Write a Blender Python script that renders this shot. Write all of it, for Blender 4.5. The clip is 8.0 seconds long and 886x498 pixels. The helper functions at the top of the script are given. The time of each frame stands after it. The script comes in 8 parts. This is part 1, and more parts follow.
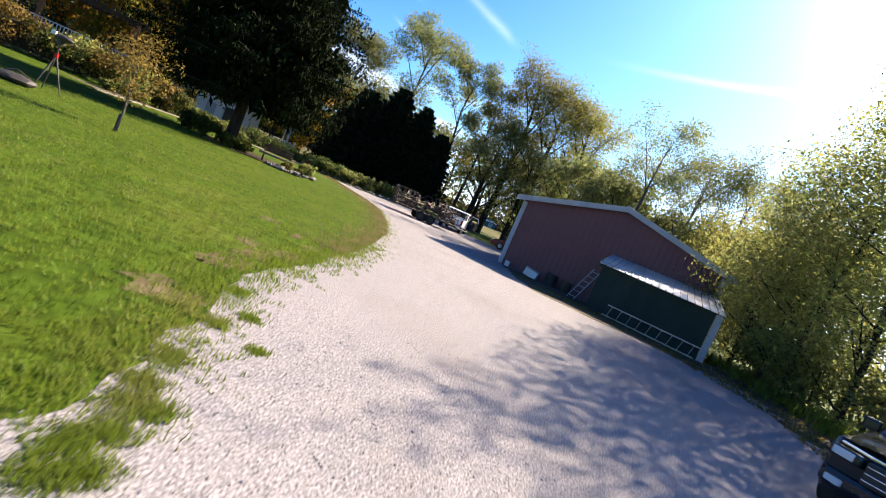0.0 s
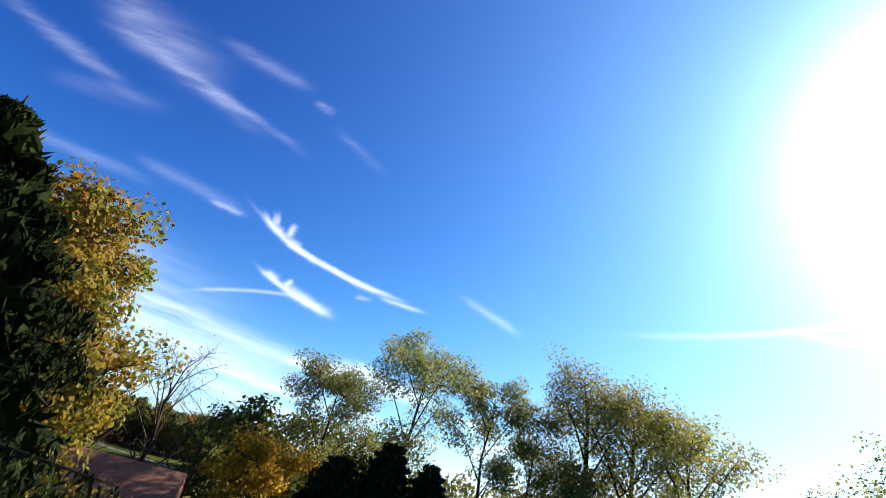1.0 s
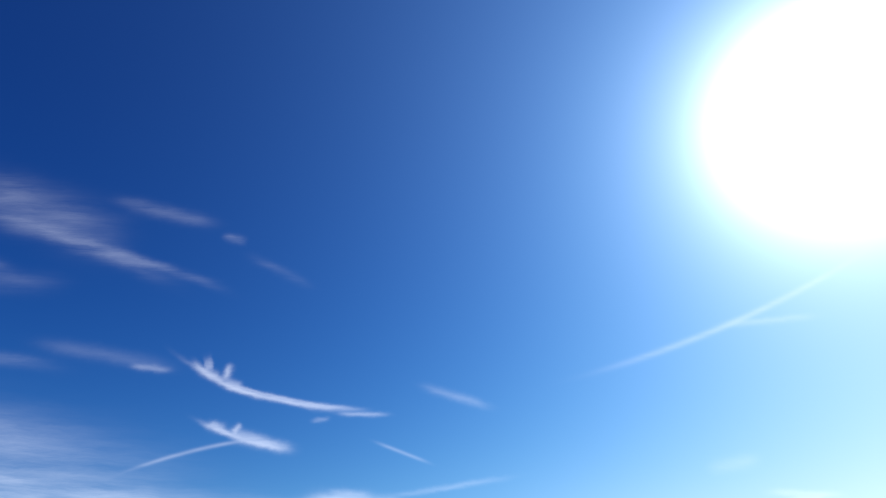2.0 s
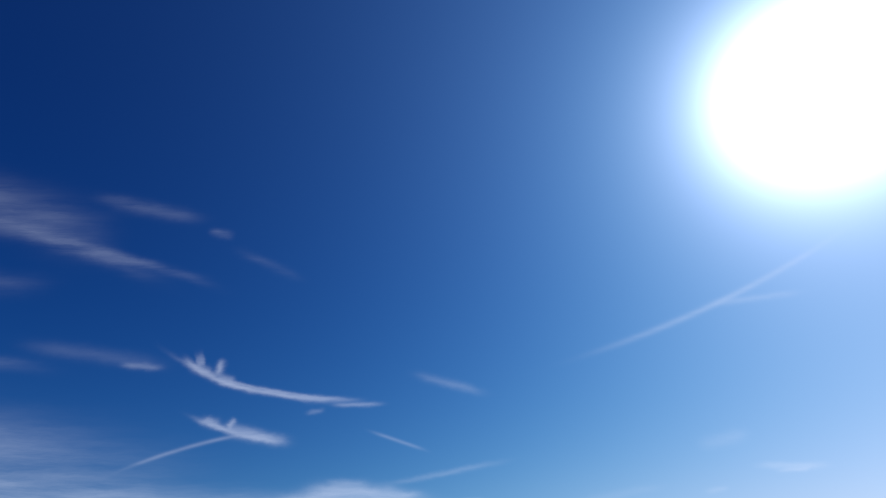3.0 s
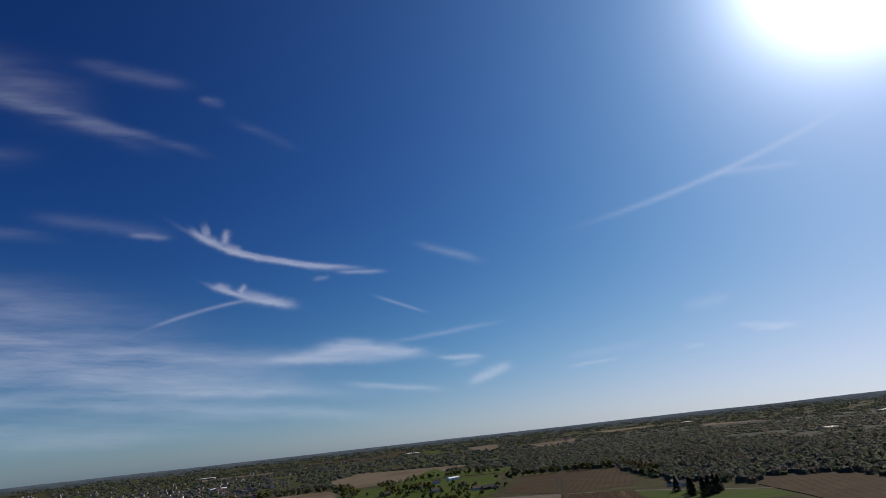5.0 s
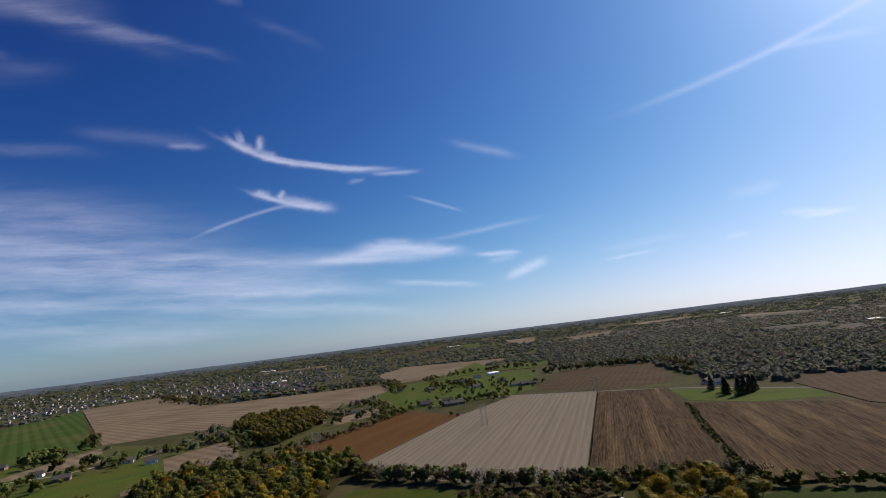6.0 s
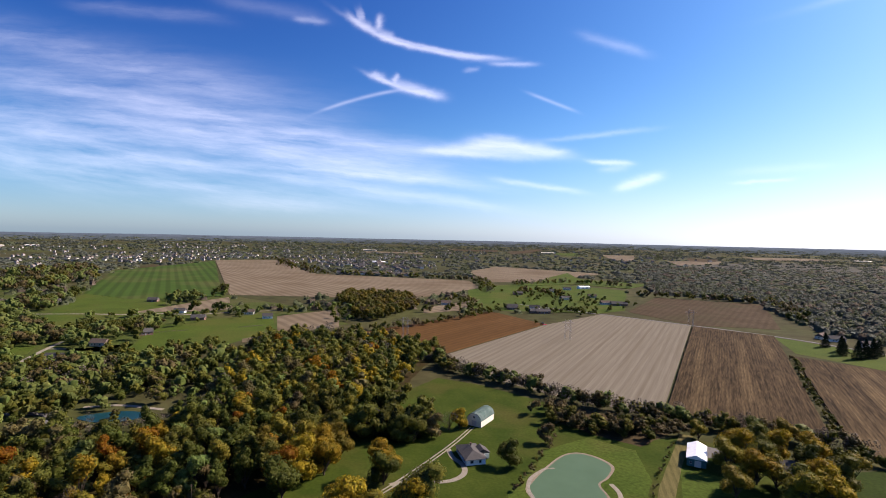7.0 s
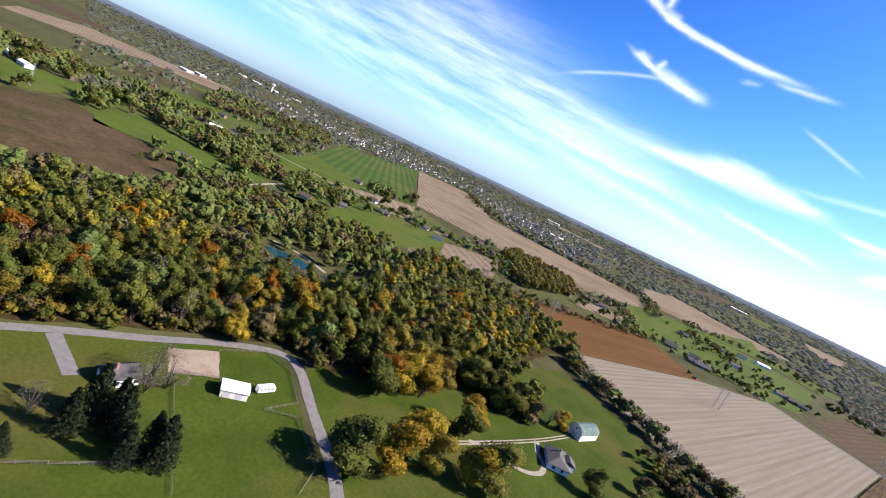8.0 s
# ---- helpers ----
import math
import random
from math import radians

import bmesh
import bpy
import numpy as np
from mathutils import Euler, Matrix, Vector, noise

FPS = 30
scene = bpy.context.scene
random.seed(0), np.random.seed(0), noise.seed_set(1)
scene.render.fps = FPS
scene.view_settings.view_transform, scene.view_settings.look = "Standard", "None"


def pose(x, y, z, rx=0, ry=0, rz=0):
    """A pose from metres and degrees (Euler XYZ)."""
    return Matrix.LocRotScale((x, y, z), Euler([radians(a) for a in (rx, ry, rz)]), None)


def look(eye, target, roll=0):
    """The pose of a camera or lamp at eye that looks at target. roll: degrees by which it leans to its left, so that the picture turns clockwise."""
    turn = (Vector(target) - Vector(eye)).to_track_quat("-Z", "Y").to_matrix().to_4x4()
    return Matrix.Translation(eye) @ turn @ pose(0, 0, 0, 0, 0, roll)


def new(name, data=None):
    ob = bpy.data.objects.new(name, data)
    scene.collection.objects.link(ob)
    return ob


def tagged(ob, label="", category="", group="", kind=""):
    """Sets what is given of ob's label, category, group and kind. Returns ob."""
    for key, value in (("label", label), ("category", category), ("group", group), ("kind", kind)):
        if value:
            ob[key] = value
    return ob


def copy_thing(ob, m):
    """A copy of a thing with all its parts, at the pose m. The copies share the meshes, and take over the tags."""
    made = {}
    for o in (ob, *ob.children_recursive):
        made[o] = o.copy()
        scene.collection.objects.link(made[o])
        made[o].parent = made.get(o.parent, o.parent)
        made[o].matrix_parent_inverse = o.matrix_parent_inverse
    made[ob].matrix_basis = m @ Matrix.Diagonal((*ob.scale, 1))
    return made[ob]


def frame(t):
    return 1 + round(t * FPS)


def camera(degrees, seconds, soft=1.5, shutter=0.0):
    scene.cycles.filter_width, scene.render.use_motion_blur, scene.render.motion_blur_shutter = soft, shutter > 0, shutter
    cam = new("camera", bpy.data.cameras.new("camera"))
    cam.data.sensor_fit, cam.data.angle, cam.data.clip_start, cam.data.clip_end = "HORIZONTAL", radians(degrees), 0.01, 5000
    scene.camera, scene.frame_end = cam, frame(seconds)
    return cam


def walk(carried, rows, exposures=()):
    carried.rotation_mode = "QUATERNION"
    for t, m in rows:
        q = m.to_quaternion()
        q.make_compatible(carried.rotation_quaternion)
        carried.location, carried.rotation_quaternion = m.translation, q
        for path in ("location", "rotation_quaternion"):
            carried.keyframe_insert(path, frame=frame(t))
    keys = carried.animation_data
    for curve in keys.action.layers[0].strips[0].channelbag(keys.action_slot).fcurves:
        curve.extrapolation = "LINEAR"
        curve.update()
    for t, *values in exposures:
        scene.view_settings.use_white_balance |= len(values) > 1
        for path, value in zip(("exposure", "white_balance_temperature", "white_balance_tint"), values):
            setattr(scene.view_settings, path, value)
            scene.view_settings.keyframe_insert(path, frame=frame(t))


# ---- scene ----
cam = camera(82.7, 8.0, soft=0.9, shutter=0.03)
walk(cam, [
    (0.0, pose(0.00, 0.00, 1.66, 85.03, -23.17, 2.04)),
    (0.1, pose(0.12, 2.37, 2.06, 87.48, -22.84, 2.17)),
    (0.2, pose(0.17, 4.80, 2.41, 90.50, -22.81, 2.34)),
    (0.3, pose(0.15, 7.07, 2.82, 93.88, -22.85, 2.40)),
    (0.4, pose(0.02, 9.38, 3.51, 97.45, -22.44, 2.50)),
    (0.5, pose(-0.11, 11.67, 4.21, 101.21, -21.57, 3.05)),
    (0.6, pose(-0.57, 13.82, 5.27, 104.51, -20.57, 3.22)),
    (0.7, pose(-0.66, 15.64, 6.09, 108.11, -19.65, 4.02)),
    (0.8, pose(-1.11, 17.41, 7.05, 111.09, -17.98, 4.73)),
    (1.0, pose(-2.41, 20.68, 9.88, 117.02, -13.87, 6.10)),
    (1.2, pose(-4.20, 22.78, 12.94, 122.33, -9.74, 7.13)),
    (1.5, pose(-6.25, 26.01, 17.63, 127.61, -3.22, 8.75)),
    (1.7, pose(-7.24, 28.20, 20.82, 127.42, 0.73, 8.95)),
    (2.8, pose(-7.65, 40.54, 39.31, 125.26, 5.66, 7.87)),
    (3.0, pose(-7.20, 42.65, 42.80, 125.28, 5.79, 8.24)),
    (3.5, pose(-5.48, 47.69, 51.72, 122.45, 5.39, 8.32)),
    (4.0, pose(-3.23, 52.25, 60.87, 116.82, 5.56, 8.50)),
    (4.2, pose(-2.28, 53.89, 64.59, 115.21, 5.66, 8.29)),
    (5.3, pose(3.08, 60.88, 85.58, 108.22, 6.10, 8.20)),
    (5.5, pose(3.69, 61.59, 89.46, 106.10, 6.28, 8.24)),
    (6.0, pose(4.17, 61.62, 96.78, 99.67, 6.95, 12.71)),
    (6.5, pose(2.91, 62.28, 101.93, 90.75, 7.04, 17.39)),
    (7.0, pose(2.78, 64.02, 105.00, 88.58, -1.24, 23.46)),
    (7.2, pose(2.26, 65.13, 107.08, 87.82, -6.20, 25.55)),
    (7.5, pose(1.98, 68.15, 106.57, 86.26, -14.62, 29.68)),
    (7.8, pose(-0.14, 69.41, 105.04, 83.81, -21.86, 36.18)),
    (8.0, pose(-0.59, 70.41, 103.80, 79.22, -24.84, 46.20)),
], exposures=[
    (0.0, 1.92, 7000, 12), (0.25, 1.82, 7200, 12), (0.5, 1.62, 7200, 12), (1.0, 1.67, 6700, 9), (1.5, 1.37, 6300, 9), (1.7, 1.07, 6200, 9), (2.8, 0.12, 5850, 10),
    (3.5, -0.38, 5500, 10), (4.0, -0.58, 5600, 11), (4.2, -0.53, 5750, 12), (5.3, 0.02, 6400, 15), (5.5, 0.12, 6400, 16), (6.0, 0.37, 6550, 18),
    (6.5, 0.67, 6650, 20), (7.0, 1.07, 6600, 22), (7.5, 1.38, 6300, 21), (8.0, 1.70, 6150, 21),
])

# ---- world, sun ----
SUN_AZ, SUN_EL = radians(44.0), radians(36.0)
SUN = Vector((math.sin(SUN_AZ) * math.cos(SUN_EL), math.cos(SUN_AZ) * math.cos(SUN_EL), math.sin(SUN_EL)))

sun = new("sun", bpy.data.lights.new("sun", "SUN"))
sun.data.energy, sun.data.angle, sun.data.color = 5.0, radians(0.53), (1.0, 0.87, 0.71)
sun.matrix_world = look(SUN * 300, (0, 0, 0))

world = bpy.data.worlds.new("sky")
scene.world = world
world.use_nodes = True
WT = world.node_tree
WN, WL = WT.nodes, WT.links
WN.clear()


def wire(links, sock, value):
    if isinstance(value, bpy.types.NodeSocket):
        links.new(value, sock)
    else:
        sock.default_value = value


def wmath(op, a, b=0.0, c=0.0, clamp=False):
    n = WN.new("ShaderNodeMath")
    n.operation, n.use_clamp = op, clamp
    for k, v in enumerate((a, b, c)):
        wire(WL, n.inputs[k], v)
    return n.outputs[0]


def wdot(a, b):
    n = WN.new("ShaderNodeVectorMath")
    n.operation = "DOT_PRODUCT"
    wire(WL, n.inputs[0], a)
    n.inputs[1].default_value = b
    return n.outputs["Value"]


sky = WN.new("ShaderNodeTexSky")
sky.sky_type, sky.sun_disc = "NISHITA", False
sky.sun_elevation, sky.sun_rotation = SUN_EL, SUN_AZ
sky.altitude, sky.air_density, sky.dust_density, sky.ozone_density = 200, 1.0, 0.6, 2.5
where = WN.new("ShaderNodeTexCoord").outputs["Generated"]

# a flat chart of the sky in front of the flight, on which the cirrus streaks are laid
ahead = wmath("MAXIMUM", wdot(where, (-0.1077, 0.9552, 0.2756)), 0.05)
cu = wmath("DIVIDE", wdot(where, (0.9837, 0.1425, -0.1094)), ahead)
cv = wmath("DIVIDE", wdot(where, (0.1438, -0.2593, 0.955)), ahead)
chart = WN.new("ShaderNodeCombineXYZ")
WL.new(cu, chart.inputs[0])
WL.new(cv, chart.inputs[1])


def wnoise(vec, scale, detail=4.0, stretch=(1, 1, 1), turn=0.0):
    m = WN.new("ShaderNodeMapping")
    m.inputs["Scale"].default_value = stretch
    m.inputs["Rotation"].default_value = (0, 0, turn)
    wire(WL, m.inputs["Vector"], vec)
    n = WN.new("ShaderNodeTexNoise")
    n.inputs["Scale"].default_value, n.inputs["Detail"].default_value = scale, detail
    n.inputs["Roughness"].default_value = 0.6
    WL.new(m.outputs[0], n.inputs["Vector"])
    return n


def bent(scale, detail, stretch, by):
    """The chart, ruffled by wind."""
    n = WN.new("ShaderNodeVectorMath")
    n.operation = "MULTIPLY_ADD"
    WL.new(wnoise(chart.outputs[0], scale, detail, stretch, 0.2).outputs["Color"], n.inputs[0])
    n.inputs[1].default_value = (by, by * 0.6, 0.0)
    WL.new(chart.outputs[0], n.inputs[2])
    b = WN.new("ShaderNodeVectorMath")
    b.operation = "SUBTRACT"
    WL.new(n.outputs[0], b.inputs[0])
    b.inputs[1].default_value = (by / 2, by * 0.3, 0.0)
    return b.outputs[0]


soft_chart = bent(6.0, 5.0, (1, 2.0, 1), 0.045)
wisp_chart = bent(30.0, 4.0, (1, 1.6, 1), 0.014)
plain = chart.outputs[0]


def streak(u, v, turn, long, wide, strength, bow=0.0, base=None):
    """One feathered streak of ice cloud on the chart; bow bends its ends upwards. Sizes in thousandths."""
    m = WN.new("ShaderNodeMapping")
    m.vector_type = "TEXTURE"
    m.inputs["Location"].default_value = (u / 1000, v / 1000, 0)
    m.inputs["Rotation"].default_value = (0, 0, radians(turn))
    m.inputs["Scale"].default_value = (long / 1000, wide / 1000, 1)
    WL.new(base or (soft_chart if long > 150 else wisp_chart), m.inputs["Vector"])
    s = WN.new("ShaderNodeSeparateXYZ")
    WL.new(m.outputs[0], s.inputs[0])
    uu = wmath("MULTIPLY", s.outputs[0], s.outputs[0])
    vv = wmath("MULTIPLY_ADD", wmath("SUBTRACT", uu, 0.4), -bow, s.outputs[1])
    r = wmath("MULTIPLY_ADD", vv, vv, wmath("MULTIPLY", uu, uu))
    return wmath("MULTIPLY", wmath("POWER", 2.718, wmath("MULTIPLY", r, -1.25)), strength)


sharp = [
    streak(-359, 66, -13, 154, 6.2, 0.95, 2.94), streak(-319, 58, -9, 120, 3.5, 0.55, 1.60), streak(-478, 99, -27, 34, 6.2, 0.75, 0.55),
    streak(-477, 111, 20, 9, 13.1, 0.6), streak(-474, 97, -10, 20, 7.9, 0.5), streak(-437, 99, 73, 16, 7.9, 0.75),
    streak(-421, 78, -15, 18, 7.0, 0.5), streak(-218, 44, -2, 60, 4.4, 0.25), streak(-388, -17, -14, 81, 5.2, 0.85, 0.86),
    streak(-347, -24, -9, 54, 9.6, 0.75), streak(-440, 0, -11, 19, 7.9, 0.55), streak(-442, 2, -40, 9, 6.2, 0.4),
    streak(-398, -3, 61, 11, 6.2, 0.7), streak(-375, -16, -13, 37, 10.5, 0.4), streak(-475, -47, 16, 112, 4.0, 0.42, -1.42, base=plain),
    streak(-164, 34, 2, 45, 4.4, 0.5), streak(-245, 21, 8, 17, 4.4, 0.3), streak(10, 74, -14, 64, 7.9, 0.28),
    streak(-85, -30, -17, 50, 3.5, 0.38, base=plain), streak(-172, -126, 2, 132, 11.4, 0.95, -0.59), streak(-167, -118, -1, 77, 14.0, 0.8),
    streak(-223, -138, 1, 125, 9.6, 0.6), streak(-81, -122, 4, 38, 5.2, 0.7), streak(-173, -104, 0, 36, 7.0, 0.4),
    streak(2, -84, 11, 104, 5.2, 0.3), streak(34, -132, 2, 43, 5.2, 0.75), streak(44, -142, 10, 28, 7.0, 0.3),
    streak(91, -163, 23, 43, 9.6, 0.75), streak(-95, -190, -3, 92, 6.2, 0.5), streak(565, 250, 25, 279, 7.0, 0.42, 2.24, base=plain),
    streak(630, 247, 8, 90, 7.9, 0.3), streak(637, -66, 1, 61, 6.2, 0.55), streak(641, -72, 7, 30, 4.4, 0.5),
    streak(520, -22, 13, 46, 12.2, 0.25), streak(293, -141, 10, 48, 3.5, 0.4), streak(315, -117, 10, 78, 7.9, 0.16),
    streak(492, -108, 8, 21, 5.2, 0.25), streak(-591, 102, -4, 39, 6.2, 0.35), streak(-689, 123, -7, 132, 14.0, 0.13),
]
veils = [
    streak(-1127, 1, -7, 576, 51.6, 0.34), streak(-936, -31, -7, 299, 24.7, 0.3), streak(-1088, -83, -5, 615, 44.9, 0.5),
    streak(-700, -120, -6, 311, 18.0, 0.5), streak(-869, -150, -2, 607, 38.2, 0.62), streak(-482, -141, -0, 244, 18.0, 0.45),
    streak(-667, -182, -1, 345, 24.7, 0.6), streak(-465, -203, 0, 321, 13.5, 0.5), streak(-813, -219, 1, 428, 29.2, 0.5),
    streak(-425, -239, -1, 303, 15.7, 0.42), streak(-824, -272, 1, 417, 24.7, 0.42), streak(-1441, -178, -6, 478, 67.3, 0.5),
    streak(-1666, -257, -3, 596, 67.3, 0.45), streak(-768, -302, 3, 238, 22.4, 0.3), streak(-824, 359, -16, 211, 18.0, 0.36, -0.62),
    streak(-902, 422, -18, 175, 49.4, 0.22), streak(-661, 321, -15, 166, 10.1, 0.25, -0.44), streak(-644, 436, -11, 109, 15.7, 0.20),
    streak(-476, 379, -14, 25, 9.0, 0.22), streak(-369, 312, -23, 71, 10.1, 0.09), streak(-1149, 349, -18, 226, 18.0, 0.25),
    streak(-1015, 112, -3, 215, 13.5, 0.22), streak(-970, 262, 1, 143, 22.4, 0.09), streak(-1194, 529, -16, 297, 33.7, 0.16),
]


def gather(parts):
    """What the strokes together leave clear, one behind another."""
    clear = wmath("SUBTRACT", 1.0, parts[0])
    for p in parts[1:]:
        clear = wmath("MULTIPLY", clear, wmath("SUBTRACT", 1.0, p))
    return wmath("SUBTRACT", 1.0, clear)


combed = wnoise(soft_chart, 7.0, 6.0, (0.4, 4.0, 1), radians(6))
comb = WN.new("ShaderNodeMapRange")
WL.new(combed.outputs["Fac"], comb.inputs["Value"])
comb.inputs["From Min"].default_value, comb.inputs["From Max"].default_value = 0.28, 0.68
comb.inputs["To Min"].default_value, comb.inputs["To Max"].default_value = 0.15, 1.1
fine = WN.new("ShaderNodeMapRange")
WL.new(wnoise(wisp_chart, 26.0, 5.0, (0.35, 2.2, 1), 0.2).outputs["Fac"], fine.inputs["Value"])
fine.inputs["From Min"].default_value, fine.inputs["From Max"].default_value = 0.3, 0.62
fine.inputs["To Min"].default_value, fine.inputs["To Max"].default_value = 0.68, 1.0
cover = wmath("ADD", wmath("MULTIPLY", gather(sharp), fine.outputs[0]),
              wmath("MULTIPLY", wmath("MULTIPLY", gather(veils), comb.outputs[0]), wmath("MULTIPLY_ADD", fine.outputs[0], 0.55, 0.45)), clamp=True)

# haze glow of the sun: bright close to it, thinning out quickly
near_sun = wmath("ARCCOSINE", wmath("MINIMUM", wdot(where, SUN), 0.99999))
glow = wmath("ADD", wmath("MINIMUM", wmath("MULTIPLY", wmath("POWER", 2.718, wmath("DIVIDE", near_sun, -radians(2.5))), 30.0), 3.0),
             wmath("MULTIPLY", wmath("POWER", 2.718, wmath("DIVIDE", near_sun, -radians(14.0))), 0.42))

# clear dry autumn air: the blue deepens away from sun and skyline
tones = WN.new("ShaderNodeSeparateColor")
WL.new(sky.outputs[0], tones.inputs[0])
sky_light = WN.new("ShaderNodeCombineXYZ")
for k, (power, gain, most) in enumerate(((2.6, 0.0041, 0.65), (2.1, 0.0146, 0.8), (1.6, 0.0424, 1.28))):
    tone = wmath("MULTIPLY", wmath("POWER", tones.outputs[k], power), gain)
    WL.new(wmath("DIVIDE", tone, wmath("MULTIPLY_ADD", tone, 1 / most, 1.0)), sky_light.inputs[k])
glow_light = WN.new("ShaderNodeVectorMath")
glow_light.operation = "SCALE"
glow_light.inputs[0].default_value = (0.88, 0.95, 1.12)
WL.new(glow, glow_light.inputs["Scale"])
broad_light = WN.new("ShaderNodeVectorMath")
broad_light.operation = "SCALE"
broad_light.inputs[0].default_value = (0.06, 0.195, 0.36)
WL.new(wmath("POWER", 2.718, wmath("DIVIDE", near_sun, -radians(26.0))), broad_light.inputs["Scale"])
round_sun = WN.new("ShaderNodeVectorMath")
WL.new(glow_light.outputs[0], round_sun.inputs[0])
WL.new(broad_light.outputs[0], round_sun.inputs[1])
# pale haze low in the sky, strongest under the sun
height = wmath("ARCSINE", wmath("MAXIMUM", wdot(where, (0, 0, 1)), 0.0))
low_haze = wmath("ADD", wmath("MULTIPLY", wmath("MULTIPLY", wmath("POWER", 2.718, wmath("DIVIDE", near_sun, -radians(29.0))), 1.0), wmath("POWER", 2.718, wmath("DIVIDE", height, -radians(7.5)))),
                 wmath("MULTIPLY", wmath("POWER", 2.718, wmath("DIVIDE", height, -radians(6.0))), 0.05))
haze_light = WN.new("ShaderNodeVectorMath")
haze_light.operation = "MULTIPLY_ADD"
haze_light.inputs[1].default_value = (1.0, 1.11, 1.38)
WL.new(low_haze, haze_light.inputs[0])
WL.new(round_sun.outputs[0], haze_light.inputs[2])
both = WN.new("ShaderNodeVectorMath")
WL.new(sky_light.outputs[0], both.inputs[0])
WL.new(haze_light.outputs[0], both.inputs[1])
clouded = WN.new("ShaderNodeMix")
clouded.data_type = "RGBA"
WL.new(wmath("MULTIPLY", cover, 0.9), clouded.inputs["Factor"])
WL.new(both.outputs[0], clouded.inputs["A"])
lit = WN.new("ShaderNodeVectorMath")
lit.operation = "MULTIPLY_ADD"
WL.new(both.outputs[0], lit.inputs[0])
lit.inputs[1].default_value = (0.55, 0.55, 0.55)
lit.inputs[2].default_value = (0.52, 0.53, 0.58)
WL.new(lit.outputs[0], clouded.inputs["B"])
bg = WN.new("ShaderNodeBackground")
WL.new(clouded.outputs["Result"], bg.inputs["Color"])
bg.inputs["Strength"].default_value = 0.74
out = WN.new("ShaderNodeOutputWorld")
WL.new(bg.outputs[0], out.inputs[0])

# ---- materials ----


def material(name, low, high, scale=3.0, rough=0.85, bump=0.3, fine=0.0, metal=0.0, third=None, third_scale=0.4,
             island=0.0, objects=0.0, translucent=0.0, stripes=None, spec=0.35, stretch=(1, 1, 1), bump_scale=None, grain=0.28):
    """Two-scale procedural surface. stripes: (turn in degrees, spacing, dark factor). island and objects: random change of value."""
    m = bpy.data.materials.new(name)
    m.use_nodes = True
    nt = m.node_tree
    N, L = nt.nodes, nt.links
    p = N["Principled BSDF"]
    geo = N.new("ShaderNodeNewGeometry")
    pos = raw = N.new("ShaderNodeTexCoord").outputs["Object"]
    mp = N.new("ShaderNodeMapping")
    mp.inputs["Scale"].default_value = stretch
    if stripes:
        along = N.new("ShaderNodeMapping")
        along.inputs["Rotation"].default_value = (0, 0, radians(stripes[0]))
        L.new(raw, along.inputs["Vector"])
        pos = along.outputs[0]
    L.new(pos, mp.inputs["Vector"])
    pos = mp.outputs[0]

    def noise_at(s, detail=5.0, rough_=0.6):
        n = N.new("ShaderNodeTexNoise")
        n.inputs["Scale"].default_value, n.inputs["Detail"].default_value, n.inputs["Roughness"].default_value = s, detail, rough_
        L.new(pos, n.inputs["Vector"])
        return n.outputs["Fac"]

    def mixed(fac, a, b, mode="MIX"):
        n = N.new("ShaderNodeMix")
        n.data_type, n.blend_type = "RGBA", mode
        wire(L, n.inputs["Factor"], fac)
        wire(L, n.inputs["A"], a)
        wire(L, n.inputs["B"], b)
        return n.outputs["Result"]

    def ranged(v, a, b, c=0.0, d=1.0):
        n = N.new("ShaderNodeMapRange")
        L.new(v, n.inputs["Value"])
        for k, x in zip(("From Min", "From Max", "To Min", "To Max"), (a, b, c, d)):
            n.inputs[k].default_value = x
        return n.outputs[0]

    col = mixed(ranged(noise_at(scale), 0.35, 0.65), (*low, 1), (*high, 1))
    if third:
        col = mixed(ranged(noise_at(third_scale, 3.0), 0.5, 0.66), col, (*third, 1))
    if fine:
        f = ranged(noise_at(fine, 3.0), 0.3, 0.7, 1 - grain, 1 + grain)
        v = N.new("ShaderNodeVectorMath")
        v.operation = "SCALE"
        L.new(col, v.inputs[0])
        L.new(f, v.inputs["Scale"])
        col = v.outputs[0]
    if stripes:
        w = N.new("ShaderNodeTexWave")
        w.bands_direction = "X"
        w.inputs["Scale"].default_value, w.inputs["Distortion"].default_value = math.pi / 10 / stripes[1], 0.15
        w.inputs["Detail"].default_value, w.inputs["Detail Scale"].default_value = 3.0, 0.2
        L.new(along.outputs[0], w.inputs["Vector"])
        v = N.new("ShaderNodeVectorMath")
        v.operation = "SCALE"
        L.new(col, v.inputs[0])
        L.new(ranged(w.outputs["Fac"], 0.15, 0.75, stripes[2], 1.08), v.inputs["Scale"])
        col = v.outputs[0]
    for amount, src in ((island, "island"), (objects, "object")):
        if amount:
            rnd = geo.outputs["Random Per Island"] if src == "island" else N.new("ShaderNodeObjectInfo").outputs["Random"]
            v = N.new("ShaderNodeHueSaturation")
            L.new(col, v.inputs["Color"])
            L.new(ranged(rnd, 0, 1, 0.5 - 0.035 * amount, 0.5 + 0.035 * amount), v.inputs["Hue"])
            L.new(ranged(rnd, 0, 1, 1 - 0.55 * amount, 1 + 0.55 * amount), v.inputs["Value"])
            col = v.outputs[0]
    L.new(col, p.inputs["Base Color"])
    p.inputs["Roughness"].default_value, p.inputs["Metallic"].default_value = rough, metal
    p.inputs["Specular IOR Level"].default_value = spec if rough < 0.86 else 0.04
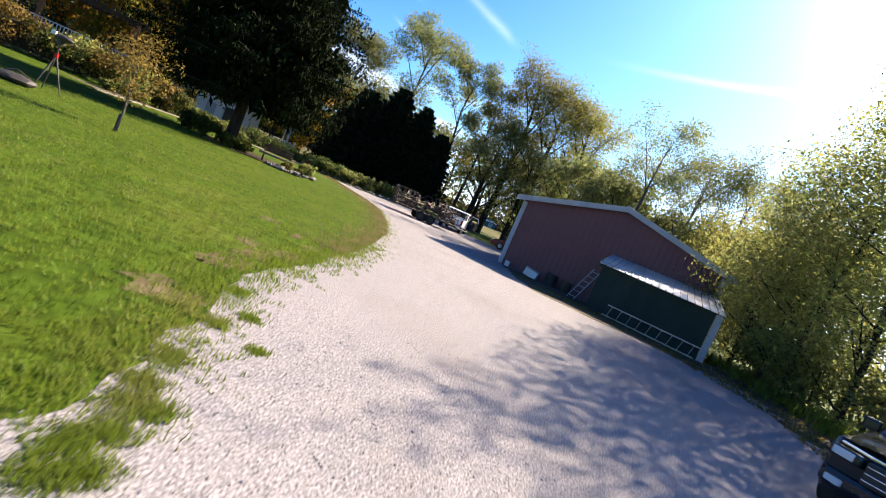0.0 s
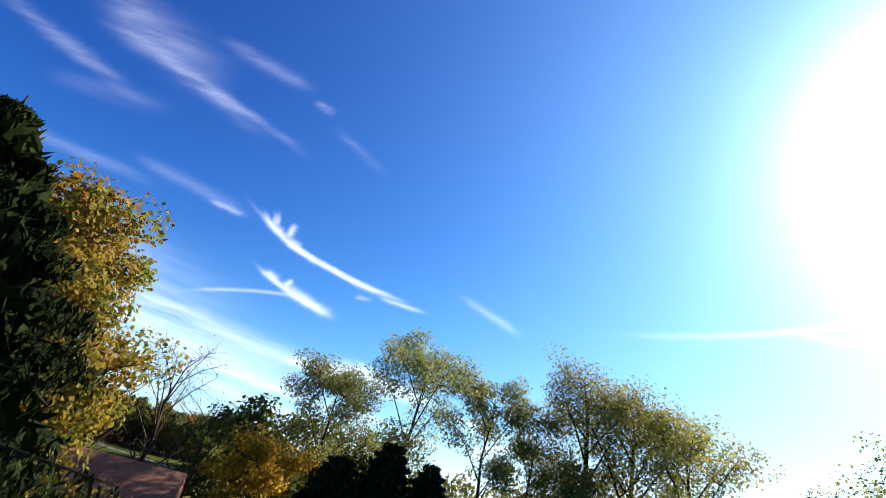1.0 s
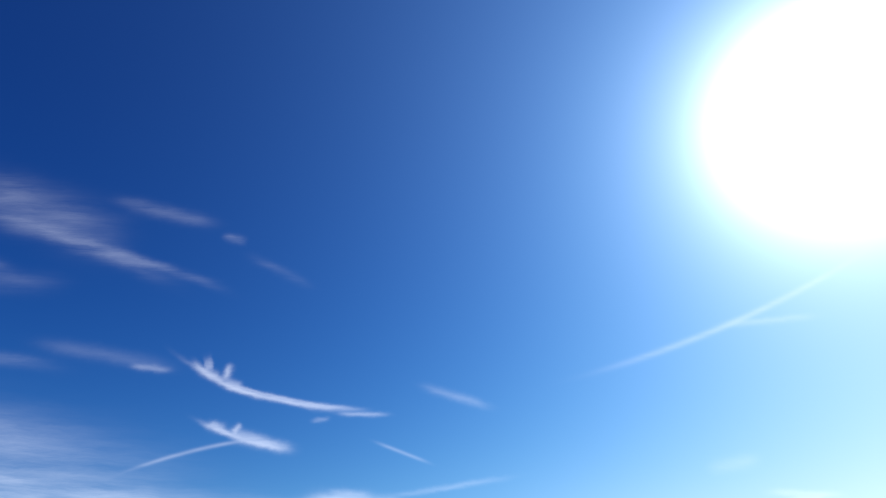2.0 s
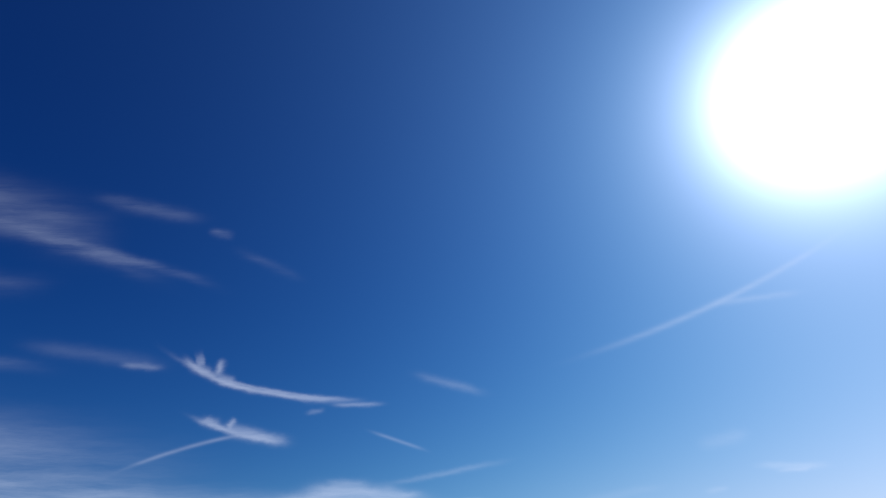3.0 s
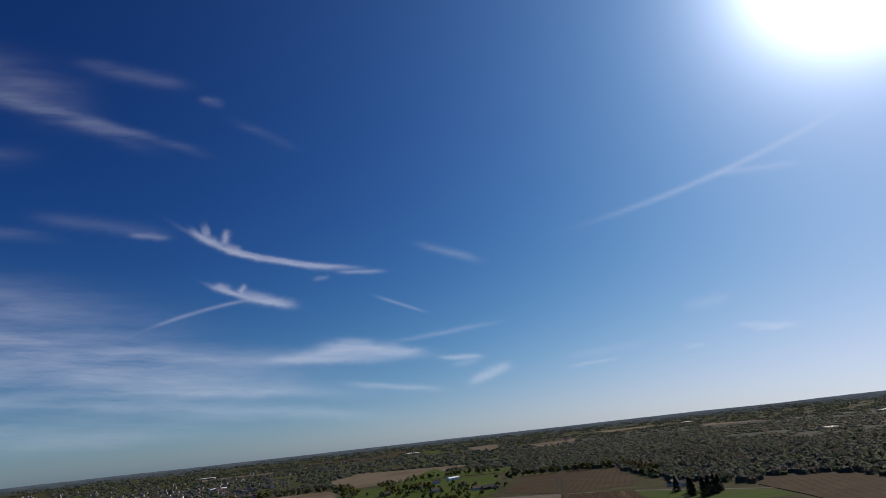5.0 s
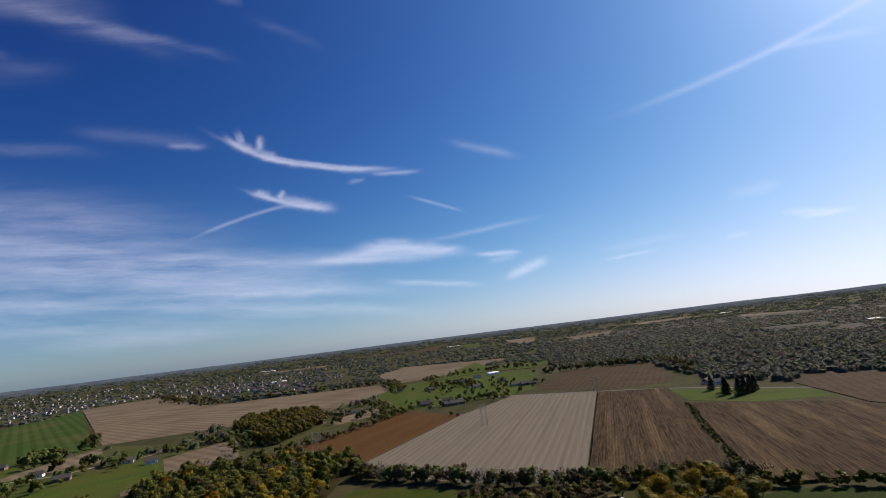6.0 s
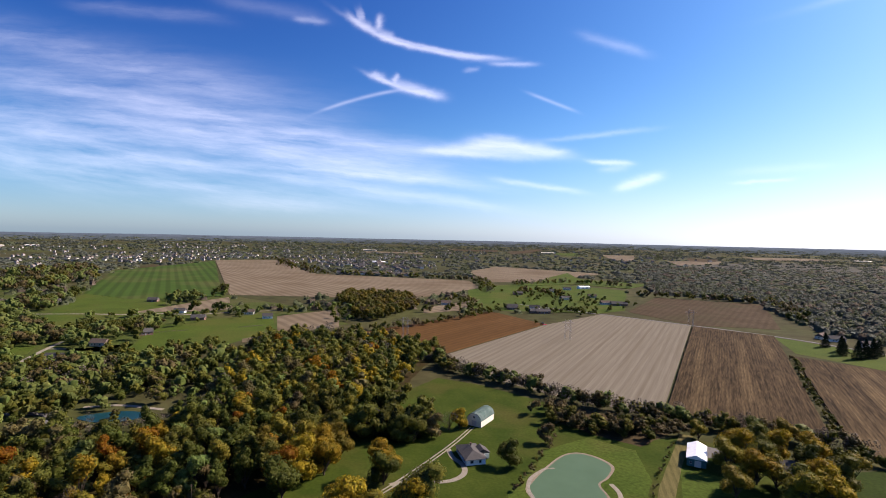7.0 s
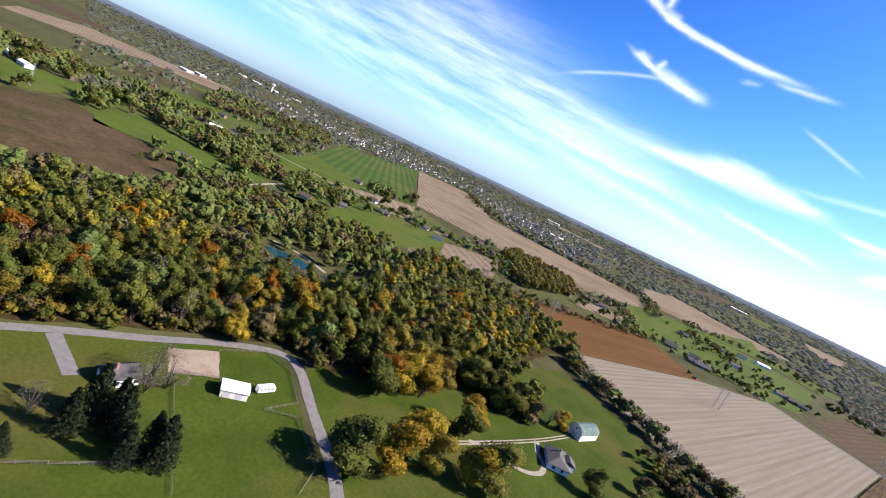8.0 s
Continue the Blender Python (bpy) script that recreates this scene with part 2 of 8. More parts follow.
    if bump:
        b = N.new("ShaderNodeBump")
        b.inputs["Strength"].default_value = bump
        L.new(noise_at(bump_scale or scale * 4, 6.0, 0.7), b.inputs["Height"])
        L.new(b.outputs[0], p.inputs["Normal"])
    if translucent:
        t = N.new("ShaderNodeBsdfTranslucent")
        L.new(col, t.inputs["Color"])
        x = N.new("ShaderNodeMixShader")
        x.inputs[0].default_value = translucent
        L.new(p.outputs[0], x.inputs[1])
        L.new(t.outputs[0], x.inputs[2])
        L.new(x.outputs[0], N["Material Output"].inputs["Surface"])
    return m


def leaves(name, low, high, third, rough=0.6, translucent=0.5, scale=0.5, wide=0.35):
    return material(name, low, high, scale, rough, 0.5, fine=2.6, grain=0.42, third=third, third_scale=wide, island=0.25, objects=0.3, translucent=translucent, spec=0.08, bump_scale=2.2)


M_GROUND = material("countryside", (0.034, 0.037, 0.014), (0.05, 0.046, 0.021), 0.006, 0.95, 0.1, fine=0.05, third=(0.048, 0.054, 0.017), third_scale=0.0035)
M_MEADOW = material("mown_meadow", (0.022, 0.038, 0.0045), (0.036, 0.051, 0.0072), 0.05, 0.95, 0.2, fine=0.7, third=(0.05, 0.051, 0.0115), third_scale=0.016, grain=0.18)
M_LAWN = material("lawn_grass", (0.029, 0.054, 0.0045), (0.048, 0.08, 0.0075), 1.1, 0.9, 0.7, fine=6.0, third=(0.064, 0.085, 0.0115), third_scale=0.35, bump_scale=14.0, grain=0.45)
M_BLADE = material("grass_blades", (0.105, 0.165, 0.014), (0.155, 0.2, 0.022), 1.7, 0.7, 0, third=(0.175, 0.19, 0.04), third_scale=0.9, island=0.35, translucent=0.5)
M_DRYBLADE = material("dry_grass_blades", (0.16, 0.14, 0.055), (0.24, 0.19, 0.09), 1.7, 0.8, 0, third=(0.12, 0.14, 0.03), third_scale=0.9, island=0.35, translucent=0.4)
M_GRAVEL = material("gravel", (0.175, 0.166, 0.172), (0.262, 0.248, 0.254), 24.0, 0.9, 1.0, fine=58.0, third=(0.195, 0.18, 0.18), third_scale=0.25, bump_scale=55.0, grain=0.95)
M_STONE = material("gravel_stones", (0.235, 0.223, 0.218), (0.336, 0.319, 0.311), 8.0, 0.85, 0, island=0.25)
M_ROCK = material("bed_rocks", (0.155, 0.142, 0.126), (0.244, 0.231, 0.211), 3.0, 0.85, 0.4, objects=0.5)
M_DIRT = material("bare_dirt", (0.07, 0.056, 0.03), (0.12, 0.092, 0.056), 2.0, 0.95, 0.6, fine=14.0, third=(0.045, 0.065, 0.01), third_scale=1.6, grain=0.4)
M_MULCH = material("mulch", (0.0302, 0.0227, 0.0176), (0.0605, 0.0454, 0.0353), 6.0, 0.95, 0.8, fine=25.0, third=(0.084, 0.0714, 0.0571), third_scale=0.9)
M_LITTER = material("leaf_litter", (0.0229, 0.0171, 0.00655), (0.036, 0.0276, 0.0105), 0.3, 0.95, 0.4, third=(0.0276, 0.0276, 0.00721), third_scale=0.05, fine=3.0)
M_ASPHALT = material("lane_asphalt", (0.1, 0.098, 0.096), (0.132, 0.128, 0.123), 0.4, 0.9, 0.2, fine=6.0)
M_PALEDRIVE = material("pale_gravel_drive", (0.171, 0.155, 0.122), (0.219, 0.199, 0.162), 0.5, 0.95, 0.3, fine=5.0)
M_SAND = material("sand_yard", (0.171, 0.139, 0.102), (0.203, 0.171, 0.129), 0.15, 0.95, 0.2, fine=3.0, third=(0.146, 0.109, 0.0773), third_scale=0.08)
M_STUBBLE = material("tan_stubble", (0.1183, 0.105, 0.07776), (0.1329, 0.118, 0.08856), 0.4, 0.95, 0.2, fine=0.9, stripes=(5.5, 6.2, 0.95), third=(0.1115, 0.098, 0.07128), third_scale=0.14, stretch=(1, 0.02, 1), grain=0.1)
M_TILLED = material("tilled_soil", (0.06061, 0.03141, 0.009702), (0.07581, 0.04014, 0.01342), 0.05, 0.95, 0.3, fine=0.5, stripes=(13, 7.0, 0.92), stretch=(1, 0.1, 1), grain=0.15)
M_BROWN = material("brown_stubble", (0.04113, 0.02898, 0.01534), (0.05605, 0.0399, 0.02223), 0.03, 0.95, 0.3, fine=0.3, stripes=(12, 9.0, 0.9), third=(0.0436, 0.0358, 0.01703), third_scale=0.012)
M_CORN = material("dry_corn", (0.0209, 0.01391, 0.00676), (0.0608, 0.0412, 0.0195), 0.5, 0.95, 0.4, fine=1.6, stripes=(5.5, 2.2, 0.82), third=(0.0779, 0.05459, 0.026), third_scale=0.09, stretch=(1, 0.07, 1), grain=0.45)
M_BEIGE = material("beige_stubble", (0.1133, 0.09085, 0.05892), (0.1421, 0.1154, 0.0786), 0.02, 0.95, 0.1, stripes=(-60, 15.0, 0.82), third=(0.09792, 0.0756, 0.04716), third_scale=0.006)
M_CROP = material("green_crop", (0.0295, 0.0557, 0.00916), (0.0367, 0.0655, 0.0118), 0.01, 0.95, 0.1, stripes=(-52, 17.0, 0.78), third=(0.059, 0.0655, 0.0197), third_scale=0.005)
M_PASTURE = material("green_pasture", (0.0353, 0.0571, 0.0084), (0.0487, 0.0714, 0.0109), 0.03, 0.95, 0.1, fine=0.6, third=(0.0554, 0.0655, 0.0134), third_scale=0.014)
M_VALLEY = material("valley_grass", (0.034, 0.05, 0.011), (0.052, 0.064, 0.015), 0.03, 0.95, 0.2, fine=0.5, third=(0.058, 0.056, 0.022), third_scale=0.011, grain=0.25)
M_DARKPASTURE = material("dark_pasture", (0.015, 0.028, 0.0035), (0.022, 0.036, 0.005), 0.03, 0.95, 0.1, fine=0.6, third=(0.028, 0.034, 0.007), third_scale=0.014)
M_SCRUB = material("brown_scrub", (0.036, 0.0276, 0.0131), (0.059, 0.0433, 0.0223), 0.05, 0.95, 0.4, fine=0.3, third=(0.0276, 0.0276, 0.00916), third_scale=0.015)
M_STRAW = material("mown_straw", (0.0786, 0.0721, 0.0262), (0.102, 0.0907, 0.0367), 0.08, 0.95, 0.2, fine=1.5, stripes=(-8, 3.0, 0.85))
M_POND = material("pond_water", (0.0554, 0.0966, 0.0521), (0.0622, 0.106, 0.0588), 0.08, 0.5, 0.02, spec=0.1, bump_scale=2.0)
M_BLUEPOND = material("blue_pond_water", (0.0042, 0.0302, 0.0386), (0.00588, 0.037, 0.047), 0.1, 0.3, 0.02, spec=0.1)
M_BARN = material("barn_red_steel", (0.145, 0.05, 0.057), (0.17, 0.06, 0.066), 0.6, 0.5, 0.05, third=(0.14, 0.056, 0.06), third_scale=0.3)
M_TRIM = material("white_trim", (0.38, 0.385, 0.39), (0.45, 0.455, 0.46), 2.0, 0.6, 0.1)
M_SHEDWALL = material("dark_green_boards", (0.0183, 0.0328, 0.0262), (0.0262, 0.0433, 0.0341), 1.5, 0.8, 0.3, stretch=(1, 1, 0.2))
M_STEEL = material("pale_steel_roof", (0.5, 0.5, 0.48), (0.62, 0.62, 0.6), 0.8, 0.45, 0.1, metal=0.3, third=(0.36, 0.32, 0.27), third_scale=0.5)
M_METAL = material("worn_grey_metal", (0.3, 0.3, 0.3), (0.45, 0.45, 0.44), 3.0, 0.45, 0.1, metal=0.8)
M_DARKMETAL = material("dark_painted_steel", (0.0252, 0.0235, 0.0218), (0.0504, 0.042, 0.0378), 3.0, 0.6, 0.2)
M_RUST = material("rusty_scrap", (0.0588, 0.0378, 0.0269), (0.109, 0.0672, 0.0462), 4.0, 0.85, 0.5)
M_RUBBER = material("tyre_rubber", (0.0151, 0.0151, 0.0151), (0.0252, 0.0252, 0.0252), 5.0, 0.85, 0.2)
M_WHITECAR = material("white_car_paint", (0.74, 0.75, 0.76), (0.8, 0.81, 0.82), 1.0, 0.25, 0)
M_REDCAR = material("dark_red_car_paint", (0.16, 0.0109, 0.0134), (0.185, 0.0134, 0.016), 1.0, 0.25, 0)
M_BLACKCAR = material("black_car_paint", (0.012, 0.013, 0.016), (0.02, 0.022, 0.026), 1.0, 0.15, 0, spec=0.6)
M_CARGLASS = material("car_glass", (0.012, 0.014, 0.016), (0.018, 0.02, 0.022), 1.0, 0.06, 0, spec=0.7)
M_CHROME = material("chrome", (0.6, 0.6, 0.6), (0.7, 0.7, 0.7), 2.0, 0.15, 0, metal=1.0)
M_TAIL = material("red_tail_lamp", (0.35, 0.012, 0.012), (0.42, 0.016, 0.016), 1.0, 0.2, 0)
M_LAMP = material("clear_lamp", (0.6, 0.62, 0.64), (0.7, 0.72, 0.74), 1.0, 0.1, 0)
M_WOOD = material("weathered_wood", (0.134, 0.084, 0.0504), (0.218, 0.151, 0.0924), 2.0, 0.85, 0.4, stretch=(1, 1, 6))
M_REDWOOD = material("stained_timber", (0.16, 0.0672, 0.0294), (0.218, 0.0966, 0.042), 2.0, 0.8, 0.3)
M_DARKWOOD = material("dark_timber", (0.0294, 0.021, 0.0151), (0.0504, 0.0353, 0.0252), 2.0, 0.85, 0.3)
M_SIDING = material("white_siding", (0.7, 0.7, 0.68), (0.78, 0.78, 0.76), 0.8, 0.7, 0.1, third=(0.64, 0.64, 0.61), third_scale=0.4)
M_CREAM = material("cream_siding", (0.6, 0.57, 0.48), (0.68, 0.65, 0.56), 0.8, 0.7, 0.1)
M_BRICK = material("brown_brick", (0.168, 0.101, 0.0756), (0.235, 0.151, 0.118), 3.0, 0.9, 0.3)
M_GREYROOF = material("grey_shingles", (0.0588, 0.0571, 0.0554), (0.084, 0.0815, 0.0781), 0.8, 0.9, 0.3, fine=5.0)
M_TANROOF = material("weathered_brown_shingles", (0.0924, 0.0739, 0.0605), (0.126, 0.101, 0.084), 0.8, 0.9, 0.3, fine=5.0)
M_BROWNROOF = material("brown_shingles", (0.143, 0.0714, 0.0487), (0.185, 0.0966, 0.0672), 0.8, 0.9, 0.3, fine=6.0)
M_GREENROOF = material("green_steel_roof", (0.075, 0.115, 0.102), (0.095, 0.14, 0.125), 0.5, 0.9, 0.1, third=(0.12, 0.16, 0.145), third_scale=0.2)
M_FARWALL = material("weathered_far_walls", (0.22, 0.215, 0.205), (0.34, 0.33, 0.32), 0.02, 0.9, 0)
M_WHITEROOF = material("white_steel_roof", (0.74, 0.76, 0.78), (0.82, 0.83, 0.84), 0.4, 0.45, 0.05, third=(0.62, 0.6, 0.56), third_scale=0.15)
M_TEAL = material("teal_siding", (0.0336, 0.101, 0.101), (0.0462, 0.126, 0.122), 0.8, 0.7, 0.1)
M_GLASS = material("window_glass", (0.02, 0.025, 0.03), (0.035, 0.04, 0.05), 1.0, 0.08, 0, spec=0.6)
M_BARK = material("bark", (0.0285, 0.0223, 0.0162), (0.0569, 0.0447, 0.0345), 2.0, 0.95, 0.8, stretch=(3, 3, 0.5), bump_scale=9.0)
M_PALEBARK = material("grey_bark", (0.0773, 0.0688, 0.0589), (0.114, 0.102, 0.089), 2.0, 0.95, 0.5, stretch=(3, 3, 0.5))
M_TRUNK_FAR = material("wood_bark", (0.0407, 0.0325, 0.0252), (0.0688, 0.0569, 0.0467), 0.4, 0.95, 0)
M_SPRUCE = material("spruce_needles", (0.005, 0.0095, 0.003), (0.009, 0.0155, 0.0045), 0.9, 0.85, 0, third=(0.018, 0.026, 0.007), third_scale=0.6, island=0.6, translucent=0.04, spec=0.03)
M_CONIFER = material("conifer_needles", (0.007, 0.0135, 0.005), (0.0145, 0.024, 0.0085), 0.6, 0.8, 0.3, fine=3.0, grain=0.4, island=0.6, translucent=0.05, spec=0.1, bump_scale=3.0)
L_LOCUST = leaves("locust_leaves", (0.125, 0.152, 0.056), (0.185, 0.2, 0.07), (0.22, 0.2, 0.07), translucent=0.6)
L_YELLOW = leaves("yellow_green_leaves", (0.19, 0.185, 0.046), (0.275, 0.24, 0.055), (0.14, 0.155, 0.042), translucent=0.55)
L_TAN = leaves("tan_autumn_leaves", (0.185, 0.126, 0.0336), (0.235, 0.16, 0.0378), (0.134, 0.118, 0.0252), translucent=0.45, scale=2.0)
L_GOLD = leaves("golden_leaves", (0.202, 0.141, 0.0109), (0.252, 0.172, 0.0134), (0.113, 0.105, 0.0109), translucent=0.4)
L_MAPLE = leaves("maple_leaves", (0.168, 0.168, 0.0252), (0.269, 0.139, 0.021), (0.109, 0.139, 0.0218), translucent=0.5, scale=0.3)
L_ORANGE = leaves("orange_leaves", (0.222, 0.0941, 0.00688), (0.197, 0.118, 0.00882), (0.148, 0.0443, 0.00688))
L_GREEN = leaves("green_leaves", (0.0448, 0.0575, 0.00935), (0.06944, 0.0805, 0.01375), (0.09856, 0.0966, 0.01815), translucent=0.36, wide=0.1)
L_OLIVE = leaves("olive_leaves", (0.0737, 0.07936, 0.01375), (0.1095, 0.1113, 0.01925), (0.1389, 0.1232, 0.02035), translucent=0.38, wide=0.1)
L_OCHRE = leaves("ochre_leaves", (0.125, 0.108, 0.0135), (0.165, 0.132, 0.017), (0.09, 0.092, 0.014), translucent=0.36, wide=0.15)
L_SAGE = leaves("sage_green_leaves", (0.0732, 0.105, 0.025), (0.1098, 0.1408, 0.035), (0.1366, 0.1562, 0.04), translucent=0.35, wide=0.1)
L_BROWN = leaves("rust_brown_leaves", (0.082, 0.068, 0.026), (0.108, 0.086, 0.033), (0.066, 0.066, 0.022), translucent=0.25, wide=0.1)
L_GREY = leaves("thin_grey_twigs", (0.0929, 0.0796, 0.063), (0.127, 0.11, 0.0863), (0.0796, 0.073, 0.0398), translucent=0.1)
# far woods: base colours greyed and lightened to carry the air's haze
L_FAR_HAZED = material("hazed_far_wood_leaves", (0.072, 0.084, 0.064), (0.09, 0.1, 0.08), 0.012, 0.8, 0.4, fine=0.45, grain=0.2, bump_scale=0.4, third=(0.08, 0.092, 0.064), third_scale=0.006, island=0.1, translucent=0.35, spec=0.05)
L_FAR_HAZED_OLIVE = material("hazed_far_olive_leaves", (0.064, 0.08, 0.04), (0.088, 0.1, 0.05), 0.012, 0.8, 0.4, fine=0.45, grain=0.25, bump_scale=0.4, third=(0.07, 0.085, 0.045), third_scale=0.006, island=0.12, translucent=0.35, spec=0.05)
L_FAR_HAZED_BROWN = material("hazed_far_brown_leaves", (0.0897, 0.0759, 0.0575), (0.115, 0.0943, 0.069), 0.012, 0.8, 0.6, fine=0.45, grain=0.4, bump_scale=0.4, third=(0.1035, 0.092, 0.0575), third_scale=0.006, island=0.2, translucent=0.35, spec=0.05)
M_HAZED_FLOOR = material("far_wood_floor", (0.0504, 0.0504, 0.0403), (0.0672, 0.0638, 0.0504), 0.01, 0.95, 0.1, third=(0.0554, 0.0588, 0.037), third_scale=0.006)
L_BUSH = leaves("shrub_leaves", (0.18, 0.21, 0.065), (0.28, 0.29, 0.09), (0.34, 0.31, 0.11), translucent=0.75, scale=1.0)
L_FLOWER = leaves("garden_leaves", (0.059, 0.0838, 0.0172), (0.118, 0.123, 0.0344), (0.148, 0.0983, 0.0786), scale=2.0)
M_SOIL = material("trodden_soil", (0.065, 0.055, 0.04), (0.125, 0.105, 0.08), 1.5, 0.95, 0.6, fine=14.0, third=(0.06, 0.068, 0.024), third_scale=0.6, grain=0.5)
M_DRYVERGE = material("dry_grass_verge", (0.075, 0.078, 0.022), (0.13, 0.108, 0.05), 1.6, 0.95, 0.6, fine=12.0, third=(0.04, 0.075, 0.008), third_scale=0.7, grain=0.4)
M_BENCHWOOD = material("bench_timber", (0.0714, 0.042, 0.0235), (0.134, 0.0798, 0.0437), 2.0, 0.85, 0.4, stretch=(6, 1, 1), fine=14.0)
M_PALELOG = material("peeled_log", (0.202, 0.143, 0.0924), (0.286, 0.21, 0.143), 3.0, 0.85, 0.4, stretch=(3, 1, 1), fine=14.0)
M_TERRACOTTA = material("terracotta", (0.126, 0.0546, 0.0319), (0.168, 0.0756, 0.0462), 6.0, 0.85, 0.2, fine=25.0)
L_GOLDBRIGHT = leaves("bright_golden_leaves", (0.42, 0.277, 0.0252), (0.504, 0.302, 0.0294), (0.269, 0.227, 0.0252), translucent=0.55, scale=0.3)



def distance_material():
    """Glowing distant ridge: emitted colour stands in for haze, bluer towards the crest."""
    m = bpy.data.materials.new("glowing_haze_ridge")
    m.use_nodes = True
    N, L = m.node_tree.nodes, m.node_tree.links
    where_ = N.new("ShaderNodeTexCoord").outputs["Object"]
    squeeze = N.new("ShaderNodeMapping")
    squeeze.inputs["Scale"].default_value = (1, 1, 5)
    L.new(where_, squeeze.inputs["Vector"])
    n = N.new("ShaderNodeTexNoise")
    n.inputs["Scale"].default_value, n.inputs["Detail"].default_value, n.inputs["Roughness"].default_value = 0.011, 8.0, 0.7
    L.new(squeeze.outputs[0], n.inputs["Vector"])
    xyz = N.new("ShaderNodeSeparateXYZ")
    L.new(where_, xyz.inputs[0])
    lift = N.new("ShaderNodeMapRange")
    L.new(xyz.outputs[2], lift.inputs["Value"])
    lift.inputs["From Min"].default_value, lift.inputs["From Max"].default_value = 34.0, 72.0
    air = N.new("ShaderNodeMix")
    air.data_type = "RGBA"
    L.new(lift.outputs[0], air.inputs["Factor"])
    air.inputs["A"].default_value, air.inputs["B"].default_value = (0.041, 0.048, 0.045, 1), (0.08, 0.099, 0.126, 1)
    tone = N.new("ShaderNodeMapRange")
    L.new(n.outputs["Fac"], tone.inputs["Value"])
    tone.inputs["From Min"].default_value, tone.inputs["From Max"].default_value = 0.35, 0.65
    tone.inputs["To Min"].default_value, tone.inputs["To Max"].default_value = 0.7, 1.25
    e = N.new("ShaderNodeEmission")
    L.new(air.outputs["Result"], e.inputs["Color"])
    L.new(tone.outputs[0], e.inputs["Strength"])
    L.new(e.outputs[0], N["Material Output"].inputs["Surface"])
    return m


M_HAZE_GLOW = distance_material()

# ---- building helpers ----


def land(x, y):
    """Height of the ground: flat near by, rising gently to the far skyline."""
    r = math.hypot(x, y)
    return 84.0 * max(0.0, (min(r, 3700.0) - 1500.0) / 3400.0) ** 2 + 0.026 * max(0.0, r - 3700.0)


def raw_mesh(name, V, F, mat=None):
    """A mesh from arrays of corners and of faces with the same number of corners each."""
    V, F = np.asarray(V, float), np.asarray(F, int)
    me = bpy.data.meshes.new(name)
    k = F.shape[1]
    me.vertices.add(len(V))
    me.vertices.foreach_set("co", V.ravel())
    me.loops.add(F.size)
    me.loops.foreach_set("vertex_index", F.ravel())
    me.polygons.add(len(F))
    me.polygons.foreach_set("loop_start", np.arange(0, F.size, k))
    if mat:
        me.materials.append(mat)
    me.update(calc_edges=True)
    return me


def part(name, shape, mat, parent=None, label="", m=None, smooth=False):
    """Links a bmesh or a mesh as one object, under a thing or a part where one is given."""
    if isinstance(shape, bmesh.types.BMesh):
        me = bpy.data.meshes.new(name)
        bmesh.ops.recalc_face_normals(shape, faces=shape.faces[:])
        shape.to_mesh(me)
        shape.free()
    else:
        me = shape
    if mat and not me.materials:
        me.materials.append(mat)
    if smooth:
        me.shade_smooth()
    ob = new(name, me)
    ob.parent = parent
    if m is not None:
        ob.matrix_basis = m
    if label:
        tagged(ob, label)
    return ob


def thing(name, label, category, m=None, group=""):
    ob = new(name)
    if m is not None:
        ob.matrix_basis = m
    return tagged(ob, label, category, group)


def slab(*blocks, bevel=0.0):
    """Boxes as one bmesh: (centre, size) or (centre, size, rx, ry, rz)."""
    bm = bmesh.new()
    for c, s, *r in blocks:
        bmesh.ops.create_cube(bm, size=1.0, matrix=pose(*c, *(r or (0, 0, 0))) @ Matrix.Diagonal((*s, 1)))
    if bevel:
        bmesh.ops.bevel(bm, geom=bm.edges[:], offset=bevel, segments=2, affect="EDGES", profile=0.6)
    return bm


def prism(outline, x0, x1, axis="x", bevel=0.0):
    """An outline in two axes drawn out along the third from x0 to x1."""
    bm = bmesh.new()
    put = {"x": lambda a, b, c: (c, a, b), "y": lambda a, b, c: (a, c, b), "z": lambda a, b, c: (a, b, c)}[axis]
    lo = [bm.verts.new(put(a, b, x0)) for a, b in outline]
    hi = [bm.verts.new(put(a, b, x1)) for a, b in outline]
    n = len(outline)
    bm.faces.new(lo), bm.faces.new(hi[::-1])
    for i in range(n):
        bm.faces.new((lo[i], lo[(i + 1) % n], hi[(i + 1) % n], hi[i]))
    bmesh.ops.recalc_face_normals(bm, faces=bm.faces[:])
    if bevel:
        bmesh.ops.bevel(bm, geom=bm.edges[:], offset=bevel, segments=2, affect="EDGES", profile=0.6)
    return bm


def rods(*runs, sides=6):
    """Round bars as one bmesh: (from, to, radius) or (from, to, radius, end radius)."""
    bm = bmesh.new()
    for a, b, r, *e in runs:
        a, b = Vector(a), Vector(b)
        m = Matrix.Translation((a + b) / 2) @ (b - a).to_track_quat("Z", "Y").to_matrix().to_4x4()
        bmesh.ops.create_cone(bm, cap_ends=True, segments=sides, radius1=r, radius2=e[0] if e else r, depth=(b - a).length, matrix=m)
    return bm


def ball(centre, size, level=2, rough=0.0, seed=0):
    bm = bmesh.new()
    bmesh.ops.create_icosphere(bm, subdivisions=level, radius=1.0)
    for v in bm.verts:
        k = 1 + rough * noise.noise(v.co * 1.3 + Vector((seed * 3.1, seed * 1.7, 0)))
        v.co = Vector((v.co.x * size[0] * k + centre[0], v.co.y * size[1] * k + centre[1], v.co.z * size[2] * k + centre[2]))
    return bm


